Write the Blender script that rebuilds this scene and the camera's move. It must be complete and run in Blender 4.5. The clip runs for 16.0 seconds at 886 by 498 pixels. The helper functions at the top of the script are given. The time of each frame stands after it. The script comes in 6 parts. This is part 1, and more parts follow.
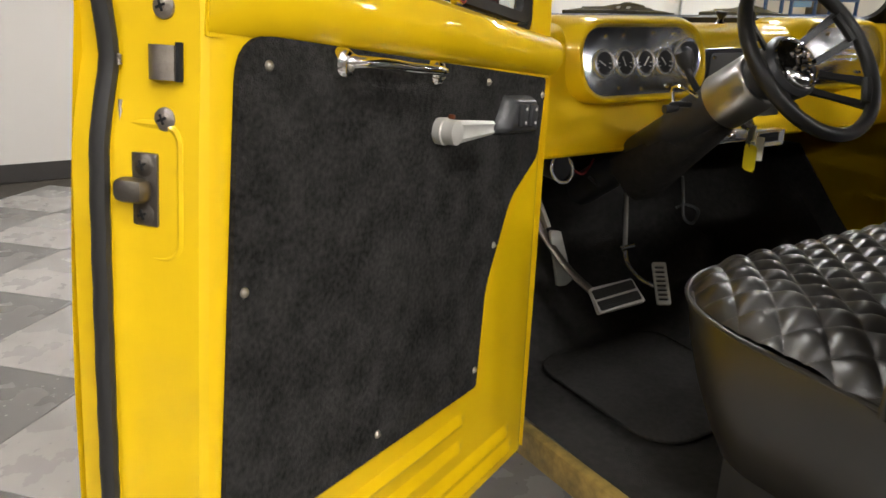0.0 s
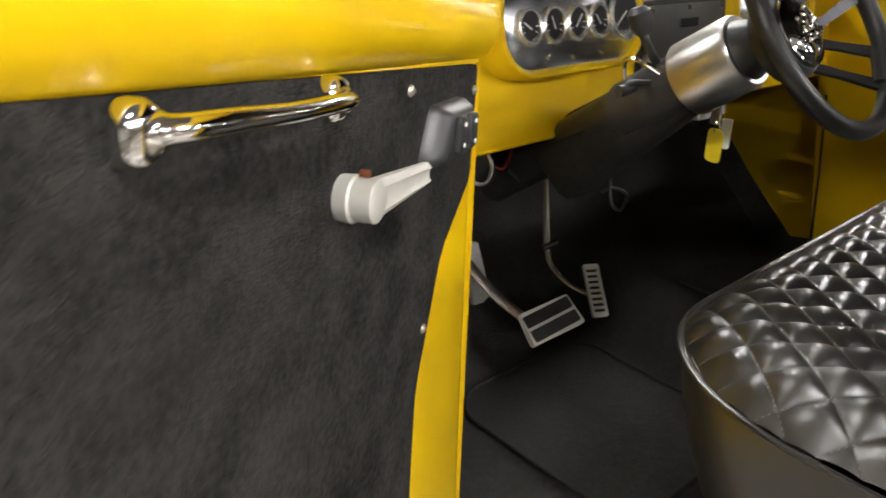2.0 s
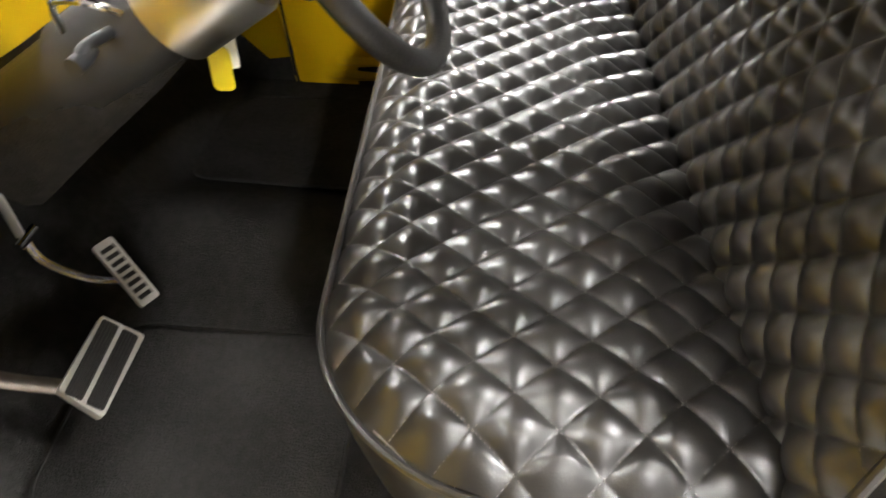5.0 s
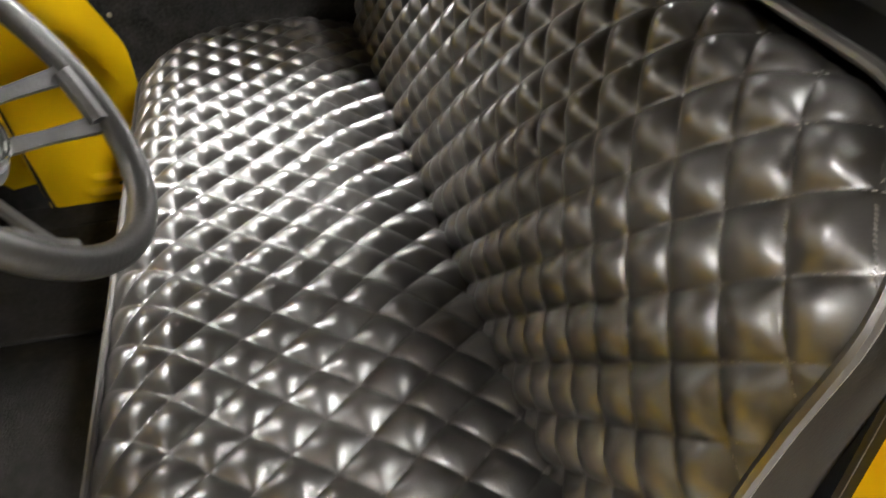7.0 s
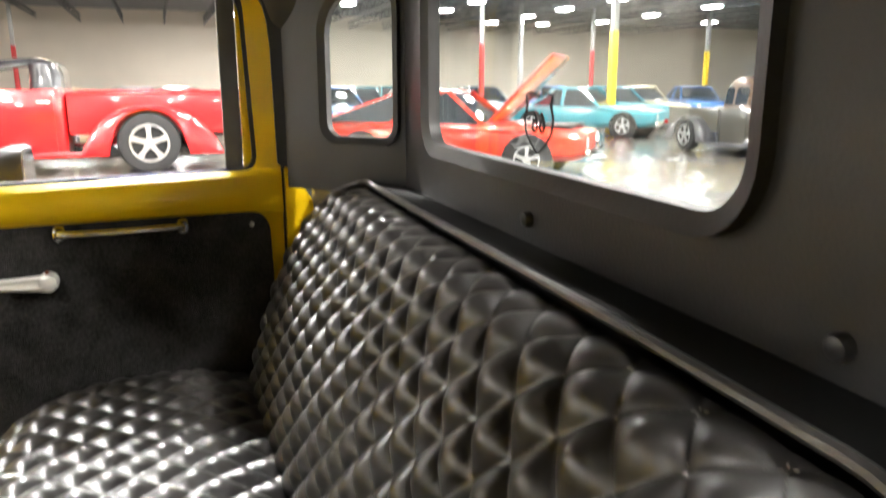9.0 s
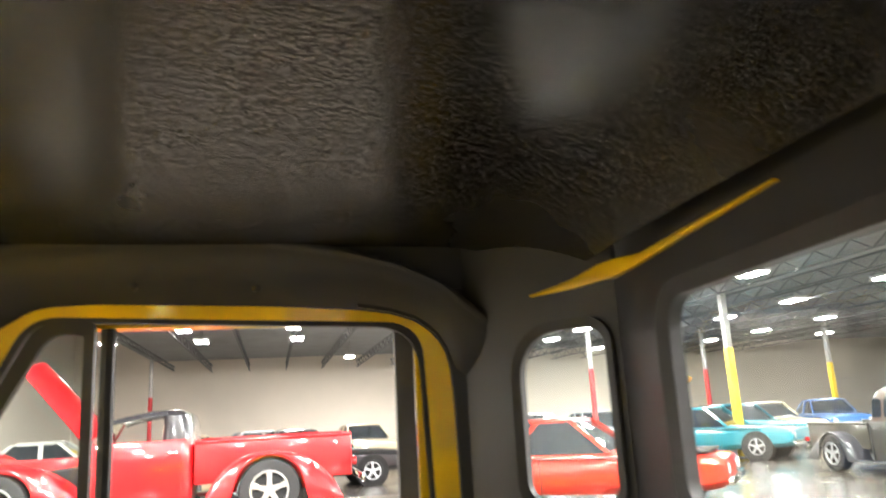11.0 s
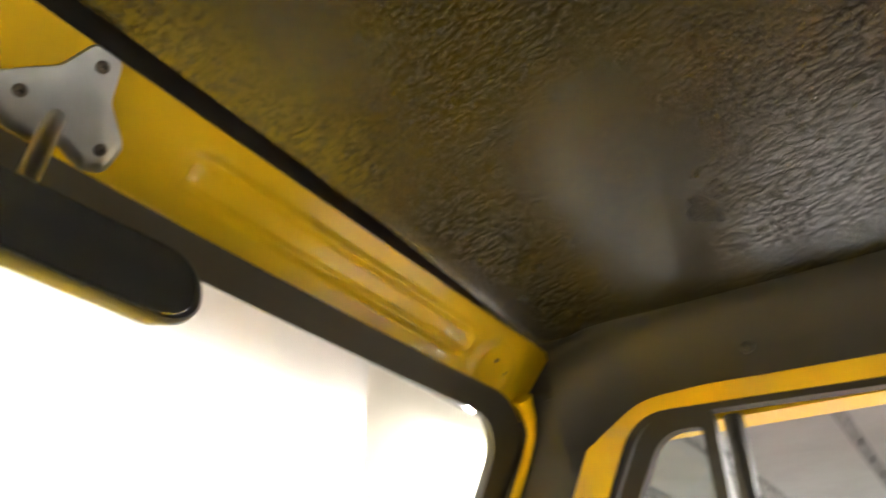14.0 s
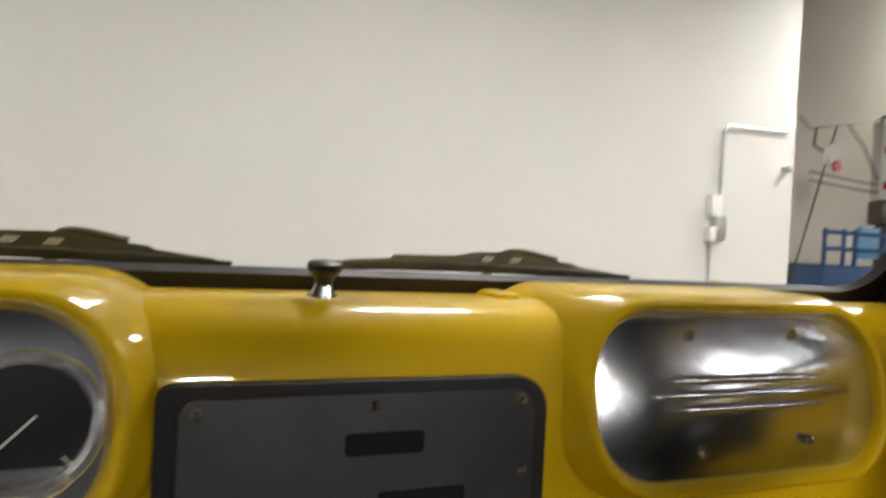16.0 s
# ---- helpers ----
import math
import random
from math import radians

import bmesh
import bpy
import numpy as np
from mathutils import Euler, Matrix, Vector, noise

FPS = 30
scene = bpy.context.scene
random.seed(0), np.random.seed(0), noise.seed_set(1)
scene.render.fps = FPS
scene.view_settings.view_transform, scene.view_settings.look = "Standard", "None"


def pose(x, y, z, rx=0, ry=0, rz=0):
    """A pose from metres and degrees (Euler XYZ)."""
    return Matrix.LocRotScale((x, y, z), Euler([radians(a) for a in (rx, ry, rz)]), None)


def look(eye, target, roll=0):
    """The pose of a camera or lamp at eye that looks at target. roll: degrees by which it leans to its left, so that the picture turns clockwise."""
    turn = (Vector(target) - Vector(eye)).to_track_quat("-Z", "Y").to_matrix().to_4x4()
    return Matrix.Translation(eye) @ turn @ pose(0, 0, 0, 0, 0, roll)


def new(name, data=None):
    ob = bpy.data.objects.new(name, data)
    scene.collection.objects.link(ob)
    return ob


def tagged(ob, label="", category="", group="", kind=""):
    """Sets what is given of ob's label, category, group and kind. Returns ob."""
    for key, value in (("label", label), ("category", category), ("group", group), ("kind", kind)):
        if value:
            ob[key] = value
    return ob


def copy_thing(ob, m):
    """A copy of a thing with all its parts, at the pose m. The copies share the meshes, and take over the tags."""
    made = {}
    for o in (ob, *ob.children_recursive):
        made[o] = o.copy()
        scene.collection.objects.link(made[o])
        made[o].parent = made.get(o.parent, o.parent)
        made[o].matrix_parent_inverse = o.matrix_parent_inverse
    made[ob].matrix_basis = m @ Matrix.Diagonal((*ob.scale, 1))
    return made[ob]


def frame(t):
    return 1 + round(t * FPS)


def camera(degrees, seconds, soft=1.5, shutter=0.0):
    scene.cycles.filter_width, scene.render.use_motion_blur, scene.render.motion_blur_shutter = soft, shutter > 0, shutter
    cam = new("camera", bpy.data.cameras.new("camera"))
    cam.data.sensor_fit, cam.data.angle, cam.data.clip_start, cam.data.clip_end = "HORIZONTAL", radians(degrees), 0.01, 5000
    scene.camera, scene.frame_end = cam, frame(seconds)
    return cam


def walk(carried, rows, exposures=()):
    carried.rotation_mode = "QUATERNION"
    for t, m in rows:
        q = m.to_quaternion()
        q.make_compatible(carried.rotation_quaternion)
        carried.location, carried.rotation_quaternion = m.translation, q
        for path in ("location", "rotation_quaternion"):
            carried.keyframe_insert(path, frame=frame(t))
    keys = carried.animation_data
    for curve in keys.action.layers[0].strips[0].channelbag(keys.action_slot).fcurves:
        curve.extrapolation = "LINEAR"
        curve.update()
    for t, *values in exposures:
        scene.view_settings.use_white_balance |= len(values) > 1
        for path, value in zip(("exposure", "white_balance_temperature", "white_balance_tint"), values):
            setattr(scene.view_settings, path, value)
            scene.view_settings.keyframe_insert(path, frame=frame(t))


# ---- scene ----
cam = camera(62.57, 16.0, shutter=0.5)
PATH = [
    (0, (-1.5873, -0.1776, 1.2844), (-1.1147, 0.6450, 0.9682), 0.91),
    (0.5, (-1.5602, -0.0562, 1.2939), (-1.0794, 0.7549, 0.9608), 0.87),
    (1, (-1.5243, 0.0461, 1.3013), (-1.0203, 0.8353, 0.9502), 0.78),
    (1.5, (-1.4615, 0.1510, 1.2991), (-0.9133, 0.8991, 0.9253), 1.08),
    (2, (-1.3962, 0.2300, 1.3089), (-0.7877, 0.9164, 0.9107), 1.10),
    (2.5, (-1.3413, 0.3313, 1.3259), (-0.6707, 0.9349, 0.8948), 1.24),
    (3, (-1.2649, 0.4086, 1.3300), (-0.5367, 0.9009, 0.8532), 1.61),
    (3.5, (-1.2030, 0.4731, 1.3488), (-0.4359, 0.8339, 0.8184), 2.05),
    (4, (-1.1608, 0.5205, 1.3581), (-0.3821, 0.7513, 0.7748), 2.60),
    (4.2, (-1.1357, 0.5330, 1.3653), (-0.3587, 0.7130, 0.7622), 2.84),
    (6.3, (-0.9670, 0.4920, 1.4520), (0.5000, 0.2410, 0.1150), -1.50),
    (6.5, (-0.9600, 0.4780, 1.4530), (0.5160, 0.1900, 0.1340), -1.40),
    (7, (-0.9430, 0.4400, 1.4500), (0.5780, 0.0440, 0.2130), -0.80),
    (7.5, (-0.9220, 0.4150, 1.4500), (0.6640, -0.0870, 0.3390), -0.30),
    (8, (-0.8720, 0.3930, 1.4260), (0.7900, -0.2020, 0.4860), 0.00),
    (8.5, (-0.8410, 0.3720, 1.4220), (0.9050, -0.2960, 0.7100), 0.10),
    (9, (-0.8220, 0.3650, 1.4290), (0.9980, -0.3360, 0.9880), 0.00),
    (9.5, (-0.7600, 0.3520, 1.4250), (1.1170, -0.3180, 1.2570), -0.40),
    (10, (-0.6980, 0.3300, 1.4260), (1.2110, -0.2620, 1.5100), -0.80),
    (10.2, (-0.6700, 0.3350, 1.4300), (1.2420, -0.2240, 1.6090), -0.90),
    (12.3, (-0.3520, 0.6538, 1.5181), (0.4948, 0.5351, 1.9036), -6.59),
    (12.5, (-0.3256, 0.6517, 1.5103), (0.5127, 0.5671, 1.9227), -6.77),
    (13, (-0.2675, 0.6708, 1.4962), (0.5551, 0.6803, 1.9470), -7.47),
    (13.5, (-0.2089, 0.6292, 1.4522), (0.5721, 0.8388, 1.9274), -5.39),
    (14, (-0.1581, 0.5096, 1.3476), (0.4947, 0.9722, 1.8370), 0.70),
    (14.5, (-0.1514, 0.5391, 1.3542), (0.4584, 1.1329, 1.7482), 1.27),
    (15, (-0.1800, 0.5398, 1.3200), (0.3602, 1.2578, 1.5889), 2.63),
    (15.5, (-0.1761, 0.5393, 1.3020), (0.2880, 1.3445, 1.4290), 2.85),
    (16, (-0.1800, 0.5450, 1.3060), (0.1943, 1.4050, 1.2948), 3.01),
]
walk(cam, [(t, look(eye, target, roll)) for t, eye, target, roll in PATH],
     exposures=[(0.0, 0.0), (1.5, 0.4), (2.5, 0.75), (3.5, 0.95), (4.2, 1.25), (6.3, 1.85), (8.0, 2.2), (9.0, 1.95), (10.2, 1.75), (12.3, 2.95), (13.5, 3.1), (14.0, 2.75), (14.5, 1.7), (15.0, 0.6), (16.0, -0.05)])

# ---- light ----
GROUND = -0.05
CEIL = 4.75
WALL_Y = 6.2
world = bpy.data.worlds.new("hall_air")
world.use_nodes = True
world.node_tree.nodes["Background"].inputs[0].default_value = (1.0, 0.97, 0.92, 1)
world.node_tree.nodes["Background"].inputs[1].default_value = 0.05
scene.world = world


def lamp_height(y):
    return CEIL - 0.40 if y < WALL_Y + 0.25 else 7.0


def ceiling_lamp(x, y, power=150, w=0.75, d=0.45):
    la = bpy.data.lights.new("ceiling_lamp", "AREA")
    la.shape, la.size, la.size_y, la.energy, la.color = "RECTANGLE", w, d, power, (1.0, 0.97, 0.93)
    new("ceiling_lamp_light", la).matrix_world = pose(x, y, lamp_height(y) - 0.02)


# Unseen lamps, added and tuned to light the cab and front wall.
LAMPS = [(-2.6, 3.2, 34), (1.5, 3.2, 46), (5.3, 3.0, 40), (-5.2, -1.2, 70), (-1.6, -1.8, 70), (4.3, 0.6, 240), (-4.6, -5.6, 70), (-0.6, -6.0, 120), (3.6, -6.0, 300), (1.0, -10.0, 700), (-4.0, -10.0, 420),
         # First lamp here is unseen too, kept to light the seat.
         (9.5, -2.5, 56), (6.65, -6.46, 31), (9.5, -6.5, 41), (13.9, -6.6, 45), (17.3, -6.75, 45), (14.3, -10.6, 53), (18.0, -10.65, 53), (21.5, -10.8, 53), (14.8, -15.0, 53), (18.6, -15.1, 53), (22.3, -15.2, 53),
         # Last five are unseen lamps added to brighten the bay and far walls.
         (22.1, 3.0, 67), (22.0, -0.2, 56), (7.4, 5.05, 128), (15.5, 8.3, 208), (33.0, -3.0, 167), (33.0, -18.0, 167), (24.0, -36.0, 167), (6.0, -37.0, 139)]
for lx, ly, lp in LAMPS:
    ceiling_lamp(lx, ly, lp)


# ---- materials ----
def material(name, color, rough=0.5, metal=0.0, coat=0.0, var=0.06, scale=12.0, bump=0.0, bump_scale=60.0, spec=0.5, rough_var=0.0, detail=6.0, wear=None):
    m = bpy.data.materials.new(name)
    m.use_nodes = True
    nt = m.node_tree
    b = nt.nodes["Principled BSDF"]
    b.inputs["Roughness"].default_value = rough
    b.inputs["Metallic"].default_value = metal
    b.inputs["Coat Weight"].default_value = coat
    b.inputs["Coat Roughness"].default_value = 0.04
    b.inputs["Specular IOR Level"].default_value = spec
    tc = nt.nodes.new("ShaderNodeTexCoord")
    n1 = nt.nodes.new("ShaderNodeTexNoise")
    n1.inputs["Scale"].default_value, n1.inputs["Detail"].default_value = scale, detail
    n0 = nt.nodes.new("ShaderNodeTexNoise")
    n0.inputs["Scale"].default_value, n0.inputs["Detail"].default_value = scale * 0.13, 3
    nt.links.new(tc.outputs["Object"], n1.inputs["Vector"])
    nt.links.new(tc.outputs["Object"], n0.inputs["Vector"])
    add = nt.nodes.new("ShaderNodeMath")
    add.operation = "ADD"
    nt.links.new(n1.outputs["Fac"], add.inputs[0])
    nt.links.new(n0.outputs["Fac"], add.inputs[1])
    ramp = nt.nodes.new("ShaderNodeMapRange")
    ramp.inputs["From Min"].default_value, ramp.inputs["From Max"].default_value = 0.7, 1.3
    ramp.inputs["To Min"].default_value, ramp.inputs["To Max"].default_value = 1 - var, 1 + var
    nt.links.new(add.outputs[0], ramp.inputs["Value"])
    mul = nt.nodes.new("ShaderNodeVectorMath")
    mul.operation = "SCALE"
    mul.inputs[0].default_value = color[:3]
    nt.links.new(ramp.outputs[0], mul.inputs["Scale"])
    nt.links.new(mul.outputs[0], b.inputs["Base Color"])
    if rough_var:
        rr = nt.nodes.new("ShaderNodeMapRange")
        rr.inputs["From Min"].default_value, rr.inputs["From Max"].default_value = 0.7, 1.3
        rr.inputs["To Min"].default_value, rr.inputs["To Max"].default_value = max(0.02, rough - rough_var), rough + rough_var
        nt.links.new(add.outputs[0], rr.inputs["Value"])
        nt.links.new(rr.outputs[0], b.inputs["Roughness"])
    if bump:
        nb = nt.nodes.new("ShaderNodeTexNoise")
        nb.inputs["Scale"].default_value, nb.inputs["Detail"].default_value = bump_scale, 5
        nt.links.new(tc.outputs["Object"], nb.inputs["Vector"])
        bp = nt.nodes.new("ShaderNodeBump")
        bp.inputs["Strength"].default_value, bp.inputs["Distance"].default_value = bump, 0.004
        nt.links.new(nb.outputs["Fac"], bp.inputs["Height"])
        nt.links.new(bp.outputs[0], b.inputs["Normal"])
    return m


def emitter(name, color, strength):
    m = bpy.data.materials.new(name)
    m.use_nodes = True
    nt = m.node_tree
    nt.nodes.clear()
    e = nt.nodes.new("ShaderNodeEmission")
    e.inputs[0].default_value, e.inputs[1].default_value = (*color, 1), strength
    nt.links.new(e.outputs[0], nt.nodes.new("ShaderNodeOutputMaterial").inputs[0])
    return m


def glass_material(name, tint=(1, 1, 1), gloss=0.05):
    m = bpy.data.materials.new(name)
    m.use_nodes = True
    nt = m.node_tree
    nt.nodes.clear()
    tr, gl = nt.nodes.new("ShaderNodeBsdfTransparent"), nt.nodes.new("ShaderNodeBsdfGlossy")
    tr.inputs[0].default_value = (*tint, 1)
    gl.inputs["Roughness"].default_value = 0.02
    lw, mx = nt.nodes.new("ShaderNodeLayerWeight"), nt.nodes.new("ShaderNodeMixShader")
    lw.inputs[0].default_value = 0.5
    pw, ma = nt.nodes.new("ShaderNodeMath"), nt.nodes.new("ShaderNodeMath")
    pw.operation, ma.operation = "POWER", "MULTIPLY_ADD"
    pw.inputs[1].default_value, ma.inputs[1].default_value, ma.inputs[2].default_value = 5.0, 0.8, 0.03
    nt.links.new(lw.outputs["Facing"], pw.inputs[0])
    nt.links.new(pw.outputs[0], ma.inputs[0])
    nt.links.new(ma.outputs[0], mx.inputs[0])
    nt.links.new(tr.outputs[0], mx.inputs[1])
    nt.links.new(gl.outputs[0], mx.inputs[2])
    nt.links.new(mx.outputs[0], nt.nodes.new("ShaderNodeOutputMaterial").inputs[0])
    return m


def vinyl_wrinkled(name):
    m = material(name, (0.007, 0.0068, 0.0065), rough=0.25, var=0.15, scale=5, rough_var=0.04, spec=0.55)
    nt = m.node_tree
    b = nt.nodes["Principled BSDF"]
    tc = nt.nodes.new("ShaderNodeTexCoord")
    mp = nt.nodes.new("ShaderNodeMapping")
    mp.inputs["Scale"].default_value = (185, 58, 80)
    mp.inputs["Rotation"].default_value = (0, 0, -0.3)
    nt.links.new(tc.outputs["Object"], mp.inputs[0])
    wob = nt.nodes.new("ShaderNodeTexNoise")
    wob.inputs["Scale"].default_value, wob.inputs["Detail"].default_value = 1.6, 4
    nt.links.new(mp.outputs[0], wob.inputs["Vector"])
    wv = nt.nodes.new("ShaderNodeVectorMath")
    wv.operation = "MULTIPLY_ADD"
    wv.inputs[1].default_value = (0.8, 0.8, 0.8)
    nt.links.new(wob.outputs["Color"], wv.inputs[0])
    nt.links.new(mp.outputs[0], wv.inputs[2])
    fold = nt.nodes.new("ShaderNodeTexNoise")
    fold.inputs["Scale"].default_value, fold.inputs["Detail"].default_value, fold.inputs["Roughness"].default_value = 1.15, 5, 0.62
    nt.links.new(wv.outputs[0], fold.inputs["Vector"])
    sub, ab = nt.nodes.new("ShaderNodeMath"), nt.nodes.new("ShaderNodeMath")
    sub.operation, ab.operation = "SUBTRACT", "ABSOLUTE"
    sub.inputs[1].default_value = 0.5
    nt.links.new(fold.outputs["Fac"], sub.inputs[0])
    nt.links.new(sub.outputs[0], ab.inputs[0])
    cr = nt.nodes.new("ShaderNodeMapRange")
    cr.interpolation_type = "SMOOTHSTEP"
    cr.inputs["From Max"].default_value = 0.035
    nt.links.new(ab.outputs[0], cr.inputs["Value"])
    msk = nt.nodes.new("ShaderNodeTexNoise")
    msk.inputs["Scale"].default_value, msk.inputs["Detail"].default_value = 9, 3
    nt.links.new(tc.outputs["Object"], msk.inputs["Vector"])
    mr = nt.nodes.new("ShaderNodeMapRange")
    mr.inputs["From Min"].default_value, mr.inputs["From Max"].default_value = 0.0, 0.5
    nt.links.new(msk.outputs["Fac"], mr.inputs["Value"])
    w = nt.nodes.new("ShaderNodeMath")
    w.operation = "MULTIPLY"
    nt.links.new(cr.outputs[0], w.inputs[0])
    nt.links.new(mr.outputs[0], w.inputs[1])
    g = nt.nodes.new("ShaderNodeTexNoise")
    g.inputs["Scale"].default_value, g.inputs["Detail"].default_value = 260, 2
    nt.links.new(tc.outputs["Object"], g.inputs["Vector"])
    mx = nt.nodes.new("ShaderNodeMath")
    mx.operation = "MULTIPLY_ADD"
    mx.inputs[1].default_value = 0.25
    nt.links.new(g.outputs["Fac"], mx.inputs[0])
    nt.links.new(w.outputs[0], mx.inputs[2])
    bp = nt.nodes.new("ShaderNodeBump")
    bp.inputs["Strength"].default_value, bp.inputs["Distance"].default_value = 0.48, 0.0006
    nt.links.new(mx.outputs[0], bp.inputs["Height"])
    nt.links.new(bp.outputs[0], b.inputs["Normal"])
    return m


YELLOW = material("yellow_paint", (0.74, 0.475, 0.004), rough=0.42, spec=0.15, coat=0.6, var=0.04, scale=9, bump=0.03, bump_scale=35)
YELLOW_WORN = material("yellow_jamb_paint", (0.73, 0.475, 0.004), rough=0.45, spec=0.28, coat=0.5, var=0.07, scale=14, bump=0.05, bump_scale=40)
VINYL = material("black_quilt_vinyl", (0.020, 0.0185, 0.0175), rough=0.34, var=0.12, scale=30, bump=0.07, bump_scale=420, rough_var=0.05, spec=0.95)
VINYL_FLAT = material("black_trim_vinyl", (0.026, 0.026, 0.0275), rough=0.42, var=0.12, scale=10, bump=0.12, bump_scale=220, rough_var=0.06)
HEADLINER = vinyl_wrinkled("headliner_vinyl")
# Darker copy of the vinyl: shadow on the backrest border put into its colour.
SHADED_VINYL = material("shaded_black_vinyl", (0.008, 0.0078, 0.0075), rough=0.65, var=0.12, scale=20, bump=0.08, bump_scale=300, spec=0.15)
CARPET = material("black_carpet", (0.030, 0.029, 0.028), rough=1.0, var=0.6, scale=140, bump=1.0, bump_scale=420, spec=0.05)
FLOOR_CARPET = material("floor_carpet", (0.032, 0.031, 0.030), rough=1.0, var=0.3, scale=60, bump=0.8, bump_scale=350, spec=0.05)
MAT_RUBBER = material("floor_mat_carpet", (0.028, 0.027, 0.026), rough=0.95, var=0.3, scale=90, bump=0.7, bump_scale=300, spec=0.1)
RUBBER = material("black_rubber", (0.018, 0.017, 0.016), rough=0.55, var=0.15, scale=25, bump=0.1, bump_scale=150)
CHROME = material("chrome", (0.80, 0.79, 0.76), rough=0.08, metal=1.0, var=0.02, scale=20)
POLISHED = material("polished_aluminium", (0.80, 0.82, 0.86), rough=0.22, metal=1.0, var=0.04, scale=30, rough_var=0.03)
BRUSHED = material("brushed_aluminium", (0.55, 0.54, 0.52), rough=0.34, metal=1.0, var=0.06, scale=40, rough_var=0.06)
STEEL_DARK = material("worn_steel", (0.16, 0.14, 0.12), rough=0.45, metal=0.9, var=0.3, scale=40, bump=0.2, bump_scale=120)
ZINC = material("zinc_screw", (0.50, 0.47, 0.40), rough=0.35, metal=1.0, var=0.2, scale=60)
PLASTIC = material("black_plastic", (0.030, 0.031, 0.033), rough=0.38, var=0.08, scale=40, bump=0.06, bump_scale=400)
WHEEL_GREY = material("wheel_leather", (0.018, 0.0175, 0.017), rough=0.34, var=0.15, scale=40, bump=0.15, bump_scale=300)
GAUGE_FACE = material("gauge_face", (0.02, 0.02, 0.022), rough=0.4, var=0.1, scale=80)
WHITE_MARK = material("white_marking", (0.75, 0.74, 0.70), rough=0.6, var=0.03)
TAG_YELLOW = material("yellow_plastic_tag", (0.85, 0.70, 0.01), rough=0.35, var=0.03)
GLASS = glass_material("window_glass", (0.93, 0.96, 0.95))
MIRROR = material("mirror_glass", (0.75, 0.78, 0.80), rough=0.02, metal=1.0, var=0.01)
WALL = material("white_wall_paint", (0.58, 0.56, 0.53), rough=0.85, var=0.03, scale=1.3, bump=0.15, bump_scale=14)
WALL_TAN = material("hall_wall_paint", (0.76, 0.69, 0.59), rough=0.9, var=0.04, scale=0.8)
BASEBOARD = material("black_baseboard", (0.03, 0.027, 0.025), rough=0.5, var=0.1)
CONCRETE = material("polished_concrete", (0.095, 0.082, 0.068), rough=0.20, var=0.22, scale=0.9, rough_var=0.08)
DECK = material("roof_deck", (0.26, 0.265, 0.27), rough=0.9, var=0.12, scale=1.1)
TRUSS = material("grey_truss_paint", (0.13, 0.135, 0.14), rough=0.7, var=0.1)
# Only half metallic: pale colour stands in for light the metal would reflect.
ALU_DULL = material("dull_aluminium", (0.66, 0.65, 0.61), rough=0.42, metal=0.45, var=0.08, scale=60)
# Brighter copy of the chrome, with reflected light put into its colour.
RING = material("lit_ring_chrome", (0.80, 0.80, 0.79), rough=0.22, metal=0.75, var=0.03)
SILL_WORN = material("scuffed_sill_paint", (0.26, 0.18, 0.05), rough=0.5, var=0.5, scale=45, bump=0.15, bump_scale=80)
# Near-black that stands for shade in slots and gaps; also used for black print.
SHADE_BLACK = material("black_for_shade_and_print", (0.004, 0.004, 0.004), rough=0.9, var=0.1)
LIGHT_GLOW = emitter("lamp_glow", (1.0, 0.97, 0.93), 70.0)


# ---- mesh helpers ----
def part(name, bm, mat, parent=None, label="", smooth=True, angle=40):
    me = bpy.data.meshes.new(name)
    bmesh.ops.recalc_face_normals(bm, faces=bm.faces)
    bm.to_mesh(me)
    bm.free()
    mats = mat if isinstance(mat, (list, tuple)) else [mat]
    for q in mats:
        me.materials.append(q)
    if smooth:
        me.shade_smooth()
        me.set_sharp_from_angle(angle=radians(angle))
    ob = new(name, me)
    if parent is not None:
        ob.parent = parent
    if label:
        ob["label"] = label
    return ob


def thing(name, label, category, group="", kind="", at=(0, 0, 0)):
    ob = tagged(new(name), label, category, group, kind)
    ob.matrix_world = Matrix.Translation(at)
    return ob


def BM():
    return bmesh.new()


def box(bm, c, s, bevel=0.0, m=None, seg=2):
    d = bmesh.new()
    bmesh.ops.create_cube(d, size=1.0)
    for v in d.verts:
        v.co = Vector((v.co.x * s[0], v.co.y * s[1], v.co.z * s[2]))
    if bevel > 0:
        bmesh.ops.bevel(d, geom=d.edges[:], offset=min(bevel, 0.49 * min(s)), segments=seg, affect="EDGES", profile=0.5)
    mm = (m or Matrix()) @ Matrix.Translation(c)
    merge(bm, d, mm)
    return bm


def merge(bm, d, m=None):
    vs = [bm.verts.new((m @ v.co) if m else v.co) for v in d.verts]
    d.verts.index_update()
    for f in d.faces:
        try:
            g = bm.faces.new([vs[v.index] for v in f.verts])
            g.material_index = f.material_index
        except ValueError:
            pass
    d.free()


def basis(a):
    a = Vector(a).normalized()
    u = a.cross(Vector((0, 0, 1)) if abs(a.z) < 0.9 else Vector((1, 0, 0))).normalized()
    return u, a.cross(u)


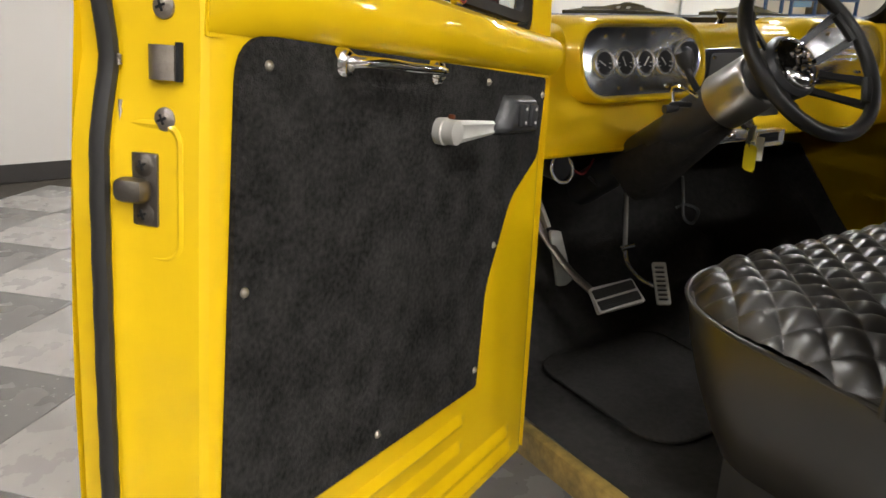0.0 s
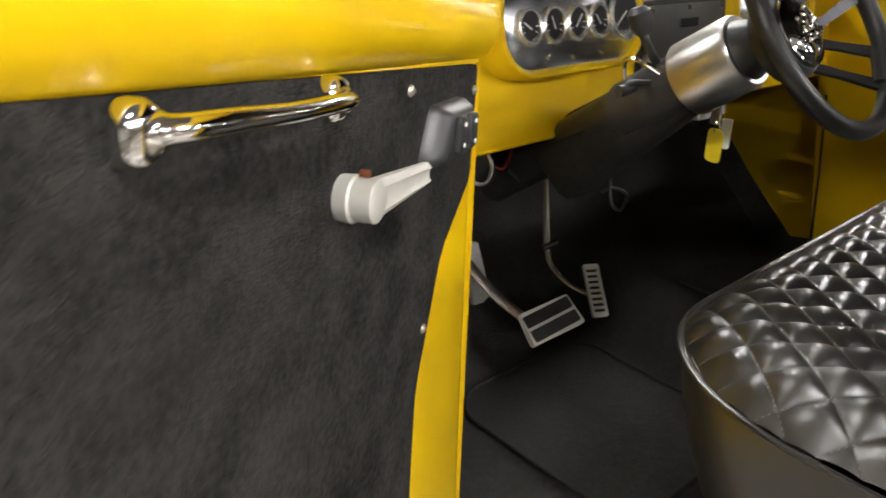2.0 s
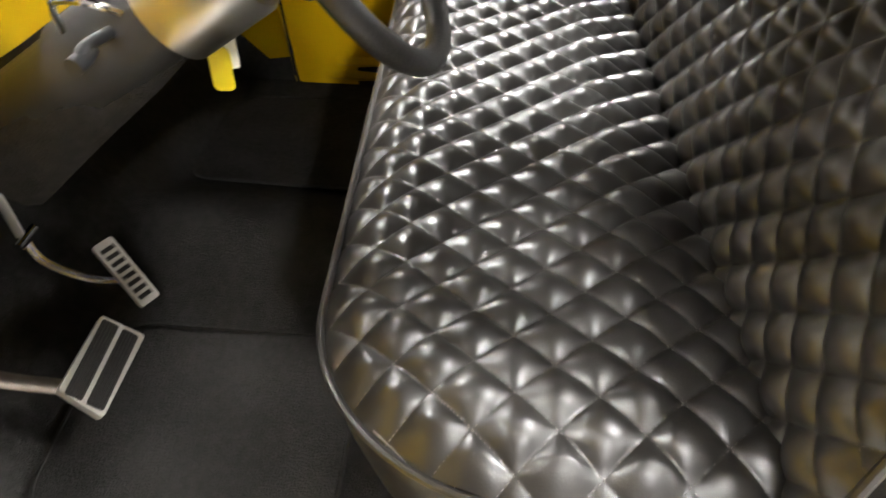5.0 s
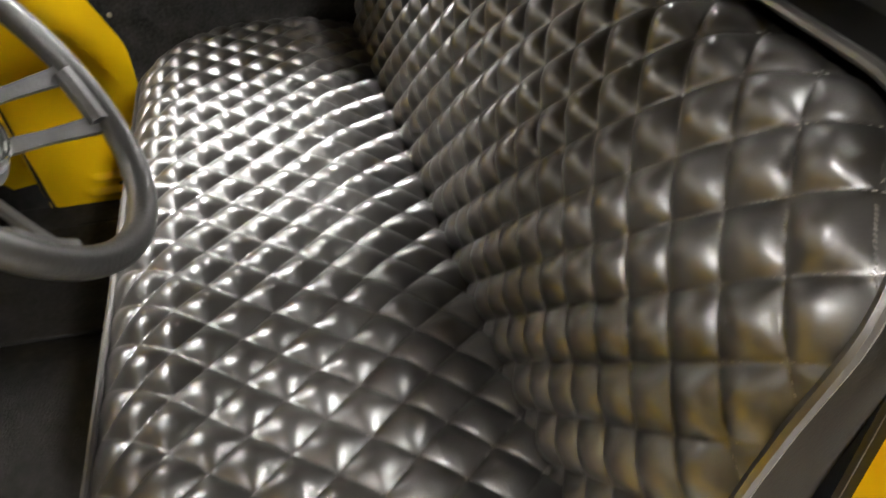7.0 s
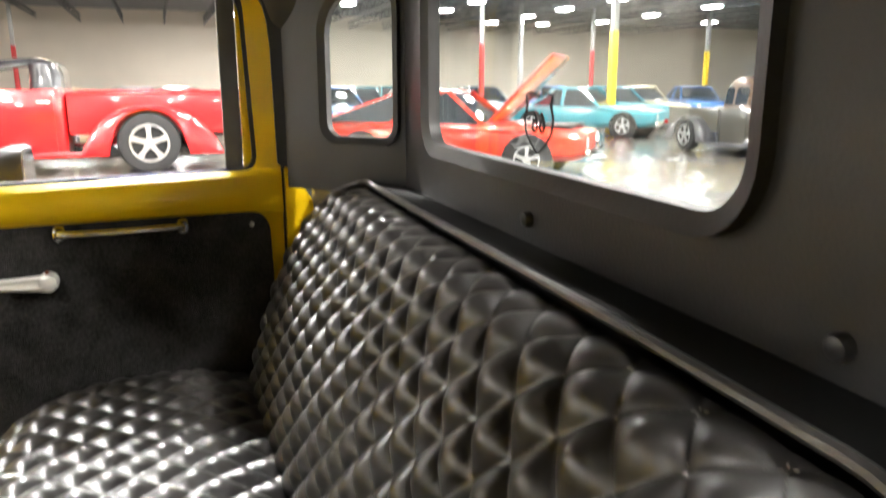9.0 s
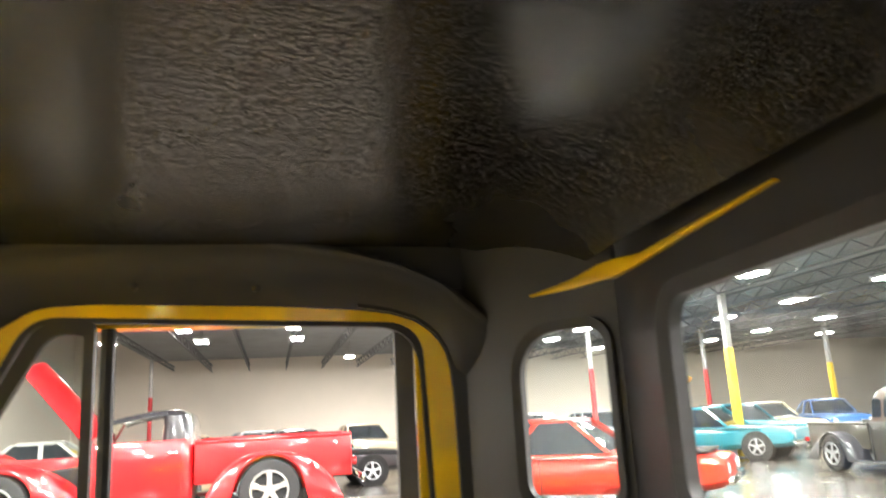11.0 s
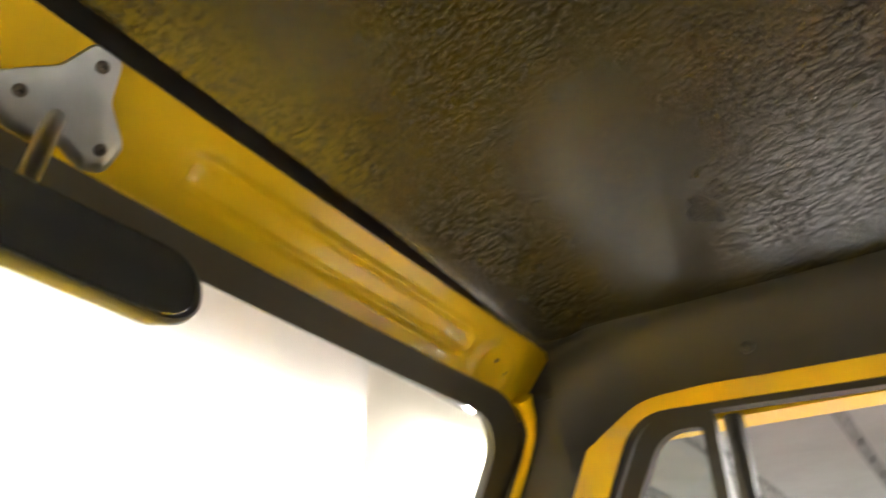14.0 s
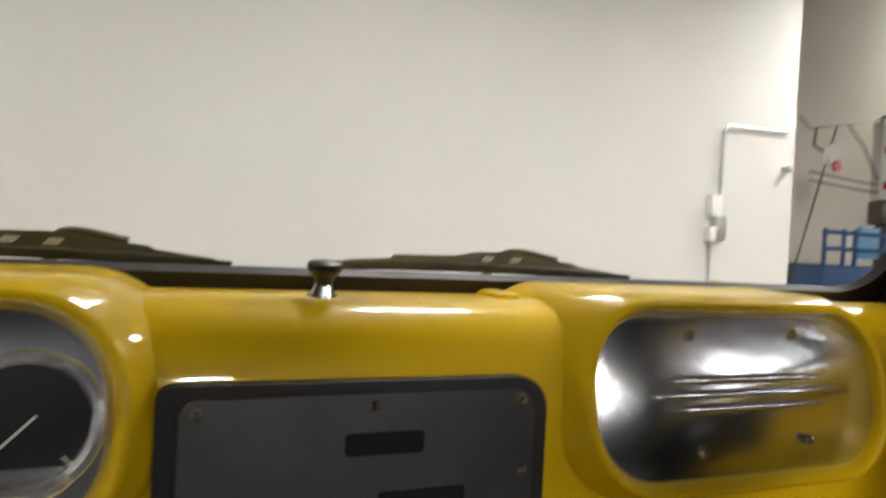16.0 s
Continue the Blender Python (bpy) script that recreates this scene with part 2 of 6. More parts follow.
def rings(bm, loops, close=True, caps=True):
    vs = [[bm.verts.new(p) for p in lp] for lp in loops]
    n = len(vs[0])
    for a, b in zip(vs, vs[1:]):
        for i in range(n if close else n - 1):
            j = (i + 1) % n
            try:
                bm.faces.new((a[i], a[j], b[j], b[i]))
            except ValueError:
                pass
    if caps and close:
        for lp in (vs[0], vs[-1]):
            try:
                bm.faces.new(lp)
            except ValueError:
                pass
    return vs


def cyl(bm, p0, p1, r0, r1=None, seg=24):
    """A cone or cylinder from p0 to p1; r0 may be a list of (along, radius) for a turned shape."""
    p0, p1 = Vector(p0), Vector(p1)
    u, w = basis(p1 - p0)
    prof = r0 if isinstance(r0, (list, tuple)) else [(0, r0), (1, r0 if r1 is None else r1)]
    loops = []
    for t, r in prof:
        c = p0.lerp(p1, t)
        loops.append([c + (u * math.cos(2 * math.pi * k / seg) + w * math.sin(2 * math.pi * k / seg)) * max(r, 1e-5) for k in range(seg)])
    rings(bm, loops)
    return bm


def tube(bm, pts, r, seg=10, closed=False, flat=1.0):
    """A round bar along a row of points; r is one radius or one a point."""
    pts = [Vector(p) for p in pts]
    n = len(pts)
    rr = r if isinstance(r, (list, tuple)) else [r] * n
    loops, u = [], None
    for i, p in enumerate(pts):
        t = (pts[(i + 1) % n] - pts[i - 1]) if closed else (pts[min(i + 1, n - 1)] - pts[max(i - 1, 0)])
        t.normalize()
        u = basis(t)[0] if u is None else (u - t * u.dot(t)).normalized()
        w = t.cross(u)
        loops.append([p + (u * math.cos(2 * math.pi * k / seg) + w * math.sin(2 * math.pi * k / seg) * flat) * rr[i] for k in range(seg)])
    if closed:
        loops.append(loops[0])
        rings(bm, loops, caps=False)
        bmesh.ops.remove_doubles(bm, verts=bm.verts, dist=1e-6)
    else:
        rings(bm, loops)
    return bm


def curve_pts(ctrl, n=24):
    """A smooth row of points through the given ones."""
    c = [Vector(p) for p in ctrl]
    c = [c[0] * 2 - c[1]] + c + [c[-1] * 2 - c[-2]]
    out = []
    for i in range(1, len(c) - 2):
        for k in range(n):
            t = k / n
            a, b, d, e = c[i - 1], c[i], c[i + 1], c[i + 2]
            out.append(0.5 * ((2 * b) + (d - a) * t + (2 * a - 5 * b + 4 * d - e) * t * t + (3 * b - a - 3 * d + e) * t ** 3))
    out.append(c[-2])
    return out


def rrect(x0, x1, y0, y1, r, k=6):
    """A rounded rectangle, 4 * k points, from the lower right corner anticlockwise; r may be four radii."""
    rs = r if isinstance(r, (list, tuple)) else (r,) * 4
    out = []
    for (cx, cy, a0), q in zip(((x1, y0, -90), (x1, y1, 0), (x0, y1, 90), (x0, y0, 180)), rs):
        sx, sy = (-1 if cx == x1 else 1), (-1 if cy == y1 else 1)
        for i in range(k):
            a = radians(a0 + 90 * i / (k - 1))
            out.append((cx + sx * q + q * math.cos(a), cy + sy * q + q * math.sin(a)))
    return out


def prism(bm, loop, to, d0, d1):
    """A flat shape with thickness: loop points (a, b) put through to(a, b, depth)."""
    rings(bm, [[to(a, b, d0) for a, b in loop], [to(a, b, d1) for a, b in loop]])
    return bm


def bezel(bm, outer, inner, to, d0, d1, di=None):
    """A frame between two loops of equal length; di: the depth of the inner edge in front."""
    di = d1 if di is None else di
    loops = [[to(a, b, d0) for a, b in outer], [to(a, b, d1) for a, b in outer], [to(a, b, di) for a, b in inner], [to(a, b, d0) for a, b in inner]]
    loops.append(loops[0])
    rings(bm, loops, caps=False)
    bmesh.ops.remove_doubles(bm, verts=bm.verts, dist=1e-6)
    return bm


def screw(bm, p, n, r=0.007):
    """A cross-head screw on its cup washer."""
    p, n = Vector(p), Vector(n).normalized()
    cyl(bm, p, p + n * 0.004, [(0, r * 1.25), (0.55, r * 1.2), (1, r * 0.85)], seg=16)
    cyl(bm, p + n * 0.002, p + n * 0.0055, [(0, r * 0.75), (0.6, r * 0.7), (1, r * 0.25)], seg=14)
    u, w = basis(n)
    q = Matrix((u, w, n)).transposed().to_4x4()
    for s in ((r * 0.9, r * 0.18, 0.0012), (r * 0.18, r * 0.9, 0.0012)):
        box(bm, (0, 0, 0), s, m=Matrix.Translation(p + n * 0.0052) @ q)


def cross_slot_bars(p, n, r):
    """Black bars laid on a screw head in place of its shaded cross recess."""
    p, n = Vector(p), Vector(n).normalized()
    u, w = basis(n)
    q = Matrix((u, w, n)).transposed().to_4x4() @ pose(0, 0, 0, 0, 0, 20)
    bm = BM()
    for s in ((r * 1.0, r * 0.22, 0.0012), (r * 0.22, r * 1.0, 0.0012)):
        box(bm, (0, 0, 0), s, m=Matrix.Translation(p) @ q)
    return bm


def interp(t, pts):
    """Smooth value at t through (t, value) pairs in rising order."""
    if t <= pts[0][0]:
        return pts[0][1]
    for (a, p), (b, q) in zip(pts, pts[1:]):
        if t <= b:
            k = (t - a) / (b - a)
            return p + (q - p) * k
    return pts[-1][1]


def grid_surface(bm, fn, nu, nv):
    vs = [[bm.verts.new(fn(i / nu, j / nv)) for j in range(nv + 1)] for i in range(nu + 1)]
    for i in range(nu):
        for j in range(nv):
            bm.faces.new((vs[i][j], vs[i + 1][j], vs[i + 1][j + 1], vs[i][j + 1]))
    return vs

# ---- hall: ground, walls, ceiling ----
def plain(name, bm, mat, label, category="", kind="structure"):
    return tagged(part(name, bm, mat), label, category, "", kind)


def slab(x0, x1, y0, y1, z0, z1, bm=None):
    bm = bm or BM()
    return box(bm, ((x0 + x1) / 2, (y0 + y1) / 2, (z0 + z1) / 2), (x1 - x0, y1 - y0, z1 - z0))


plain("ground", slab(-40, 70, -60, 40, GROUND - 0.3, GROUND - 0.004), CONCRETE, "polished tan concrete showroom floor", "floor")
CORNER_X = 6.29
plain("wall_front", slab(-14, CORNER_X, WALL_Y, WALL_Y + 0.25, GROUND, CEIL + 0.3), WALL, "smooth white painted showroom wall", "wall")
plain("baseboard", slab(-14, CORNER_X, WALL_Y - 0.012, WALL_Y, GROUND, GROUND + 0.14), BASEBOARD, "black vinyl baseboard along the wall", "baseboard")
plain("wall_return", slab(CORNER_X - 0.25, CORNER_X, WALL_Y + 0.25, 10.2, GROUND, 7.9), WALL, "white wall return of the work bay", "wall")
plain("wall_bay", slab(CORNER_X - 0.25, 40, 10.2, 10.45, GROUND, 7.9), WALL_TAN, "cream painted wall behind the work bay", "wall")
plain("wall_west", slab(-14.25, -14, -45, WALL_Y + 0.25, GROUND, CEIL + 0.3), WALL, "white showroom side wall", "wall")
plain("wall_east", slab(40, 40.3, -45, 13, GROUND, CEIL + 2), WALL_TAN, "far cream painted hall wall", "wall")
plain("wall_south", slab(-14, 40, -45.3, -45, GROUND, CEIL + 2), WALL_TAN, "far cream painted hall wall", "wall")
plain("ceiling", slab(-14, 40, -45, WALL_Y + 0.25, CEIL + 0.3, CEIL + 0.5), DECK, "grey corrugated roof deck", "ceiling")
plain("ceiling_bay", slab(CORNER_X - 0.25, 40, WALL_Y + 0.25, 10.45, 7.7, 7.9), DECK, "high grey roof deck over the work bay", "ceiling")
plain("wall_bulkhead", slab(CORNER_X, 40, WALL_Y + 0.25, WALL_Y + 0.35, CEIL + 0.5, 7.9), DECK, "grey bulkhead above the hall ceiling", "wall")

# ---- truck cab ----
truck = thing("pickup_cab", "yellow vintage pickup truck cab with open driver door", "truck cab")
HALF = 0.70


def at_rear(a, b, d):
    return Vector((a, -0.034 - 0.05 * a + d, b))


# cab floor with its raised toe board
def floor_shape(u, v):
    x = -0.735 + 1.47 * u
    s = v * 1.75
    if s < 1.25:
        y, z = -0.12 + s, 0.44
    else:
        y, z = 1.13 + (s - 1.25) * 0.72, 0.44 + (s - 1.25) * 0.75
    hump = 0.13 * math.exp(-((x / 0.17) ** 2)) * min(1, max(0, (y - 0.35) / 0.6))
    return Vector((x, y, z + hump))


bm = BM()
grid_surface(bm, floor_shape, 60, 60)
part("cab_floor", bm, FLOOR_CARPET, truck, "black carpeted cab floor and toe board")
bm = BM()
slab(-0.78, 0.78, 1.48, 1.50, 0.70, 1.20, bm)
part("firewall", bm, FLOOR_CARPET, truck, "black carpeted firewall")


# black trimmed rear wall with its window opening
REAR_IN = rrect(-0.440, 0.310, 1.328, 1.610, (0.05, 0.05, 0.05, 0.055), 8)
bm = BM()
bezel(bm, rrect(-0.575, 0.468, 0.44, 1.690, 0.002, 8), REAR_IN, at_rear, -0.012, 0.0)
part("rear_wall", bm, VINYL_FLAT, truck, "black vinyl rear cab wall")
bm = BM()
bezel(bm, rrect(-0.452, 0.322, 1.317, 1.622, (0.062, 0.062, 0.062, 0.066), 8), rrect(-0.432, 0.302, 1.336, 1.602, (0.042, 0.042, 0.042, 0.047), 8), at_rear, -0.013, 0.014, 0.006)
part("window_gasket", bm, RUBBER, truck, "black rubber rear window gasket")
bm = BM()
prism(bm, REAR_IN, at_rear, -0.010, -0.006)
rear_glass = part("rear_window_pane", bm, GLASS, truck, "clear rear window glass")
rear_glass.visible_shadow = False


def corner_to(side):
    p0, p1 = (Vector((0.465, -0.057, 0)), Vector((0.705, 0.125, 0))) if side > 0 else (Vector((-0.575, -0.005, 0)), Vector((-0.745, 0.115, 0)))
    d = (p1 - p0).normalized()
    n = Vector((-d.y, d.x, 0)) * side

    def to(a, b, dep):
        q = p0 + d * a + n * dep
        return Vector((q.x, q.y, b))
    return to, (p1 - p0).length


bm = BM()
slab(-0.60, 0.60, -0.11, -0.08, 1.66, 1.86, bm)
part("roof_back", bm, VINYL_FLAT, truck)
for side in (1, -1):
    to, wide = corner_to(side)
    a0 = 0.022 if side > 0 else 0.028
    a1 = a0 + 0.164 if side > 0 else 0.165
    ql = rrect(a0, a1, 1.328, 1.596, (0.03, 0.075, 0.035, 0.03), 8)
    bm = BM()
    bezel(bm, rrect(0.0, wide, 1.22, 1.80, 0.002, 8), ql, to, -0.012, 0.0)
    part("corner_wall", bm, VINYL_FLAT, truck, "black vinyl cab corner panel")
    bm = BM()
    prism(bm, rrect(0.0, 0.185, 0.44, 1.219, 0.002, 4), to, -0.012, 0.0)
    part("corner_lower_panel", bm, VINYL_FLAT, truck, "black vinyl panel under the corner window")
    bm = BM()
    q0, q1 = to(0.186, 0, -0.004), Vector((side * 0.725, 0.070, 0))
    rings(bm, [[Vector((p.x, p.y, z)) for p in (q0, q1, q1 + Vector((0, -0.012, 0)), q0 + Vector((0, -0.012, 0)))] for z in (0.44, 1.218)])
    part("corner_return", bm, VINYL_FLAT, truck)
    bm = BM()
    bezel(bm, rrect(a0 - 0.012, a1 + 0.012, 1.316, 1.608, (0.04, 0.085, 0.045, 0.04), 8), rrect(a0 + 0.003, a1 - 0.003, 1.331, 1.593, (0.027, 0.072, 0.032, 0.027), 8), to, -0.011, 0.010, 0.004)
    part("window_gasket", bm, RUBBER, truck, "black rubber corner window gasket")
    bm = BM()
    prism(bm, ql, to, -0.009, -0.006)
    part("corner_window_pane", bm, GLASS, truck, "clear corner window glass").visible_shadow = False


# headliner, side trims and front header
def headliner(u, v):
    x = -0.67 + 1.34 * u
    y = -0.03 + 0.97 * v
    e = 1 - abs(2 * u - 1) ** 2.6
    f = 1 - abs(2 * v - 1) ** 3.0
    rear = max(0.0, 1 - v / 0.22)
    return Vector((x, y, 1.760 + 0.058 * e * (0.35 + 0.65 * f) - 0.075 * rear ** 2.4))


bm = BM()
grid_surface(bm, headliner, 40, 40)
part("headliner", bm, HEADLINER, truck, "wrinkled black vinyl headliner")
STRIP = [(0.585, 0.036, 1.655, 0.002), (0.558, 0.016, 1.658, 0.004), (0.520, -0.012, 1.663, 0.008), (0.480, -0.040, 1.673, 0.013), (0.452, -0.050, 1.674, 0.014), (0.36, -0.047, 1.670, 0.007), (0.20, -0.039, 1.676, 0.004), (0.05, -0.031, 1.680, 0.0015)]
bm = BM()
loops = [[Vector((x, y + dy, z + dz * h)) for dy, dz in ((-0.012, -1), (0, -1), (0.003, 0), (0, 1), (-0.012, 1))] for x, y, z, h in STRIP]
rings(bm, loops)
part("rear_header_strip", bm, YELLOW, truck, "bare yellow strip above the rear wall")
bm = BM()
slab(-0.77, 0.77, -0.11, 1.06, 1.85, 1.88, bm)
part("roof", bm, YELLOW, truck, "yellow cab roof")


TRIM_TOP = [(0.086, 1.634), (0.118, 1.659), (0.170, 1.700), (0.248, 1.734), (0.348, 1.758), (0.483, 1.775), (0.63, 1.781), (0.742, 1.778), (0.836, 1.768), (0.918, 1.748)]
TRIM_LOW = [(0.086, 1.500), (0.140, 1.530), (0.157, 1.582), (0.175, 1.610), (0.207, 1.634), (0.25, 1.648), (0.304, 1.656), (0.42, 1.664), (0.494, 1.667), (0.64, 1.671), (0.732, 1.674), (0.80, 1.671), (0.828, 1.664), (0.886, 1.626), (0.918, 1.590)]


def side_trim(side):
    def fn(u, v):
        y = 0.086 + 0.832 * u
        z1, z0 = interp(y, TRIM_TOP), interp(y, TRIM_LOW)
        roll = 0.012 * max(0, 1 - abs(v - 0.93) / 0.07)
        return Vector((side * (0.714 - 0.052 * v - 0.016 * math.sin(math.pi * v) - roll * 0.3), y, z0 + (z1 - z0) * v))
    return fn


for side in (1, -1):
    bm = BM()
    grid_surface(bm, side_trim(side), 60, 24)
    part("side_trim", bm, VINYL_FLAT, truck, "padded black vinyl trim above the door")
    for y in (0.480, 0.672):
        p = side_trim(side)((y - 0.086) / 0.832, 0.26)
        bm = BM()
        cyl(bm, p + Vector((side * 0.004, 0, 0)), p - Vector((side * 0.004, 0, 0.001)), [(0, 0.008), (0.6, 0.008), (1, 0.004)], seg=14)
        part("trim_button", bm, VINYL_FLAT, truck, "black trim button")
    bm = BM()
    slab(min(side * 0.70, side * 0.76), max(side * 0.70, side * 0.76), -0.03, 1.0, 1.690, 1.86, bm)
    part("roof_side", bm, VINYL_FLAT, truck)
    # Slab added behind the door frame to close a bright gap.
    bm = BM()
    slab(min(side * 0.752, side * 0.80), max(side * 0.752, side * 0.80), -0.03, 1.0, 1.640, 1.86, bm)
    part("roof_rail_filler", bm, YELLOW, truck)


def header_to(u, v, d=0.0):
    """The yellow header: u from driver side to passenger side, v from the glass up to the headliner."""
    x = -0.742 + 1.484 * u
    bow = 0.019 * (1 - (2 * u - 1) ** 2)
    y = 0.991 - 0.061 * v + bow
    z = 1.684 + 0.079 * v - 0.011 * (2 * u - 1) ** 2
    return Vector((x, y - d * 0.8, z - d * 0.6))


def header_relief(u, v):
    d = 0.0
    x = abs(-0.742 + 1.484 * u)
    # a pressed panel with a rounded end, and a round pad beside it
    qx, qv = abs(x - 0.334) - 0.211 + 0.012, (abs(v - 0.57) - 0.16) * 0.107 + 0.012
    sd = math.hypot(max(qx, 0), max(qv, 0)) + min(0, max(qx, qv)) - 0.012
    d += 0.0036 * math.exp(-(sd / 0.0055) ** 2) - (0.0010 if sd < -0.004 else 0.0)
    pd = math.hypot(x - 0.606, (v - 0.42) * 0.107) - 0.034
    d += 0.0032 * math.exp(-(pd / 0.0065) ** 2)
    if v < 0.14:
        d += 0.012 * (1 - v / 0.14) ** 1.5
    return d


bm = BM()
grid_surface(bm, lambda u, v: header_to(u, v, header_relief(u, v)), 220, 48)
part("windshield_header", bm, YELLOW, truck, "yellow painted windshield header with embossed ribs")
# Dark discs stand in for the shade inside the screw holes.
for side in (1, -1):
    bm = BM()
    for ux, v in ((0.606, 0.55), (0.628, 0.66), (0.634, 0.46)):
        p = header_to(0.5 + side * ux / 1.484, v)
        cyl(bm, p + Vector((0, 0.002, 0.0015)), p + Vector((0, -0.0012, -0.0009)), 0.0028, seg=10)
    part("header_hole_discs", bm, RUBBER, truck, "small dark discs for the shaded screw holes")
# Filler slab added to stop light leaking in above the header.
bm = BM()
slab(-0.78, 0.78, 0.960, 1.09, 1.766, 1.87, bm)
part("roof_front_filler", bm, VINYL_FLAT, truck, "black filler closing the gap above the header")


# ---- windshield ----
def ws_to(a, b, d=0.0):
    """a across (m), b from 0 at the base to 1 at the top, d towards the cabin."""
    bow = 0.03 * (1 - (a / 0.7) ** 2)
    a *= 1.044 + 0.14 * (1 - b)
    return Vector((a, 1.212 - 0.222 * b + bow - d * 0.85, 1.2614 + 0.3865 * b - d * 0.45))


ws_out = [(x, y / 0.47) for x, y in rrect(-0.675, 0.675, -0.022, 0.517, (0.09, 0.09, 0.09, 0.09), 10)]
ws_in = [(x, y / 0.47) for x, y in rrect(-0.630, 0.630, 0.010, 0.482, (0.06, 0.065, 0.065, 0.06), 10)]


def grow(loop, n=16):
    """More points on the two long sides, so that the frame follows the bow."""
    out = []
    m = len(loop)
    for i in range(m):
        (a, b), (c, d) = loop[i], loop[(i + 1) % m]
        k = n if i % 10 == 9 else 1
        out += [(a + (c - a) * j / k, b + (d - b) * j / k) for j in range(k)]
    return out


bm = BM()
bezel(bm, grow(ws_out), grow(ws_in), ws_to, -0.006, 0.016, 0.008)
part("windshield_gasket", bm, RUBBER, truck, "black rubber windshield gasket")
bm = BM()
grid_surface(bm, lambda u, v: ws_to(-0.67 + 1.34 * u, v * 1.06, -0.002), 24, 8)
part("windshield_pane", bm, GLASS, truck, "clear windshield glass").visible_shadow = False
for side in (1, -1):
    bm = BM()
    loops = []
    for k in range(12):
        t = k / 11
        c = Vector((side * (0.759 - 0.054 * t), 1.169 - 0.220 * t, 1.230 + 0.469 * t))
        loops.append([c + Vector((side * dx, dy, 0)) for dx, dy in ((-0.012, 0.045), (0.03, 0.05), (0.05, 0.0), (0.05, -0.10), (0.022, -0.100), (0.004, -0.072), (-0.004, -0.02))])
    rings(bm, loops)
    part("windshield_pillar", bm, VINYL_FLAT, truck, "black trimmed windshield pillar")
    bm = BM()
    tube(bm, curve_pts([(side * 0.668, 0.963, 1.687), (side * 0.694, 0.966, 1.659), (side * 0.704, 0.979, 1.620), (side * 0.716, 1.046, 1.477), (side * 0.731, 1.123, 1.293), (side * 0.735, 1.144, 1.245)], 6), [max(0.0065, 0.015 - 0.0012 * i) for i in range(31)], 8)
    part("pillar_lip", bm, YELLOW, truck, "thin yellow lip along the windshield pillar")

# studs in the rear wall and a small route sticker on the glass
for x in (-0.078, -0.523):
    bm = BM()
    cyl(bm, at_rear(x, 1.276, -0.002), at_rear(x, 1.275, 0.011), [(0, 0.009), (0.5, 0.0095), (0.85, 0.008), (1, 0.004)], seg=16)
    part("wall_stud", bm, VINYL_FLAT, truck, "black round stud on rear wall")
sticker = thing("window_sticker", "black outline route shield sticker on rear window", "sticker", at=(-0.086, -0.0335, 1.386))
SHIELD = [(0.0, -0.034), (0.016, -0.024), (0.030, -0.010), (0.033, 0.006), (0.027, 0.020), (0.031, 0.031), (0.018, 0.034), (0.0, 0.029), (-0.018, 0.034), (-0.031, 0.031), (-0.027, 0.020), (-0.033, 0.006), (-0.030, -0.010), (-0.016, -0.024)]
bm = BM()
tube(bm, [Vector((a, 0, b)) for a, b in SHIELD], 0.0014, 6, True)
part("shield_outline", bm, SHADE_BLACK, sticker, "thin black shield outline")
cu = bpy.data.curves.new("route_number", "FONT")
cu.body, cu.size, cu.align_x, cu.align_y, cu.extrude = "66", 0.034, "CENTER", "CENTER", 0.0004
tmp = bpy.data.objects.new("route_number", cu)
num_me = bpy.data.meshes.new_from_object(tmp)
bpy.data.objects.remove(tmp)
num_me.materials.clear()
num_me.materials.append(SHADE_BLACK)
num = new("route_number", num_me)
num.parent = sticker
num.matrix_basis = pose(0, 0, 0, 90, 0, 0)


# ---- doors ----
def rpoly(pts, radii, k=7):
    """A polygon with rounded corners, k points a corner."""
    out, n = [], len(pts)
    for i, p in enumerate(pts):
        p = Vector(p)
        a, b = (Vector(pts[i - 1]) - p).normalized(), (Vector(pts[(i + 1) % n]) - p).normalized()
        r = radii[i] if isinstance(radii, (list, tuple)) else radii
        half = math.acos(max(-1, min(1, a.dot(b)))) / 2
        t = r / math.tan(half)
        for j in range(k):
            w = j / (k - 1)
            q0, q1 = p + a * t * (1 - w), p + b * t * w
            out.append(tuple(q0.lerp(q1, w)))
    return out


DRIVER_POSE = Matrix.Translation((-0.804, 0.856, 1.171)) @ Matrix(((-0.859, 0.513, 0, 0), (-0.513, -0.859, 0, 0), (0, 0, 1, 0), (0, 0, 0, 1))) @ pose(0, 0, 0, 0, -6.6, 0)
PASSENGER_POSE = Matrix.Translation((0.712, 0.885, 1.166)) @ Matrix(((0, -1, 0, 0), (-1, 0, 0, 0), (0, 0, 1, 0), (0, 0, 0, 1)))
SIDE_PANEL = rpoly([(0.735, -0.507), (0.72, 0.007), (-0.006, -0.001), (0.0, -0.135), (0.10, -0.20), (0.168, -0.34), (0.172, -0.512)],
                   [0.02, 0.045, 0.012, 0.03, 0.08, 0.12, 0.01], 7)


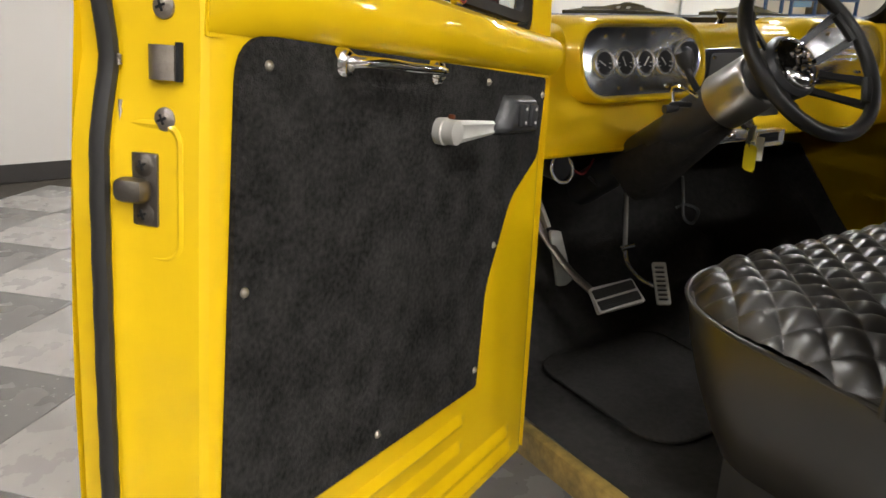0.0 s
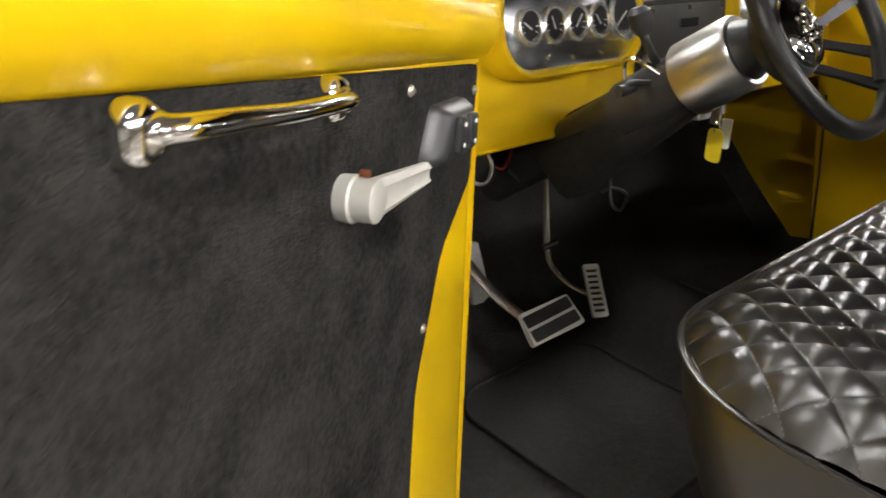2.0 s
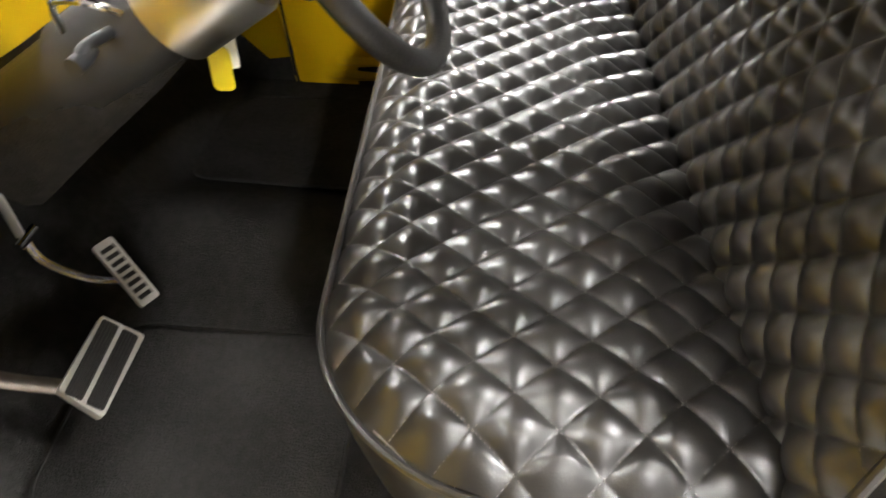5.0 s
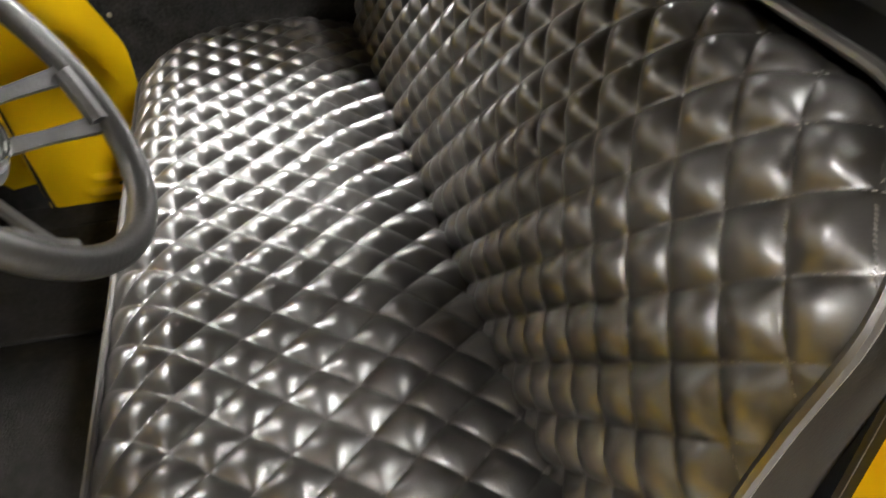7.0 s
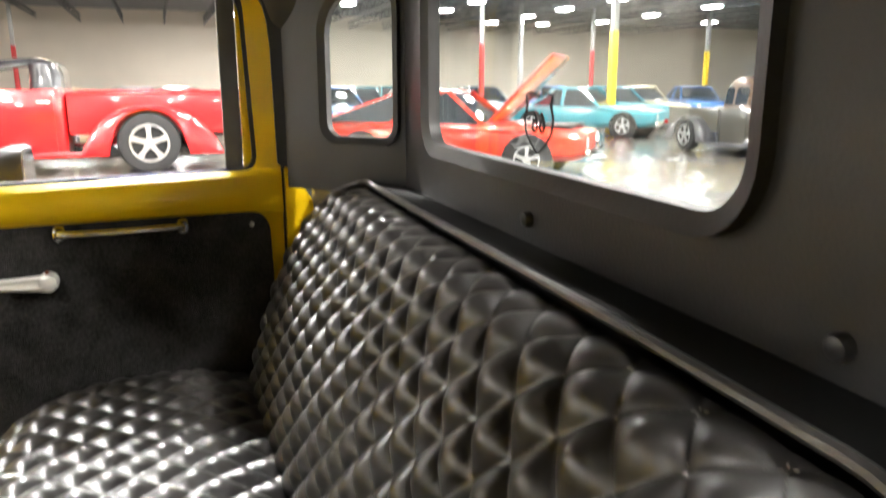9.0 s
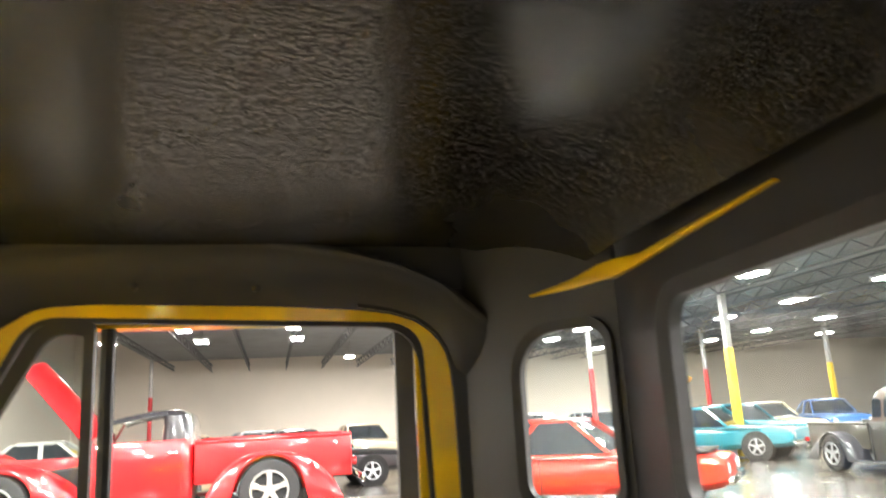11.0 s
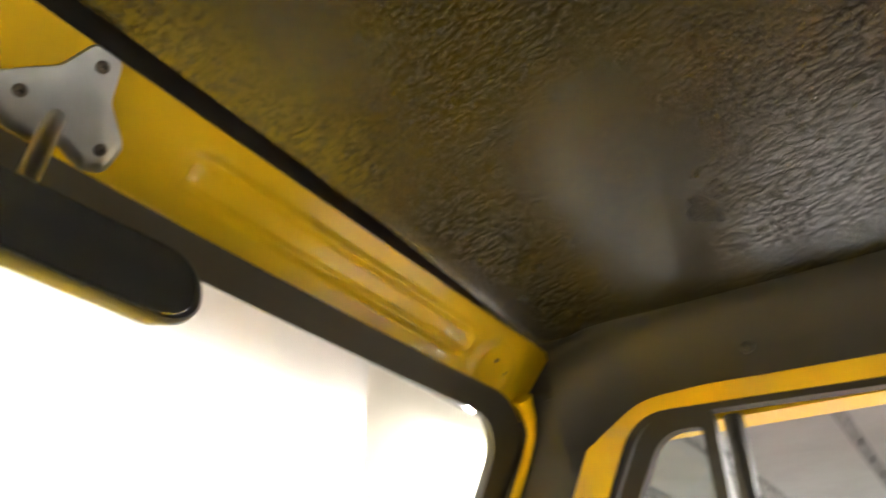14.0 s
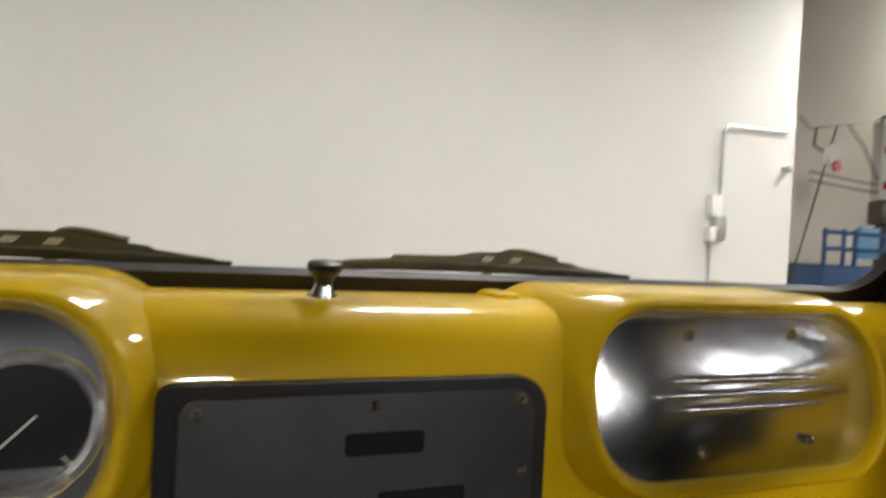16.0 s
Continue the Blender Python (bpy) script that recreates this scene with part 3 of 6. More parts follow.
def make_door(name, at, label, flip, vent, latch, fb=-0.035, ft=0.045, low_front=-0.09, rise=0.0, rf=0.05, pull=(0.385, 0.579, -0.010), crank=(0.359, -0.085)):
    door = thing(name, label, "door")
    door.matrix_world = at

    def to(a, b, d):
        return Vector((a, d * flip, b))

    win = rpoly([(0.705, 0.088), (0.69, 0.468), (ft + 0.03, 0.468 + rise), (fb + 0.06, 0.066)], [0.035, 0.07, rf * 0.6, 0.03], 8)
    # inner skin above the belt
    bm = BM()
    low = rpoly([(0.752, 0.0), (0.738, 0.512), (ft, 0.505 + rise), (fb, 0.0)], [0.002, 0.10, rf, 0.002], 8)
    bezel(bm, low, win, to, -0.045, 0.0, -0.012)
    part("window_frame", bm, YELLOW, door, "yellow door window frame")
    # inner skin below the belt with pressed ribs
    bm = BM()

    def skin(u, v):
        b = 0.002 - 0.737 * v
        a0 = fb + (low_front - fb) * max(0, (v - 0.15) / 0.85)
        a = a0 + (0.752 - a0) * u
        d = 0.0
        for k, (s0, s1, zc) in enumerate(((0.20, 0.72, -0.560), (0.20, 0.72, -0.610), (0.0, 0.72, -0.660), (-0.02, 0.72, -0.700))):
            e = max(0, min(1, (a - s0) / 0.02, (s1 - a) / 0.02))
            d += 0.013 * e * max(0, 1 - ((b - zc) / 0.012) ** 2)
        edge = min(1, (1 - u) / 0.03, u / 0.02)
        return to(a, b, d - 0.01 * (1 - max(0, edge)) ** 2)
    grid_surface(bm, skin, 70, 150)
    part("inner_skin", bm, YELLOW, door, "yellow door skin with pressed ribs")
    # rolled belt rail under the window
    bm = BM()
    loops = []
    for k in range(25):
        a = fb - 0.005 + (0.755 - fb) * k / 24
        z0 = 0.066 + 0.03 * max(0, a)
        fade = min(1.0, max(0.02, (0.752 - a) / 0.13)) ** 0.6
        loops.append([to(a, b, d * (fade if d > 0 else 1)) for b, d in ((0.004, 0.0), (0.010, 0.010), (0.028, 0.021), (0.046, 0.022), (z0 - 0.006, 0.014), (z0 + 0.004, -0.004), (z0 + 0.002, -0.03), (0.01, -0.03))])
    rings(bm, loops)
    part("belt_rail", bm, YELLOW, door, "rounded yellow belt rail")
    # rear jamb face, seal and outer skin
    if latch:
        bm = BM()
        loops = []
        for k in range(30):
            b = -0.735 + 0.83 * k / 29
            bow = 0.008 * (1 - ((b + 0.2) / 0.55) ** 2) if b < 0.3 else 0.0
            pinch = -0.012 * math.exp(-((b + 0.02) / 0.05) ** 2)
            s = max(-0.02, bow) + pinch
            loops.append([to(0.748, b, 0.0), to(0.755 + s * 0.2, b, -0.004), to(0.760 + s * 0.3, b, -0.02), to(0.768 + s * 0.5, b, -0.055), to(0.774 + s * 0.7, b, -0.075), to(0.776 + s, b, -0.08), to(0.785 + s, b, -0.125), to(0.748, b, -0.115)])
        rings(bm, loops)
        part("rear_jamb", bm, YELLOW_WORN, door, "yellow rear edge of the door")
        bm = BM()
        loops = []
        for k in range(60):
            b = -0.73 + 0.82 * k / 59
            bow = 0.008 * (1 - ((b + 0.2) / 0.55) ** 2) if b < 0.3 else 0.0
            s = max(-0.02, bow) - 0.012 * math.exp(-((b + 0.02) / 0.05) ** 2) + 0.0004 * math.sin(k * 1.7)
            c = (0.783 + s, -0.090)
            loops.append([to(c[0] + 0.0078 * math.cos(q), b, c[1] + 0.010 * math.sin(q)) for q in [2 * math.pi * j / 10 for j in range(10)]])
        rings(bm, loops)
        part("weather_seal", bm, RUBBER, door, "black rubber weather seal with torn edge")
    # outer skin
    bm = BM()
    grid_surface(bm, lambda u, v: to(fb - 0.02 + ((0.809 if latch else 0.765) - fb) * u, -0.735 + 0.80 * v, -0.115 - 0.025 * math.sin(math.pi * v)), 10, 12)
    part("outer_skin", bm, YELLOW, door, "yellow outer door skin")
    bm = BM()
    grid_surface(bm, lambda u, v: to(fb - 0.004 + (low_front - fb) * (1 - v), -0.735 + 0.80 * v, -0.115 + 0.115 * u), 4, 8)
    part("front_edge", bm, YELLOW_WORN, door)
    # carpeted panel
    bm = BM()
    prism(bm, SIDE_PANEL, to, 0.0005, 0.0075)
    part("door_panel", bm, CARPET, door, "black carpeted door panel")
    for a, b in ((0.684, -0.020), (0.712, -0.231), (0.466, -0.478), (0.22, -0.017), (0.153, -0.272), (0.006, -0.03), (0.185, -0.478)):
        bm = BM()
        screw(bm, to(a, b, 0.0065), to(0, 0, 1), 0.0044)
        part("screw", bm, ZINC, door, "bright cross-head screw")
    # pull handle
    p0, p1, pb = pull
    ca, cb = crank
    bm = BM()
    p = curve_pts([to(p1 - 0.001, pb, 0.010), to(p1 - 0.013, pb + 0.001, 0.026), to(p1 - 0.05, pb + 0.002, 0.034), to((p0 + p1) / 2, pb + 0.001, 0.036), to(p0 + 0.035, pb + 0.001, 0.034), to(p0 + 0.009, pb, 0.026), to(p0 + 0.001, pb, 0.010)], 6)
    tube(bm, p, [0.012 if i < 5 or i > len(p) - 6 else 0.0110 - 0.0030 * math.sin(math.pi * i / len(p)) for i in range(len(p))], 12, flat=0.75)
    part("pull_handle", bm, CHROME, door, "chrome door pull handle")
    for a in (p1, p0):
        bm = BM()
        q = rrect(a - 0.0135, a + 0.0135, pb - 0.017, pb + 0.015, 0.012, 6)
        rings(bm, [[to(x, y, 0.007) for x, y in q], [to(x, y, 0.015) for x, y in q], [to(a + (x - a) * 0.8, pb - 0.001 + (y - pb + 0.001) * 0.8, 0.021) for x, y in q], [to(a + (x - a) * 0.5, pb - 0.001 + (y - pb + 0.001) * 0.5, 0.023) for x, y in q]])
        part("handle_foot", bm, CHROME, door, "chrome handle foot")
        bm = BM()
        screw(bm, to(a, pb - 0.004, 0.0215), to(0, 0, 1), 0.0045)
        part("handle_screw", bm, ZINC, door)
    # window crank
    bm = BM()
    cyl(bm, to(ca, cb, 0.006), to(ca, cb, 0.038), [(0, 0.0175), (0.40, 0.0185), (0.45, 0.0165), (0.95, 0.0165), (1, 0.014)], seg=28)
    part("crank_boss", bm, ALU_DULL, door, "brushed aluminium crank boss")
    bm = BM()
    loops = []
    for k in range(12):
        t = k / 11
        a, b, h = ca + 0.003 - 0.094 * t, cb + 0.006 * t, 0.0160 - 0.0065 * t
        d0, d1 = 0.023 + 0.012 * t, 0.037 + 0.010 * t
        loops.append([to(a, b - h, d0 + 0.004), to(a, b - h, d1 - 0.004), to(a, b - h * 0.6, d1), to(a, b - h * 0.3, d1 - 0.002), to(a, b + h * 0.3, d1 - 0.002), to(a, b + h * 0.6, d1), to(a, b + h, d1 - 0.004), to(a, b + h, d0 + 0.004), to(a, b, d0)])
    rings(bm, loops)
    part("crank_arm", bm, ALU_DULL, door, "grooved aluminium window crank arm")
    bm = BM()
    box(bm, to(ca, cb + 0.020, 0.026), (0.006, 0.009, 0.006), 0.002)
    part("crank_set_screw", bm, material_copper(), door)
    # vent window and its bar
    bm = BM()
    tube(bm, [to(vent, 0.07, -0.022), to(vent - 0.004, 0.47, -0.022)], 0.012, 8)
    part("vent_bar", bm, RUBBER, door, "black vent window bar")
    bm = BM()
    vw = rpoly([(vent - 0.02, 0.088), (vent - 0.024, 0.462 + rise * 0.8), (ft + 0.046, 0.462 + rise), (fb + 0.076, 0.082)], [0.01, 0.01, rf * 0.5, 0.02], 6)
    vi = rpoly([(vent - 0.036, 0.104), (vent - 0.040, 0.442 + rise * 0.8), (ft + 0.063, 0.442 + rise), (fb + 0.101, 0.098)], [0.008, 0.008, rf * 0.42, 0.014], 6)
    bezel(bm, vw, vi, to, -0.032, -0.012, -0.015)
    part("vent_frame", bm, RUBBER, door, "black rubber vent window frame")
    bm = BM()
    prism(bm, vi, to, -0.024, -0.021)
    part("vent_pane", bm, GLASS, door, "clear vent window glass").visible_shadow = False
    bm = BM()
    tube(bm, curve_pts([to(vent - 0.05, 0.082, -0.004), to(vent - 0.055, 0.10, 0.006), to(vent - 0.075, 0.104, 0.012), to(vent - 0.10, 0.10, 0.014)], 5), 0.006, 8)
    cyl(bm, to(vent - 0.05, 0.092, -0.012), to(vent - 0.05, 0.092, 0.004), 0.011, seg=16)
    part("vent_latch", bm, CHROME, door, "chrome vent window latch")
    # channel along the window
    bm = BM()
    bezel(bm, rpoly([(0.709, 0.084), (0.694, 0.472), (ft + 0.026, 0.472 + rise), (fb + 0.056, 0.062)], [0.038, 0.092, rf * 0.6, 0.03], 8), rpoly([(0.697, 0.094), (0.683, 0.460), (ft + 0.038, 0.460 + rise), (fb + 0.068, 0.074)], [0.030, 0.080, rf * 0.52, 0.026], 8), to, -0.035, -0.014, -0.016)
    part("window_channel", bm, RUBBER, door, "black window channel")
    bm = BM()
    box(bm, to(0.660, 0.275, -0.040), (0.034, 0.014, 0.38), 0.003)
    part("glass_run", bm, COL_GREY_RUN, door, "grey window glass run")
    bm = BM()
    box(bm, to(0.688, 0.275, -0.036), (0.018, 0.016, 0.37), 0.004)
    part("rear_reveal", bm, YELLOW, door, "yellow window reveal")
    if latch:
        # power window switch pod on the panel
        bm = BM()
        loops = []
        for d, g in ((0.006, 1.0), (0.016, 0.97), (0.027, 0.80), (0.030, 0.70)):
            lp = rpoly([(0.200, -0.094), (0.165, -0.034), (0.065, -0.032), (0.048, -0.092)], [0.012, 0.014, 0.012, 0.012], 5)
            loops.append([to(0.118 + (a - 0.118) * g, -0.068 + (b + 0.068) * g, d) for a, b in lp])
        rings(bm, loops)
        part("switch_pod", bm, PLASTIC, door, "black plastic window switch pod")
        for a in (0.098, 0.137):
            bm = BM()
            box(bm, to(a, -0.063, 0.032), (0.026, 0.010, 0.036), 0.004)
            sw = part("rocker_switch", bm, PLASTIC, door, "black rocker switch")
            for z in (-0.053, -0.074):
                bm = BM()
                cyl(bm, to(a, z, 0.0365), to(a, z, 0.0382), 0.0024, seg=10)
                part("switch_mark", bm, WHITE_MARK, door)
        # rotary latch with its plate and screws
        nrm = (to(0.769, 0, -0.055) - to(0.761, 0, -0.02))
        along = nrm.normalized()
        face = Vector((along.y * flip, -along.x * flip, 0))
        if face.x < 0:
            face = -face
        mid = to(0.7705, -0.135, -0.054)
        q = Matrix((along, Vector((0, 0, 1)), face)).transposed().to_4x4()
        bm = BM()
        box(bm, (0, 0, 0), (0.027, 0.066, 0.006), 0.002, Matrix.Translation(mid) @ q)
        part("latch_plate", bm, STEEL_DARK, door, "dark worn latch plate")
        bm = BM()
        box(bm, (0.006, 0.0, 0.011), (0.031, 0.022, 0.020), 0.007, Matrix.Translation(mid) @ q)
        part("latch_bolt", bm, STEEL_DARK, door, "dark steel latch bolt")
        for z in (-0.022, 0.022):
            bm = BM()
            screw(bm, mid + Vector((0, 0, z)) + face * 0.001, face, 0.0085)
            lsc = part("latch_screw", bm, STEEL_DARK, door)
            part("screw_slot_shade", cross_slot_bars(mid + Vector((0, 0, z)) + face * 0.0068, face, 0.0095), SHADE_BLACK, lsc)
        for z in (0.022, -0.072):
            bm = BM()
            screw(bm, to(0.7645, z, -0.036) - face * 0.001, face, 0.0086)
            jsc = part("jamb_screw", bm, STEEL_BROWN, door, "large worn cross-head screw")
            part("screw_slot_shade", cross_slot_bars(to(0.7645, z, -0.036) + face * 0.0049, face, 0.0095), SHADE_BLACK, jsc)
        bm = BM()
        dq = Matrix.Translation(to(0.765, -0.024, -0.036) + face * 0.003) @ q
        bm = BM()
        loops = []
        for k in range(9):
            t = k / 8
            a, d = -0.014 + 0.028 * t, 0.003 + 0.006 * math.sin(math.pi * t) - 0.004 * t
            loops.append([dq @ Vector((a, b, d + e)) for b, e in ((-0.0145, -0.006), (0.0145, -0.006), (0.0145, 0.0), (-0.0145, 0.0))])
        rings(bm, loops)
        part("dovetail_bracket", bm, STEEL_BROWN, door, "bare metal dovetail bracket")
        # Black bar stands for the shaded gap beside the bracket.
        bm = BM()
        sx = -1 if (dq.to_3x3() @ Vector((1, 0, 0))).dot(to(0, 0, -1)) > 0 else 1
        box(bm, (sx * 0.0155, 0.0010, -0.0025), (0.005, 0.033, 0.006), 0.001, dq)
        part("dovetail_gap_bar", bm, SHADE_BLACK, door)
        # pressed rim round the latch
        lr = rrect(-0.034, 0.036, -0.062, 0.058, 0.016, 6)
        lm = Matrix.Translation(mid - face * 0.0035) @ q
        bm = BM()
        tube(bm, [lm @ Vector((a, b, 0.0)) for a, b in lr], 0.0045, 8, True)
        part("latch_recess_rim", bm, YELLOW_WORN, door, "pressed yellow rim round the latch")
        # flaking paint edge beside the seal
        for z0, z1 in ((0.055, 0.030), (-0.02, -0.028), (-0.058, -0.095)):
            bm = BM()
            tube(bm, [to(0.7765 + 0.0006 * math.sin(40 * z0 + 9 * i), z0 + (z1 - z0) * i / 7, -0.0785) for i in range(8)], [0.0012 + 0.0012 * abs(math.sin(2.3 * i + z0 * 90)) for i in range(8)], 6)
            part("paint_chip", bm, STEEL_BROWN, door, "dark chipped paint")
    return door


STEEL_BROWN = material("aged_steel", (0.30, 0.26, 0.22), rough=0.42, metal=0.8, var=0.3, scale=70, bump=0.2, bump_scale=150)
COL_GREY_RUN = material("grey_felt_run", (0.12, 0.115, 0.11), rough=0.8, var=0.1, scale=30)


def material_copper():
    return bpy.data.materials.get("rusty_screw") or material("rusty_screw", (0.22, 0.07, 0.03), rough=0.6, metal=0.6, var=0.3, scale=80)


make_door("driver_door", DRIVER_POSE, "open yellow driver door with black carpeted panel", 1, 0.36, True)
make_door("passenger_door", PASSENGER_POSE, "closed yellow passenger door with black carpeted panel", 1, 0.175, False, fb=-0.205, ft=0.022, low_front=-0.10, rise=0.024, rf=0.115, pull=(0.328, 0.549, -0.014), crank=(0.302, -0.103))

# rear door jambs, rocker sills and cowl sides
for side in (1, -1):
    rx = 0.722 if side > 0 else 0.775
    bm = BM()
    prism(bm, rpoly([(0.072, 0.44), (0.1290, 0.44), (0.1290, 1.262), (0.122, 1.262), (0.072, 1.19)], [0.002, 0.002, 0.003, 0.012, 0.04], 7), lambda a, b, d: Vector((side * (rx - d), a, b)), -0.03, 0.02)
    part("rear_pillar", bm, YELLOW, truck, "yellow door pillar")
    if side > 0:
        bm = BM()
        slab(0.716, 0.76, 0.1285, 0.1335, 0.44, 1.262, bm)
        part("door_seal", bm, RUBBER, truck, "dark seam behind the passenger door")
        # Solid black tube in place of the shaded gap.
        bm = BM()
        tube(bm, [(0.7145, 0.990, 0.46), (0.7145, 1.012, 0.70), (0.7145, 1.040, 0.92)], 0.0045, 6)
        part("door_gap", bm, SHADE_BLACK, truck, "black strip for the shaded gap before the passenger door")
        bm = BM()
        prism(bm, [(0.60, 0.43), (0.60, 0.527), (0.86, 0.523), (1.0, 0.497), (1.065, 0.487), (1.22, 0.64), (1.40, 0.85), (1.49, 0.85), (1.49, 0.43)], lambda a, b, d: Vector((0.745 - 0.04 * max(0, 1.0 - a) / 0.4 * 0.9 - d, a, b)), 0.0, 0.006)
        part("kick_carpet", bm, FLOOR_CARPET, truck, "black carpet along the passenger side")
    bm = BM()
    low = 1.20 if side > 0 else 1.40
    prism(bm, [(0.075, low), (0.142, low + 0.07), (0.146, 1.50), (0.150, 1.550), (0.158, 1.584), (0.176, 1.612), (0.208, 1.637), (0.25, 1.651), (0.31, 1.660), (0.31, 1.72), (0.075, 1.72)], lambda a, b, d: Vector((side * (0.711 - d), a, b)), -0.003, 0.008)
    part("pillar_trim", bm, VINYL_FLAT, truck, "black pillar trim")
    bm = BM()
    box(bm, (side * 0.742, 0.55, 0.410), (0.028, 0.98, 0.07), 0.006, Matrix.Translation((side * 0.742, 0.55, 0.41)) @ pose(0, 0, 0, 0, 0, side * -2.5) @ Matrix.Translation((-side * 0.742, -0.55, -0.41)))
    part("rocker_sill", bm, SILL_WORN, truck, "scuffed dull yellow rocker sill")
    bm = BM()

    def cowl(u, v, side=side):
        y, z = 1.012 + 0.05 * v + 0.47 * u, 0.43 + 0.83 * v
        d = 0.0
        for zc in (0.60, 0.72, 0.90, 1.02):
            if 1.06 < y < 1.13:
                d += 0.004 * max(0, 1 - ((z - zc) / 0.007) ** 2)
        return Vector((side * (0.765 - d), y, z))
    grid_surface(bm, cowl, 40, 120)
    part("cowl_side", bm, YELLOW, truck, "yellow cowl side panel with pressed ribs")
    bm = BM()
    slab(min(side * 0.765, side * 0.80), max(side * 0.765, side * 0.80), 0.985, 1.5, 0.43, 1.26, bm)
    part("cowl_outer", bm, YELLOW, truck)


# ---- bench seat ----
def pillow(a, b):
    """Diamond quilting: 0 at the seams, 1 on the crown of a cushion."""
    p, q = 1 - (2 * (a % 1.0) - 1) ** 2, 1 - (2 * (b % 1.0) - 1) ** 2
    return 0.74 * p * q + 0.26 * (p * q) ** 0.42


def rounded(x, y, mid, half, top, r):
    """Pulls a flat point into a sheet with two rounded corners at its far edge; also gives its distance from the edge."""
    qx, qy = abs(x - mid) - (half - r), y - (top - r)
    if qx > 0 and qy > 0:
        k = max(qx, qy) / max(math.hypot(qx, qy), 1e-9)
        x, y = mid + math.copysign(half - r + qx * k, x - mid), top - r + qy * k
        qx, qy = abs(x - mid) - (half - r), y - (top - r)
    edge = r - (math.hypot(max(qx, 0), max(qy, 0)) if (qx > 0 or qy > 0) else max(qx, qy, -r))
    return x, y, edge


SEAT_X0, SEAT_X1, SEAT_F, SEAT_B, SEAT_R = -0.724, 0.668, 0.670, 0.19, 0.225
HX, HY = 0.0340, 0.0378


def seat_plan(u, v):
    """u across, v from the crease to the front edge."""
    x, y = SEAT_X0 + (SEAT_X1 - SEAT_X0) * u, SEAT_B + (SEAT_F - SEAT_B) * v
    return rounded(x, y, (SEAT_X0 + SEAT_X1) / 2, (SEAT_X1 - SEAT_X0) / 2, SEAT_F, SEAT_R)


def seat_lattice(u, v):
    x, y, edge = seat_plan(u, v)
    p, q = (x + 0.364) / HX, (y - 0.4735) / HY
    return (p + q) / 2, (p - q) / 2


def seat_top(u, v):
    x, y, edge = seat_plan(u, v)
    drop = max(0.0, 1 - edge / 0.10)
    z = 0.832 + 0.046 * min(1, max(0, (y - 0.19) / 0.15)) ** 0.7 + 0.004 * math.sin(5 * x) - 0.046 * drop ** 2.2
    z += 0.0128 * pillow(*seat_lattice(u, v)) * min(1, 0.4 + edge / 0.05)
    return Vector((x, y, z))


seat = thing("bench_seat", "black diamond-quilted vinyl bench seat", "seat")
bm = BM()
grid_surface(bm, seat_top, 760, 280)
part("seat_cushion", bm, VINYL, seat, "diamond-quilted black seat cushion", angle=180)


def seat_outline(grow_by=0.0, n=14):
    pts = []
    r = SEAT_R + grow_by
    x0, x1, f = SEAT_X0 - grow_by, SEAT_X1 + grow_by, SEAT_F + grow_by
    pts.append((x0 + 0.02, 0.02))
    for k in range(n + 1):
        a = math.pi - math.pi / 2 * k / n
        pts.append((x0 + r + r * math.cos(a), f - r + r * math.sin(a)))
    for k in range(n + 1):
        a = math.pi / 2 - math.pi / 2 * k / n
        pts.append((x1 - r + r * math.cos(a), f - r + r * math.sin(a)))
    pts.append((x1 - 0.02, 0.02))
    return pts


bm = BM()
zrow = lambda y: 0.806 + 0.027 * min(1, max(0, (y - 0.12) / 0.38))
tube(bm, [(x, y, zrow(y)) for x, y in seat_outline(0.004)], 0.0048, 8)
part("seat_piping", bm, VINYL, seat, "black seat piping")
bm = BM()
loops = []
for z, g in ((0, 0.0), (0.06, 0.0), (0.25, -0.008), (0.55, -0.030), (0.85, -0.06), (1.0, -0.08)):
    loops.append([Vector((x, y, zrow(y) - 0.004 - z * (zrow(y) - 0.56))) for x, y in seat_outline(g)])
rings(bm, loops, close=False)
part("seat_side", bm, VINYL, seat, "smooth glossy black seat border")
bm = BM()
slab(-0.62, 0.56, 0.05, 0.52, 0.44, 0.57, bm)
part("seat_base", bm, PLASTIC, seat, "black seat riser")

# backrest: a padded profile from the crease up to the top piping
BACK_X0, BACK_X1, BACK_R = -0.742, 0.622, 0.14
BH_X, BH_H = 0.0343, 0.0346
PROFILE = [Vector((0, p.y, p.z)) for p in curve_pts([(0, 0.236, 0.82), (0, 0.233, 0.88), (0, 0.224, 0.96), (0, 0.210, 1.04), (0, 0.189, 1.115), (0, 0.163, 1.175), (0, 0.130, 1.226), (0, 0.088, 1.260)], 8)]
RUN = [0.0]
for pa, pb in zip(PROFILE, PROFILE[1:]):
    RUN.append(RUN[-1] + (pb - pa).length)
BACK_L = RUN[-1]
NODE_H = next(r for r, p in zip(RUN, PROFILE) if p.z > 1.169)


def back_seam(x, h):
    """The seam surface at x across and h up the profile, and its forward normal."""
    h = min(max(h, 0.0), BACK_L - 1e-6)
    i = next(k for k in range(len(RUN) - 1) if h <= RUN[k + 1])
    p = PROFILE[i].lerp(PROFILE[i + 1], (h - RUN[i]) / (RUN[i + 1] - RUN[i]))
    t = (PROFILE[min(i + 2, len(RUN) - 1)] - PROFILE[max(i - 1, 0)]).normalized()
    k = h / BACK_L
    return Vector((x, p.y - 0.065 * (x + 0.56) * k, p.z - 0.012 * k * min(1, max(0, x + 0.42))), ), Vector((0, t.z, -t.y))


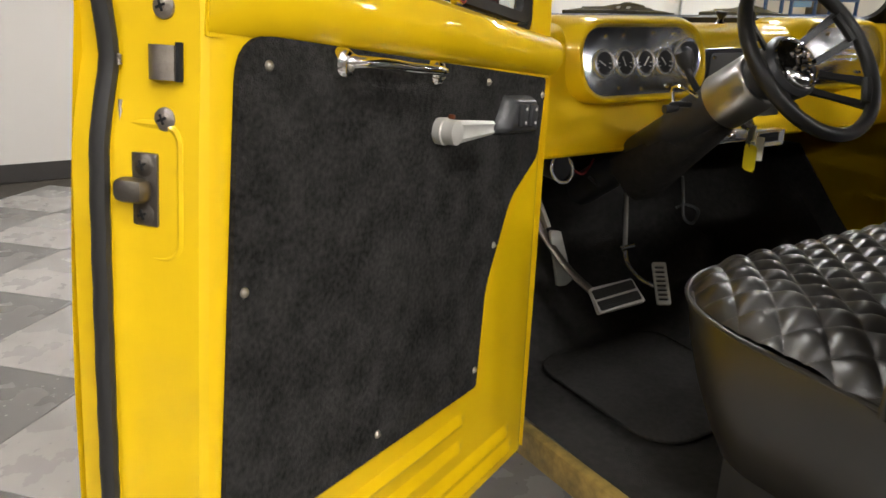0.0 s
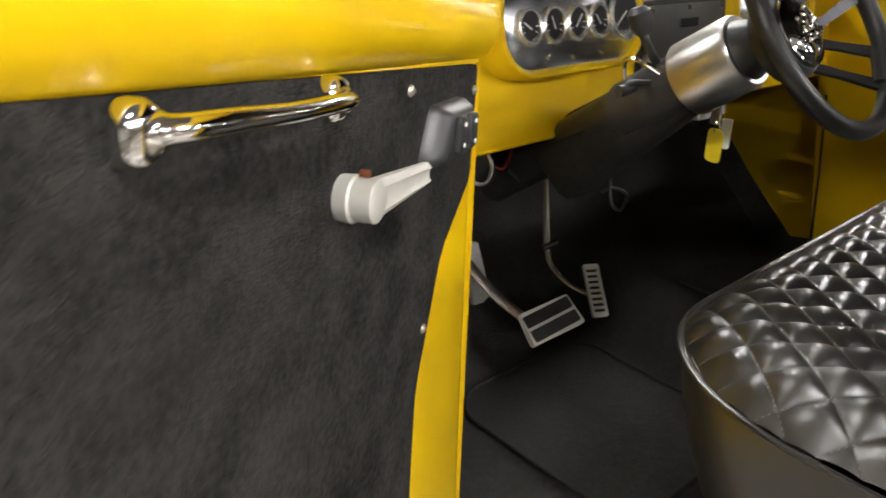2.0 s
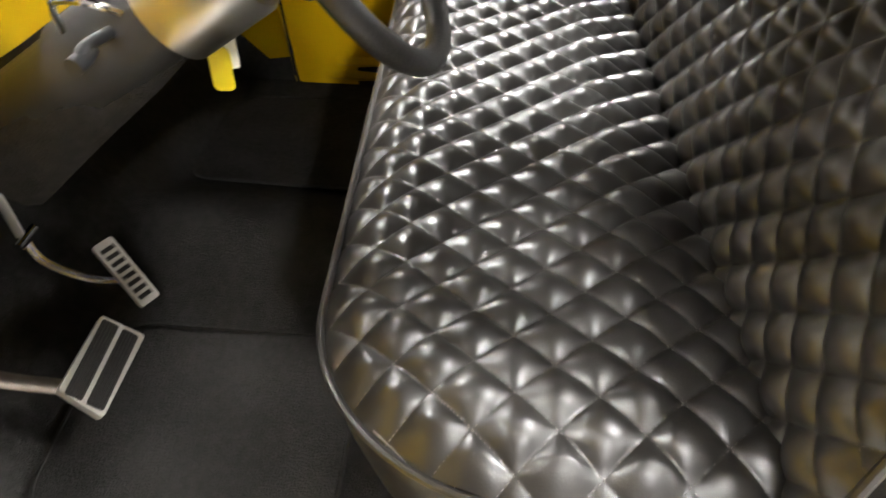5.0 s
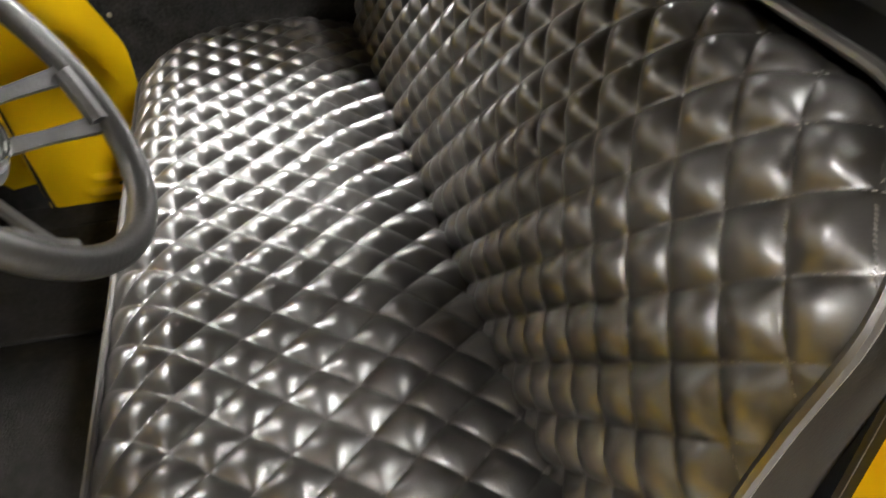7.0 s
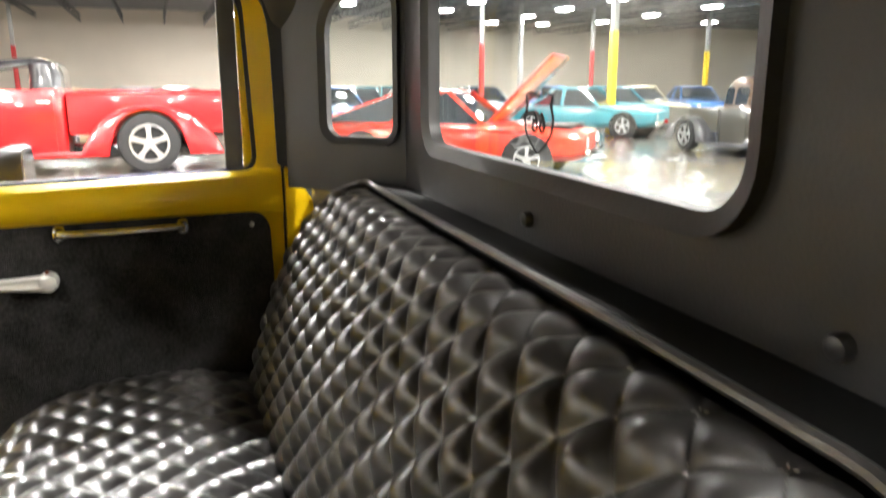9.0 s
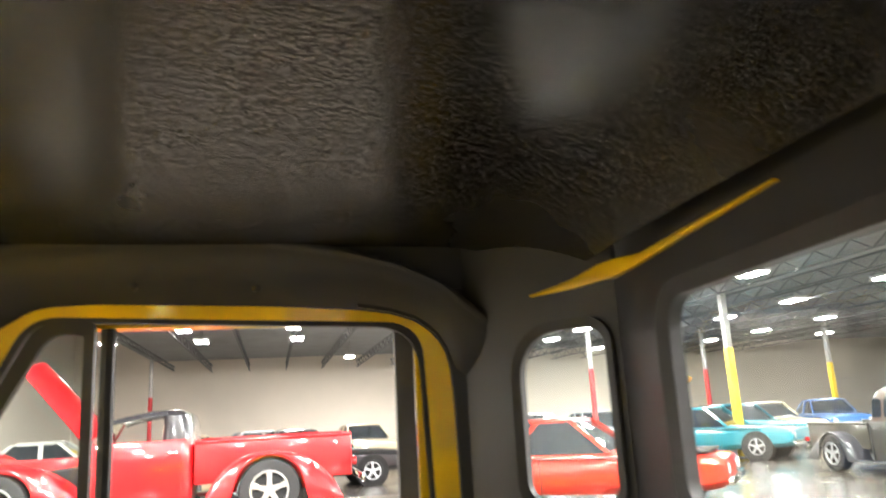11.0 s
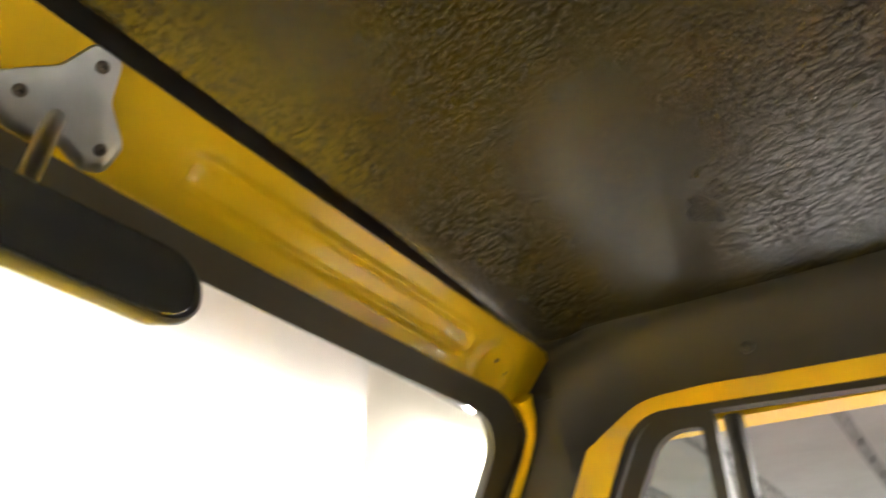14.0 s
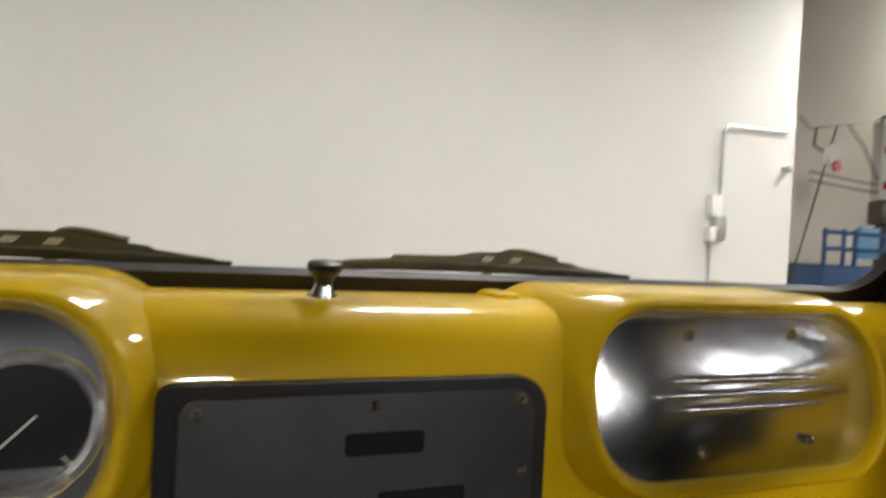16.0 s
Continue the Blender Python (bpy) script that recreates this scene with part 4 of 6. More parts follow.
def back_plan(u, v):
    return rounded(BACK_X0 + (BACK_X1 - BACK_X0) * u, BACK_L * v, (BACK_X0 + BACK_X1) / 2, (BACK_X1 - BACK_X0) / 2, BACK_L, BACK_R)


def back_lattice(u, v):
    x, h, edge = back_plan(u, v)
    p, q = (x + 0.547) / BH_X, (h - NODE_H) / BH_H
    return (p + q) / 2, (p - q) / 2


def back_face(u, v):
    """u across, v from the crease up to the top piping."""
    x, h, edge = back_plan(u, v)
    p, n = back_seam(x, h)
    drop = max(0.0, 1 - edge / 0.06)
    out = 0.0132 * pillow(*back_lattice(u, v)) * min(1, 0.35 + edge / 0.05) - 0.016 * drop ** 2.2
    return p + n * out


bm = BM()
grid_surface(bm, back_face, 640, 230)
part("seat_backrest", bm, VINYL, seat, "diamond-quilted black backrest", angle=180)


def back_outline(n=14):
    mid, half = (BACK_X0 + BACK_X1) / 2, (BACK_X1 - BACK_X0) / 2
    r, length, pts = BACK_R, BACK_L, []
    for k in range(8):
        pts.append((mid - half, (length - r) * k / 8))
    for k in range(n + 1):
        a = math.pi - math.pi / 2 * k / n
        pts.append((mid - half + r + r * math.cos(a), length - r + r * math.sin(a)))
    for k in range(1, 12):
        pts.append((mid - half + r + (2 * half - 2 * r) * k / 12, length))
    for k in range(n + 1):
        a = math.pi / 2 - math.pi / 2 * k / n
        pts.append((mid + half - r + r * math.cos(a), length - r + r * math.sin(a)))
    for k in range(7, -1, -1):
        pts.append((mid + half, (length - r) * k / 8))
    return pts


def back_at(x, h, d):
    p, n = back_seam(x, h)
    return p + Vector((0, -d * 0.98, -d * 0.10))


bm = BM()
tube(bm, [back_at(x, h, 0.010) + Vector((0, 0, 0.002)) for x, h in back_outline()], 0.0052, 8)
part("backrest_piping", bm, VINYL, seat, "black backrest piping")
bm = BM()
mid = (BACK_X0 + BACK_X1) / 2
loops = [[back_at(mid + (x - mid) * g, h, 0.012 + d) for x, h in back_outline()] for d, g in ((0.0, 1.0), (0.03, 0.998), (0.07, 0.985), (0.105, 0.965))]
loops.append([back_at(mid + (x - mid) * 0.95, h * 0.96 - 0.01, 0.125) for x, h in back_outline()])
rings(bm, loops, close=False)
# The border's shadow comes from the darker material.
part("backrest_side", bm, SHADED_VINYL, seat, "black vinyl backrest border, its shadow in the colour")


# stitching along the quilting seams: short thread dashes lying in the valleys
def stitch_lines(surface, lattice, nu, nv, name, label, u1=1.0):
    """Dashes where the two lattice coordinates pass whole numbers, up to u1 across."""
    verts, faces = [], []

    def dash(p, q):
        u = q - p
        c, l = (p + q) / 2, u.length
        if l < 1e-5:
            return
        u /= l
        w = u.cross(Vector((0, 0.5, 1))).normalized()
        n = w.cross(u)
        k = len(verts)
        for a, b, e in ((-1, -1, 0), (1, -1, 0), (1, 1, 0), (-1, 1, 0), (-0.7, -0.6, 1), (0.7, -0.6, 1), (0.7, 0.6, 1), (-0.7, 0.6, 1)):
            verts.append(c + u * a * 0.0015 + w * b * 0.00045 + n * (0.0008 * e + 0.0002))
        for f in ((4, 5, 6, 7), (0, 1, 5, 4), (1, 2, 6, 5), (2, 3, 7, 6), (3, 0, 4, 7)):
            faces.append([k + i for i in f])
    for j in range(2, nv - 1):
        row = [lattice(i / nu * u1, j / nv) for i in range(nu + 1)]
        for axis in (0, 1):
            for i in range(nu):
                va, vb = row[i][axis], row[i + 1][axis]
                if math.floor(va) != math.floor(vb) and abs(vb - va) < 0.5:
                    t = (math.floor(max(va, vb)) - va) / (vb - va)
                    u = (i + t) / nu * u1
                    p = surface(u, j / nv)
                    d = surface(min(1, u + (-0.0015 if axis == 0 else 0.0015)), min(1, j / nv + 0.0042))
                    dash(p, p + (d - p).normalized() * 0.003)
    me = bpy.data.meshes.new(name)
    me.from_pydata(verts, [], faces)
    me.materials.append(THREAD)
    ob = tagged(new(name, me), label, "", "", "stuff")
    ob.parent = seat


THREAD = material("grey_thread", (0.16, 0.15, 0.14), rough=0.6, var=0.1)
stitch_lines(seat_top, seat_lattice, 380, 105, "seat_stitches", "fine grey stitches along the quilting seams")
stitch_lines(back_face, back_lattice, 200, 100, "backrest_stitches", "fine grey stitches along the backrest seams", 0.6)


# ---- dashboard ----
dash = thing("dashboard", "yellow painted steel dashboard with polished oval panels", "dashboard")
DASH = [(1.31, 1.225), (1.27, 1.246), (1.20, 1.254), (1.145, 1.252), (1.112, 1.240), (1.092, 1.215), (1.082, 1.17), (1.078, 1.10), (1.068, 1.03), (1.055, 0.995), (1.045, 0.984), (1.055, 0.976), (1.09, 0.985)]
prof = curve_pts([(0, y, z) for y, z in DASH], 4)
bm = BM()
grid_surface(bm, lambda u, v: Vector((-0.765 + 1.53 * u, prof[round(v * (len(prof) - 1))].y, prof[round(v * (len(prof) - 1))].z)) + Vector((0, -0.02 * max(0, abs(2 * u - 1) - 0.86) / 0.14 * (1 - v), 0)), 60, len(prof) - 1)
part("dash_shell", bm, YELLOW, dash, "rolled yellow dashboard face")


def oval(w, h, k=10):
    return rrect(-w, w, -h, h, min(w, h) * 0.86, k)


def dash_pod(cx, cz, w, h, fwd=0.0):
    def ring(gw, gh, y, dz=0.0):
        return [Vector((cx + a, y - fwd + 0.21 * b, cz + dz + b)) for a, b in oval(w + gw, h + gh)]
    bm = BM()
    rings(bm, [ring(0.056, 0.0185, 1.20), ring(0.046, 0.0180, 1.125), ring(0.036, 0.0172, 1.098), ring(0.025, 0.0160, 1.082), ring(0.0175, 0.0145, 1.0745), ring(0.0135, 0.0125, 1.0665), ring(0.0105, 0.0100, 1.0622), ring(0.0070, 0.0070, 1.0610), ring(0.0035, 0.0035, 1.0625), ring(0.0012, 0.0012, 1.067), ring(0.0, 0.0, 1.074)], caps=False)
    part("pod_bezel", bm, YELLOW, dash, "raised yellow oval bezel")
    bm = BM()
    rings(bm, [ring(0, 0, 1.090), ring(0, 0, 1.0720), ring(-0.003, -0.003, 1.0700)])
    return part("oval_plate", bm, POLISHED, dash, "polished aluminium oval plate")


CLUSTER_FWD = 0.006


def facing(x, z, y=1.0700, flat=False):
    return Vector((x, y + 0.21 * (z - 1.175) - (CLUSTER_FWD if x < -0.21 and y > 1.0 and z > 1.10 and not flat else 0.0), z))


dash_pod(-0.362, 1.176, 0.178, 0.075, CLUSTER_FWD)
for k, gx in enumerate((-0.485, -0.425, -0.365, -0.305)):
    gr = 0.0265
    gauge = part("gauge", cyl(BM(), facing(gx, 1.172), facing(gx, 1.172, 1.0640), gr * 0.93, seg=28), GAUGE_FACE, dash, "small round gauge with black face")
    part("gauge_ring", tube(BM(), [facing(gx + gr * math.cos(a), 1.172 + gr * math.sin(a), 1.0625) for a in [2 * math.pi * i / 32 for i in range(32)]], 0.0046, 8, True), RING, gauge, "chrome gauge ring")
    bm = BM()
    for i in range(9):
        a = radians(210 - 240 * i / 8)
        box(bm, (0, 0, 0), (0.006, 0.001, 0.0018), 0, Matrix.Translation(facing(gx + 0.018 * math.cos(a), 1.172 + 0.018 * math.sin(a), 1.0633)) @ pose(0, 0, 0, 0, -math.degrees(a), 0))
    part("gauge_marks", bm, WHITE_MARK, gauge)
    bm = BM()
    a = radians((150, 120, 60, 135)[k])
    box(bm, (0.006, 0, 0), (0.024, 0.001, 0.0024), 0, Matrix.Translation(facing(gx, 1.170, 1.0625)) @ pose(0, 0, 0, 0, -math.degrees(a), 0))
    part("gauge_needle", bm, WHITE_MARK, gauge)
gx, gr = -0.232, 0.041
speedo = part("speedometer", cyl(BM(), facing(gx, 1.178), facing(gx, 1.178, 1.0640), gr * 0.93, seg=36), GAUGE_FACE, dash, "large round speedometer with black face")
part("gauge_ring", tube(BM(), [facing(gx + gr * math.cos(a), 1.178 + gr * math.sin(a), 1.0615) for a in [2 * math.pi * i / 40 for i in range(40)]], 0.0055, 8, True), RING, speedo, "chrome gauge ring")
bm = BM()
for i in range(17):
    a = radians(225 - 270 * i / 16)
    box(bm, (0, 0, 0), (0.006, 0.001, 0.0016), 0, Matrix.Translation(facing(gx + 0.033 * math.cos(a), 1.178 + 0.033 * math.sin(a), 1.0633)) @ pose(0, 0, 0, 0, -math.degrees(a), 0))
part("gauge_marks", bm, WHITE_MARK, speedo)
bm = BM()
box(bm, (0.010, 0, 0), (0.036, 0.001, 0.002), 0, Matrix.Translation(facing(gx, 1.178, 1.0625)) @ pose(0, 0, 0, 0, -225, 0))
part("gauge_needle", bm, WHITE_MARK, speedo)
for sx, sz in ((-0.470, 1.226), (-0.418, 1.228), (-0.330, 1.232), (-0.268, 1.229), (-0.440, 1.120), (-0.374, 1.115), (-0.295, 1.118)):
    bm = BM()
    screw(bm, facing(sx, sz), (0, -1, 0), 0.0042)
    part("plate_screw", bm, CHROME, dash)

dash_pod(0.378, 1.174, 0.178, 0.075)
for i, (x0, x1) in enumerate(((0.272, 0.486), (0.256, 0.504), (0.276, 0.485))):
    bm = BM()
    z = 1.1875 - 0.0130 * i
    loops = []
    for k in range(13):
        t = k / 12
        r = 0.0042 * min(1, 6 * t + 0.15, 6 * (1 - t) + 0.15)
        loops.append([facing(x0 + (x1 - x0) * t, z + r * math.cos(q), 1.0700 - r * 0.9 * max(0, math.sin(q))) for q in [math.pi * j / 7 for j in range(8)]])
    rings(bm, loops, close=False)
    part("pressed_bar", bm, POLISHED, dash, "raised polished bar")
for sx, sz in ((0.312, 1.229), (0.446, 1.229), (0.317, 1.123), (0.451, 1.127)):
    bm = BM()
    screw(bm, facing(sx, sz), (0, -1, 0), 0.0045)
    part("plate_screw", bm, CHROME, dash)

# radio opening with its metal cover plate
RADIO = rrect(-0.157, 0.153, 0.99, 1.196, (0.01, 0.028, 0.012, 0.01), 7)
bm = BM()
prism(bm, RADIO, lambda a, b, d: Vector((a, 1.0755 - d, b)), -0.012, 0.0035)
part("radio_opening", bm, RUBBER, dash, "black radio opening edge")
bm = BM()
pl = rrect(-0.142, 0.138, 0.99, 1.187, (0.01, 0.022, 0.012, 0.01), 7)
prism(bm, pl, lambda a, b, d: Vector((a, 1.070 - d, b)), 0.0, 0.003)
part("radio_cover", bm, material("brushed_dark_steel", (0.27, 0.27, 0.27), rough=0.34, metal=1.0, var=0.08, scale=25, rough_var=0.02), dash, "dull brushed metal radio cover plate")
for sx, sz in ((-0.131, 1.177), (-0.003, 1.179), (0.125, 1.178), (0.128, 1.12), (-0.131, 1.11)):
    bm = BM()
    screw(bm, Vector((sx, 1.0675, sz)), (0, -1, 0), 0.0042)
    part("plate_screw", bm, CHROME, dash)
# Raised black bar: the slot's depth is given by colour only.
bm = BM()
prism(bm, rrect(-0.024, 0.039, 1.141, 1.158, 0.003, 5), lambda a, b, d: Vector((a, 1.0668 - d, b)), 0.0, 0.002)
part("cover_slot", bm, SHADE_BLACK, dash, "black bar in place of the shaded slot")
bm = BM()
prism(bm, rrect(0.004, 0.076, 1.098, 1.112, 0.002, 5), lambda a, b, d: Vector((a, 1.0668 - d, b)), 0.0, 0.002)
part("emblem_bar", bm, SHADE_BLACK, dash, "black emblem bar")
bm = BM()
cyl(bm, (-0.131, 1.066, 1.083), (-0.131, 1.045, 1.083), [(0, 0.016), (0.6, 0.0165), (1, 0.013)], seg=24)
part("radio_knob", bm, BRUSHED, dash, "brushed metal knob")

# choke knob on top of the dashboard
knob = thing("pull_knob", "black pull knob on chrome ferrule atop the yellow dash", "knob", at=(-0.024, 1.157, 1.247))
part("ferrule", cyl(BM(), (0, 0, 0), (0, -0.003, 0.018), [(0, 0.015), (0.3, 0.015), (0.4, 0.011), (1, 0.007)], seg=20), CHROME, knob, "chrome ferrule")
part("knob_head", cyl(BM(), (0, -0.003, 0.016), (0, -0.005, 0.036), [(0, 0.007), (0.35, 0.009), (0.6, 0.0145), (0.92, 0.015), (1, 0.012)], seg=20), PLASTIC, knob, "black knob head")

# small step on the dash top beside the passenger pod
bm = BM()
box(bm, (0.157, 1.18, 1.250), (0.03, 0.05, 0.02), 0.008)
part("dash_boss", bm, YELLOW, dash)

# under-dash panels: black carpet closing the knee space, vent and brackets
bm = BM()
grid_surface(bm, lambda u, v: Vector((-0.70 + 1.4 * u, 1.075 + 0.4 * v, 0.985 - 0.02 * v + 0.01 * math.sin(u * 20) * v)), 30, 10)
part("knee_carpet", bm, FLOOR_CARPET, dash, "black carpet under the dashboard")
vent = thing("air_vent", "chrome rectangular air vent under the dashboard", "vent")
bm = BM()
bezel(bm, rrect(-0.035, 0.070, 0.965, 1.005, 0.004, 5), rrect(-0.020, 0.055, 0.974, 0.997, 0.002, 5), lambda a, b, d: Vector((a, 1.00 - d, b)), -0.02, 0.01, 0.006)
part("vent_frame", bm, RING, vent, "chrome vent frame")
bm = BM()
prism(bm, rrect(-0.022, 0.057, 0.972, 0.999, 0.002, 4), lambda a, b, d: Vector((a, 1.005 - d, b)), -0.02, 0.002)
part("vent_grille", bm, PLASTIC, vent)
for i in range(5):
    bm = BM()
    box(bm, (0.0175, 0.998, 0.977 + 0.0045 * i), (0.074, 0.006, 0.0012))
    part("vent_slat", bm, PLASTIC, vent)
bm = BM()
box(bm, (-0.135, 1.005, 0.998), (0.13, 0.03, 0.030), 0.004)
box(bm, (-0.135, 0.992, 0.990), (0.12, 0.004, 0.006), 0.001)
ub = tagged(part("switch_bracket", bm, RING), "polished switch bracket under the dashboard", "bracket")
for dx in (-0.03, 0.0):
    bm = BM()
    cyl(bm, (-0.135 + dx, 0.990, 1.004), (-0.135 + dx, 0.978, 1.004), [(0, 0.010), (0.6, 0.009), (1, 0.006)], seg=16)
    part("bracket_switch", bm, CHROME, ub)

# ---- steering column and wheel ----
AX = Vector((0.0, 0.834, -0.552)).normalized()
UPW = Vector((0.0, 0.552, 0.834)).normalized()
RT = Vector((1, 0, 0))
HUB = Vector((-0.380, 0.684, 1.190))
col = thing("steering_column", "black steering column with brushed collar and stalks", "steering column")


def on_axis(d, a=0.0, r=0.0):
    return HUB + AX * d + (RT * math.cos(a) + UPW * math.sin(a)) * r


def col_axis(d, a=0.0, r=0.0):
    return Vector((-0.376, 0.680, 1.206)) + AX * d + (RT * math.cos(a) + UPW * math.sin(a)) * r


part("column_tube", cyl(BM(), col_axis(0.17), col_axis(0.66), [(0, 0.046), (0.1, 0.050), (0.25, 0.050), (0.27, 0.044), (1, 0.040)], seg=32), PLASTIC, col, "black column tube")
part("column_collar", cyl(BM(), col_axis(0.075), col_axis(0.175), [(0, 0.052), (0.06, 0.056), (0.94, 0.058), (1, 0.050)], seg=40), BRUSHED, col, "brushed aluminium collar")
part("column_neck", cyl(BM(), col_axis(0.03), col_axis(0.08), [(0, 0.030), (0.5, 0.036), (1, 0.048)], seg=32), PLASTIC, col, "black column neck")
bm = BM()
tube(bm, curve_pts([col_axis(0.20, radians(120), 0.045), col_axis(0.195, radians(118), 0.075), col_axis(0.19, radians(116), 0.10)], 5), 0.007, 10)
cyl(bm, col_axis(0.19, radians(116), 0.095), col_axis(0.178, radians(112), 0.135), [(0, 0.010), (0.3, 0.017), (0.8, 0.018), (1, 0.010)], seg=18)
part("shift_lever", bm, PLASTIC, col, "black lever with round knob")
bm = BM()
tube(bm, curve_pts([col_axis(0.21, radians(160), 0.045), col_axis(0.215, radians(165), 0.085), col_axis(0.222, radians(170), 0.095)], 6), [0.006] * 13, 10)
cyl(bm, col_axis(0.217, radians(168), 0.075), col_axis(0.224, radians(171), 0.105), [(0, 0.006), (0.3, 0.008), (1, 0.009)], seg=12)
part("turn_stalk", bm, PLASTIC, col, "black turn signal stalk")
bm = BM()
tube(bm, curve_pts([col_axis(0.19, radians(150), 0.046), col_axis(0.20, radians(140), 0.075), col_axis(0.225, radians(132), 0.085), col_axis(0.25, radians(138), 0.060)], 6), 0.004, 8)
part("shift_indicator_wire", bm, CHROME, col, "bent chrome rod")
# dark sleeve added between column and dash, for the black carpet edge there
bm = BM()
loops = []
for d, r, drop in ((0.17, 0.047, 0.0), (0.24, 0.055, 0.01), (0.34, 0.062, 0.02), (0.46, 0.075, 0.03)):
    loops.append([col_axis(d, a, r * (1 + 0.06 * math.sin(5 * a))) + Vector((0.06 * d, 0, -drop)) for a in [2 * math.pi * i / 24 for i in range(24)]])
rings(bm, loops, caps=False)
part("dark_column_sleeve", bm, FLOOR_CARPET, col, "dark sleeve standing for the carpet edge round the column")

wheel = thing("steering_wheel", "black rimmed steering wheel with twin-bar spokes", "steering wheel")
R = 0.154
part("rim", tube(BM(), [HUB - AX * 0.046 + (RT * math.cos(a) + UPW * math.sin(a)) * R for a in [2 * math.pi * i / 72 for i in range(72)]], 0.0125, 14, True), WHEEL_GREY, wheel, "smooth black wheel rim")
for ang in (22, -34, 158, 214):
    a = radians(ang)
    c, s = RT * math.cos(a) + UPW * math.sin(a), -RT * math.sin(a) + UPW * math.cos(a)
    for off in (0.028, -0.028):
        p0, p1 = HUB + AX * 0.012 + c * 0.035 + s * off * 0.7, HUB - AX * 0.042 + c * (R - 0.008) + s * off
        u = (p1 - p0).normalized()
        w = u.cross(AX).normalized()
        bm = BM()
        rings(bm, [[p + w * 0.007 * g - AX * 0.003, p + w * 0.007 * g + AX * 0.003, p - w * 0.007 * g + AX * 0.003, p - w * 0.007 * g - AX * 0.003] for p, g in ((p0, 1.2), (p0.lerp(p1, 0.5), 0.9), (p1, 1.3))])
        part("spoke", bm, WHEEL_GREY, wheel, "flat dark spoke bar")
    bm = BM()
    pts = [HUB - AX * 0.043 + (RT * math.cos(a + q) + UPW * math.sin(a + q)) * (R - 0.012) for q in (-0.20, -0.1, 0, 0.1, 0.20)]
    tube(bm, pts, 0.010, 8)
    part("spoke_pad", bm, WHEEL_GREY, wheel)
part("hub_base", cyl(BM(), on_axis(0.035), on_axis(-0.012), [(0, 0.036), (0.2, 0.056), (0.8, 0.060), (1, 0.054)], seg=40), PLASTIC, wheel, "black hub base")
horn = part("horn_button", cyl(BM(), on_axis(-0.010), on_axis(-0.026), [(0, 0.050), (0.4, 0.050), (0.7, 0.044), (1, 0.030)], seg=40), CHROME, wheel, "chrome embossed horn button")
for rr, k in ((0.048, 0.004), (0.040, 0.0025)):
    part("horn_ring", tube(BM(), [on_axis(-0.014 - (0.05 - rr) * 0.6, 2 * math.pi * i / 40, rr) for i in range(40)], k, 8, True), CHROME, horn)
bm = BM()
for i in range(14):
    a, rr = i * 2.4, 0.008 + 0.0018 * i
    p = on_axis(-0.0255, a, rr)
    box(bm, (0, 0, 0), (0.012, 0.008, 0.006), 0.002, Matrix.Translation(p) @ pose(0, 0, 0, 62, i * 31, i * 17))
part("horn_relief", bm, CHROME, horn, "raised chrome relief")

# ignition lock, key and tag
key = thing("ignition_key", "key with yellow plastic tag hanging from the ignition", "key")
part("lock_cylinder", cyl(BM(), (-0.30, 0.85, 1.085), (-0.268, 0.835, 1.055), [(0, 0.014), (0.8, 0.014), (1, 0.011)], seg=20), CHROME, key, "chrome ignition lock")
bm = BM()
box(bm, (-0.262, 0.832, 1.040), (0.004, 0.018, 0.034), 0.002)
part("key_blade", bm, BRUSHED, key, "metal key")
part("key_ring", tube(BM(), [Vector((-0.266 + 0.009 * math.cos(a), 0.825, 1.020 + 0.011 * math.sin(a))) for a in [2 * math.pi * i / 16 for i in range(16)]], 0.0012, 6, True), CHROME, key)
bm = BM()
prism(bm, rrect(-0.279, -0.254, 0.962, 1.018, 0.008, 6), lambda a, b, d: Vector((-0.270 + (a + 0.266) * 0.40 + d * 0.9, 0.822 - (a + 0.266) * 0.92 + d * 0.4, b - (a + 0.266) * 0.2)), -0.002, 0.002)
part("key_tag", bm, TAG_YELLOW, key, "yellow plastic key tag")
bm = BM()
prism(bm, rrect(-0.252, -0.236, 0.985, 1.035, 0.002, 4), lambda a, b, d: Vector((-0.258 + (a + 0.244) * 0.4 + d, 0.812 - (a + 0.244) * 0.9, b)), -0.001, 0.001)
part("paper_tag", bm, WHITE_MARK, key, "small white tag")

# ---- pedals ----
brake = thing("brake_pedal", "chrome-edged ribbed rubber brake pedal on dark arm", "pedal")
bl, br, bt = Vector((-0.522, 0.972, 0.626)), Vector((-0.374, 0.968, 0.636)), Vector((-0.388, 1.004, 0.667))
ux = (br - bl).normalized()
uy = (bt - br)
uy = (uy - ux * uy.dot(ux)).normalized()
un = ux.cross(uy)
if un.y > 0:
    un = -un
cen = (bl + br) / 2 + uy * 0.028
q = Matrix((ux, uy, un)).transposed().to_4x4()
q.translation = cen


def bpad(a, b, d):
    return q @ Vector((a, b, d - 0.10 * a * a * 3))


bm = BM()
grid_pts = [(-0.068, -0.030), (0.068, -0.034), (0.064, 0.030), (-0.058, 0.034)]
lp = rpoly(grid_pts, 0.006, 5)
prism(bm, lp, bpad, -0.008, 0.004)
part("pedal_rim", bm, ALU_DULL, brake, "chrome pedal rim")
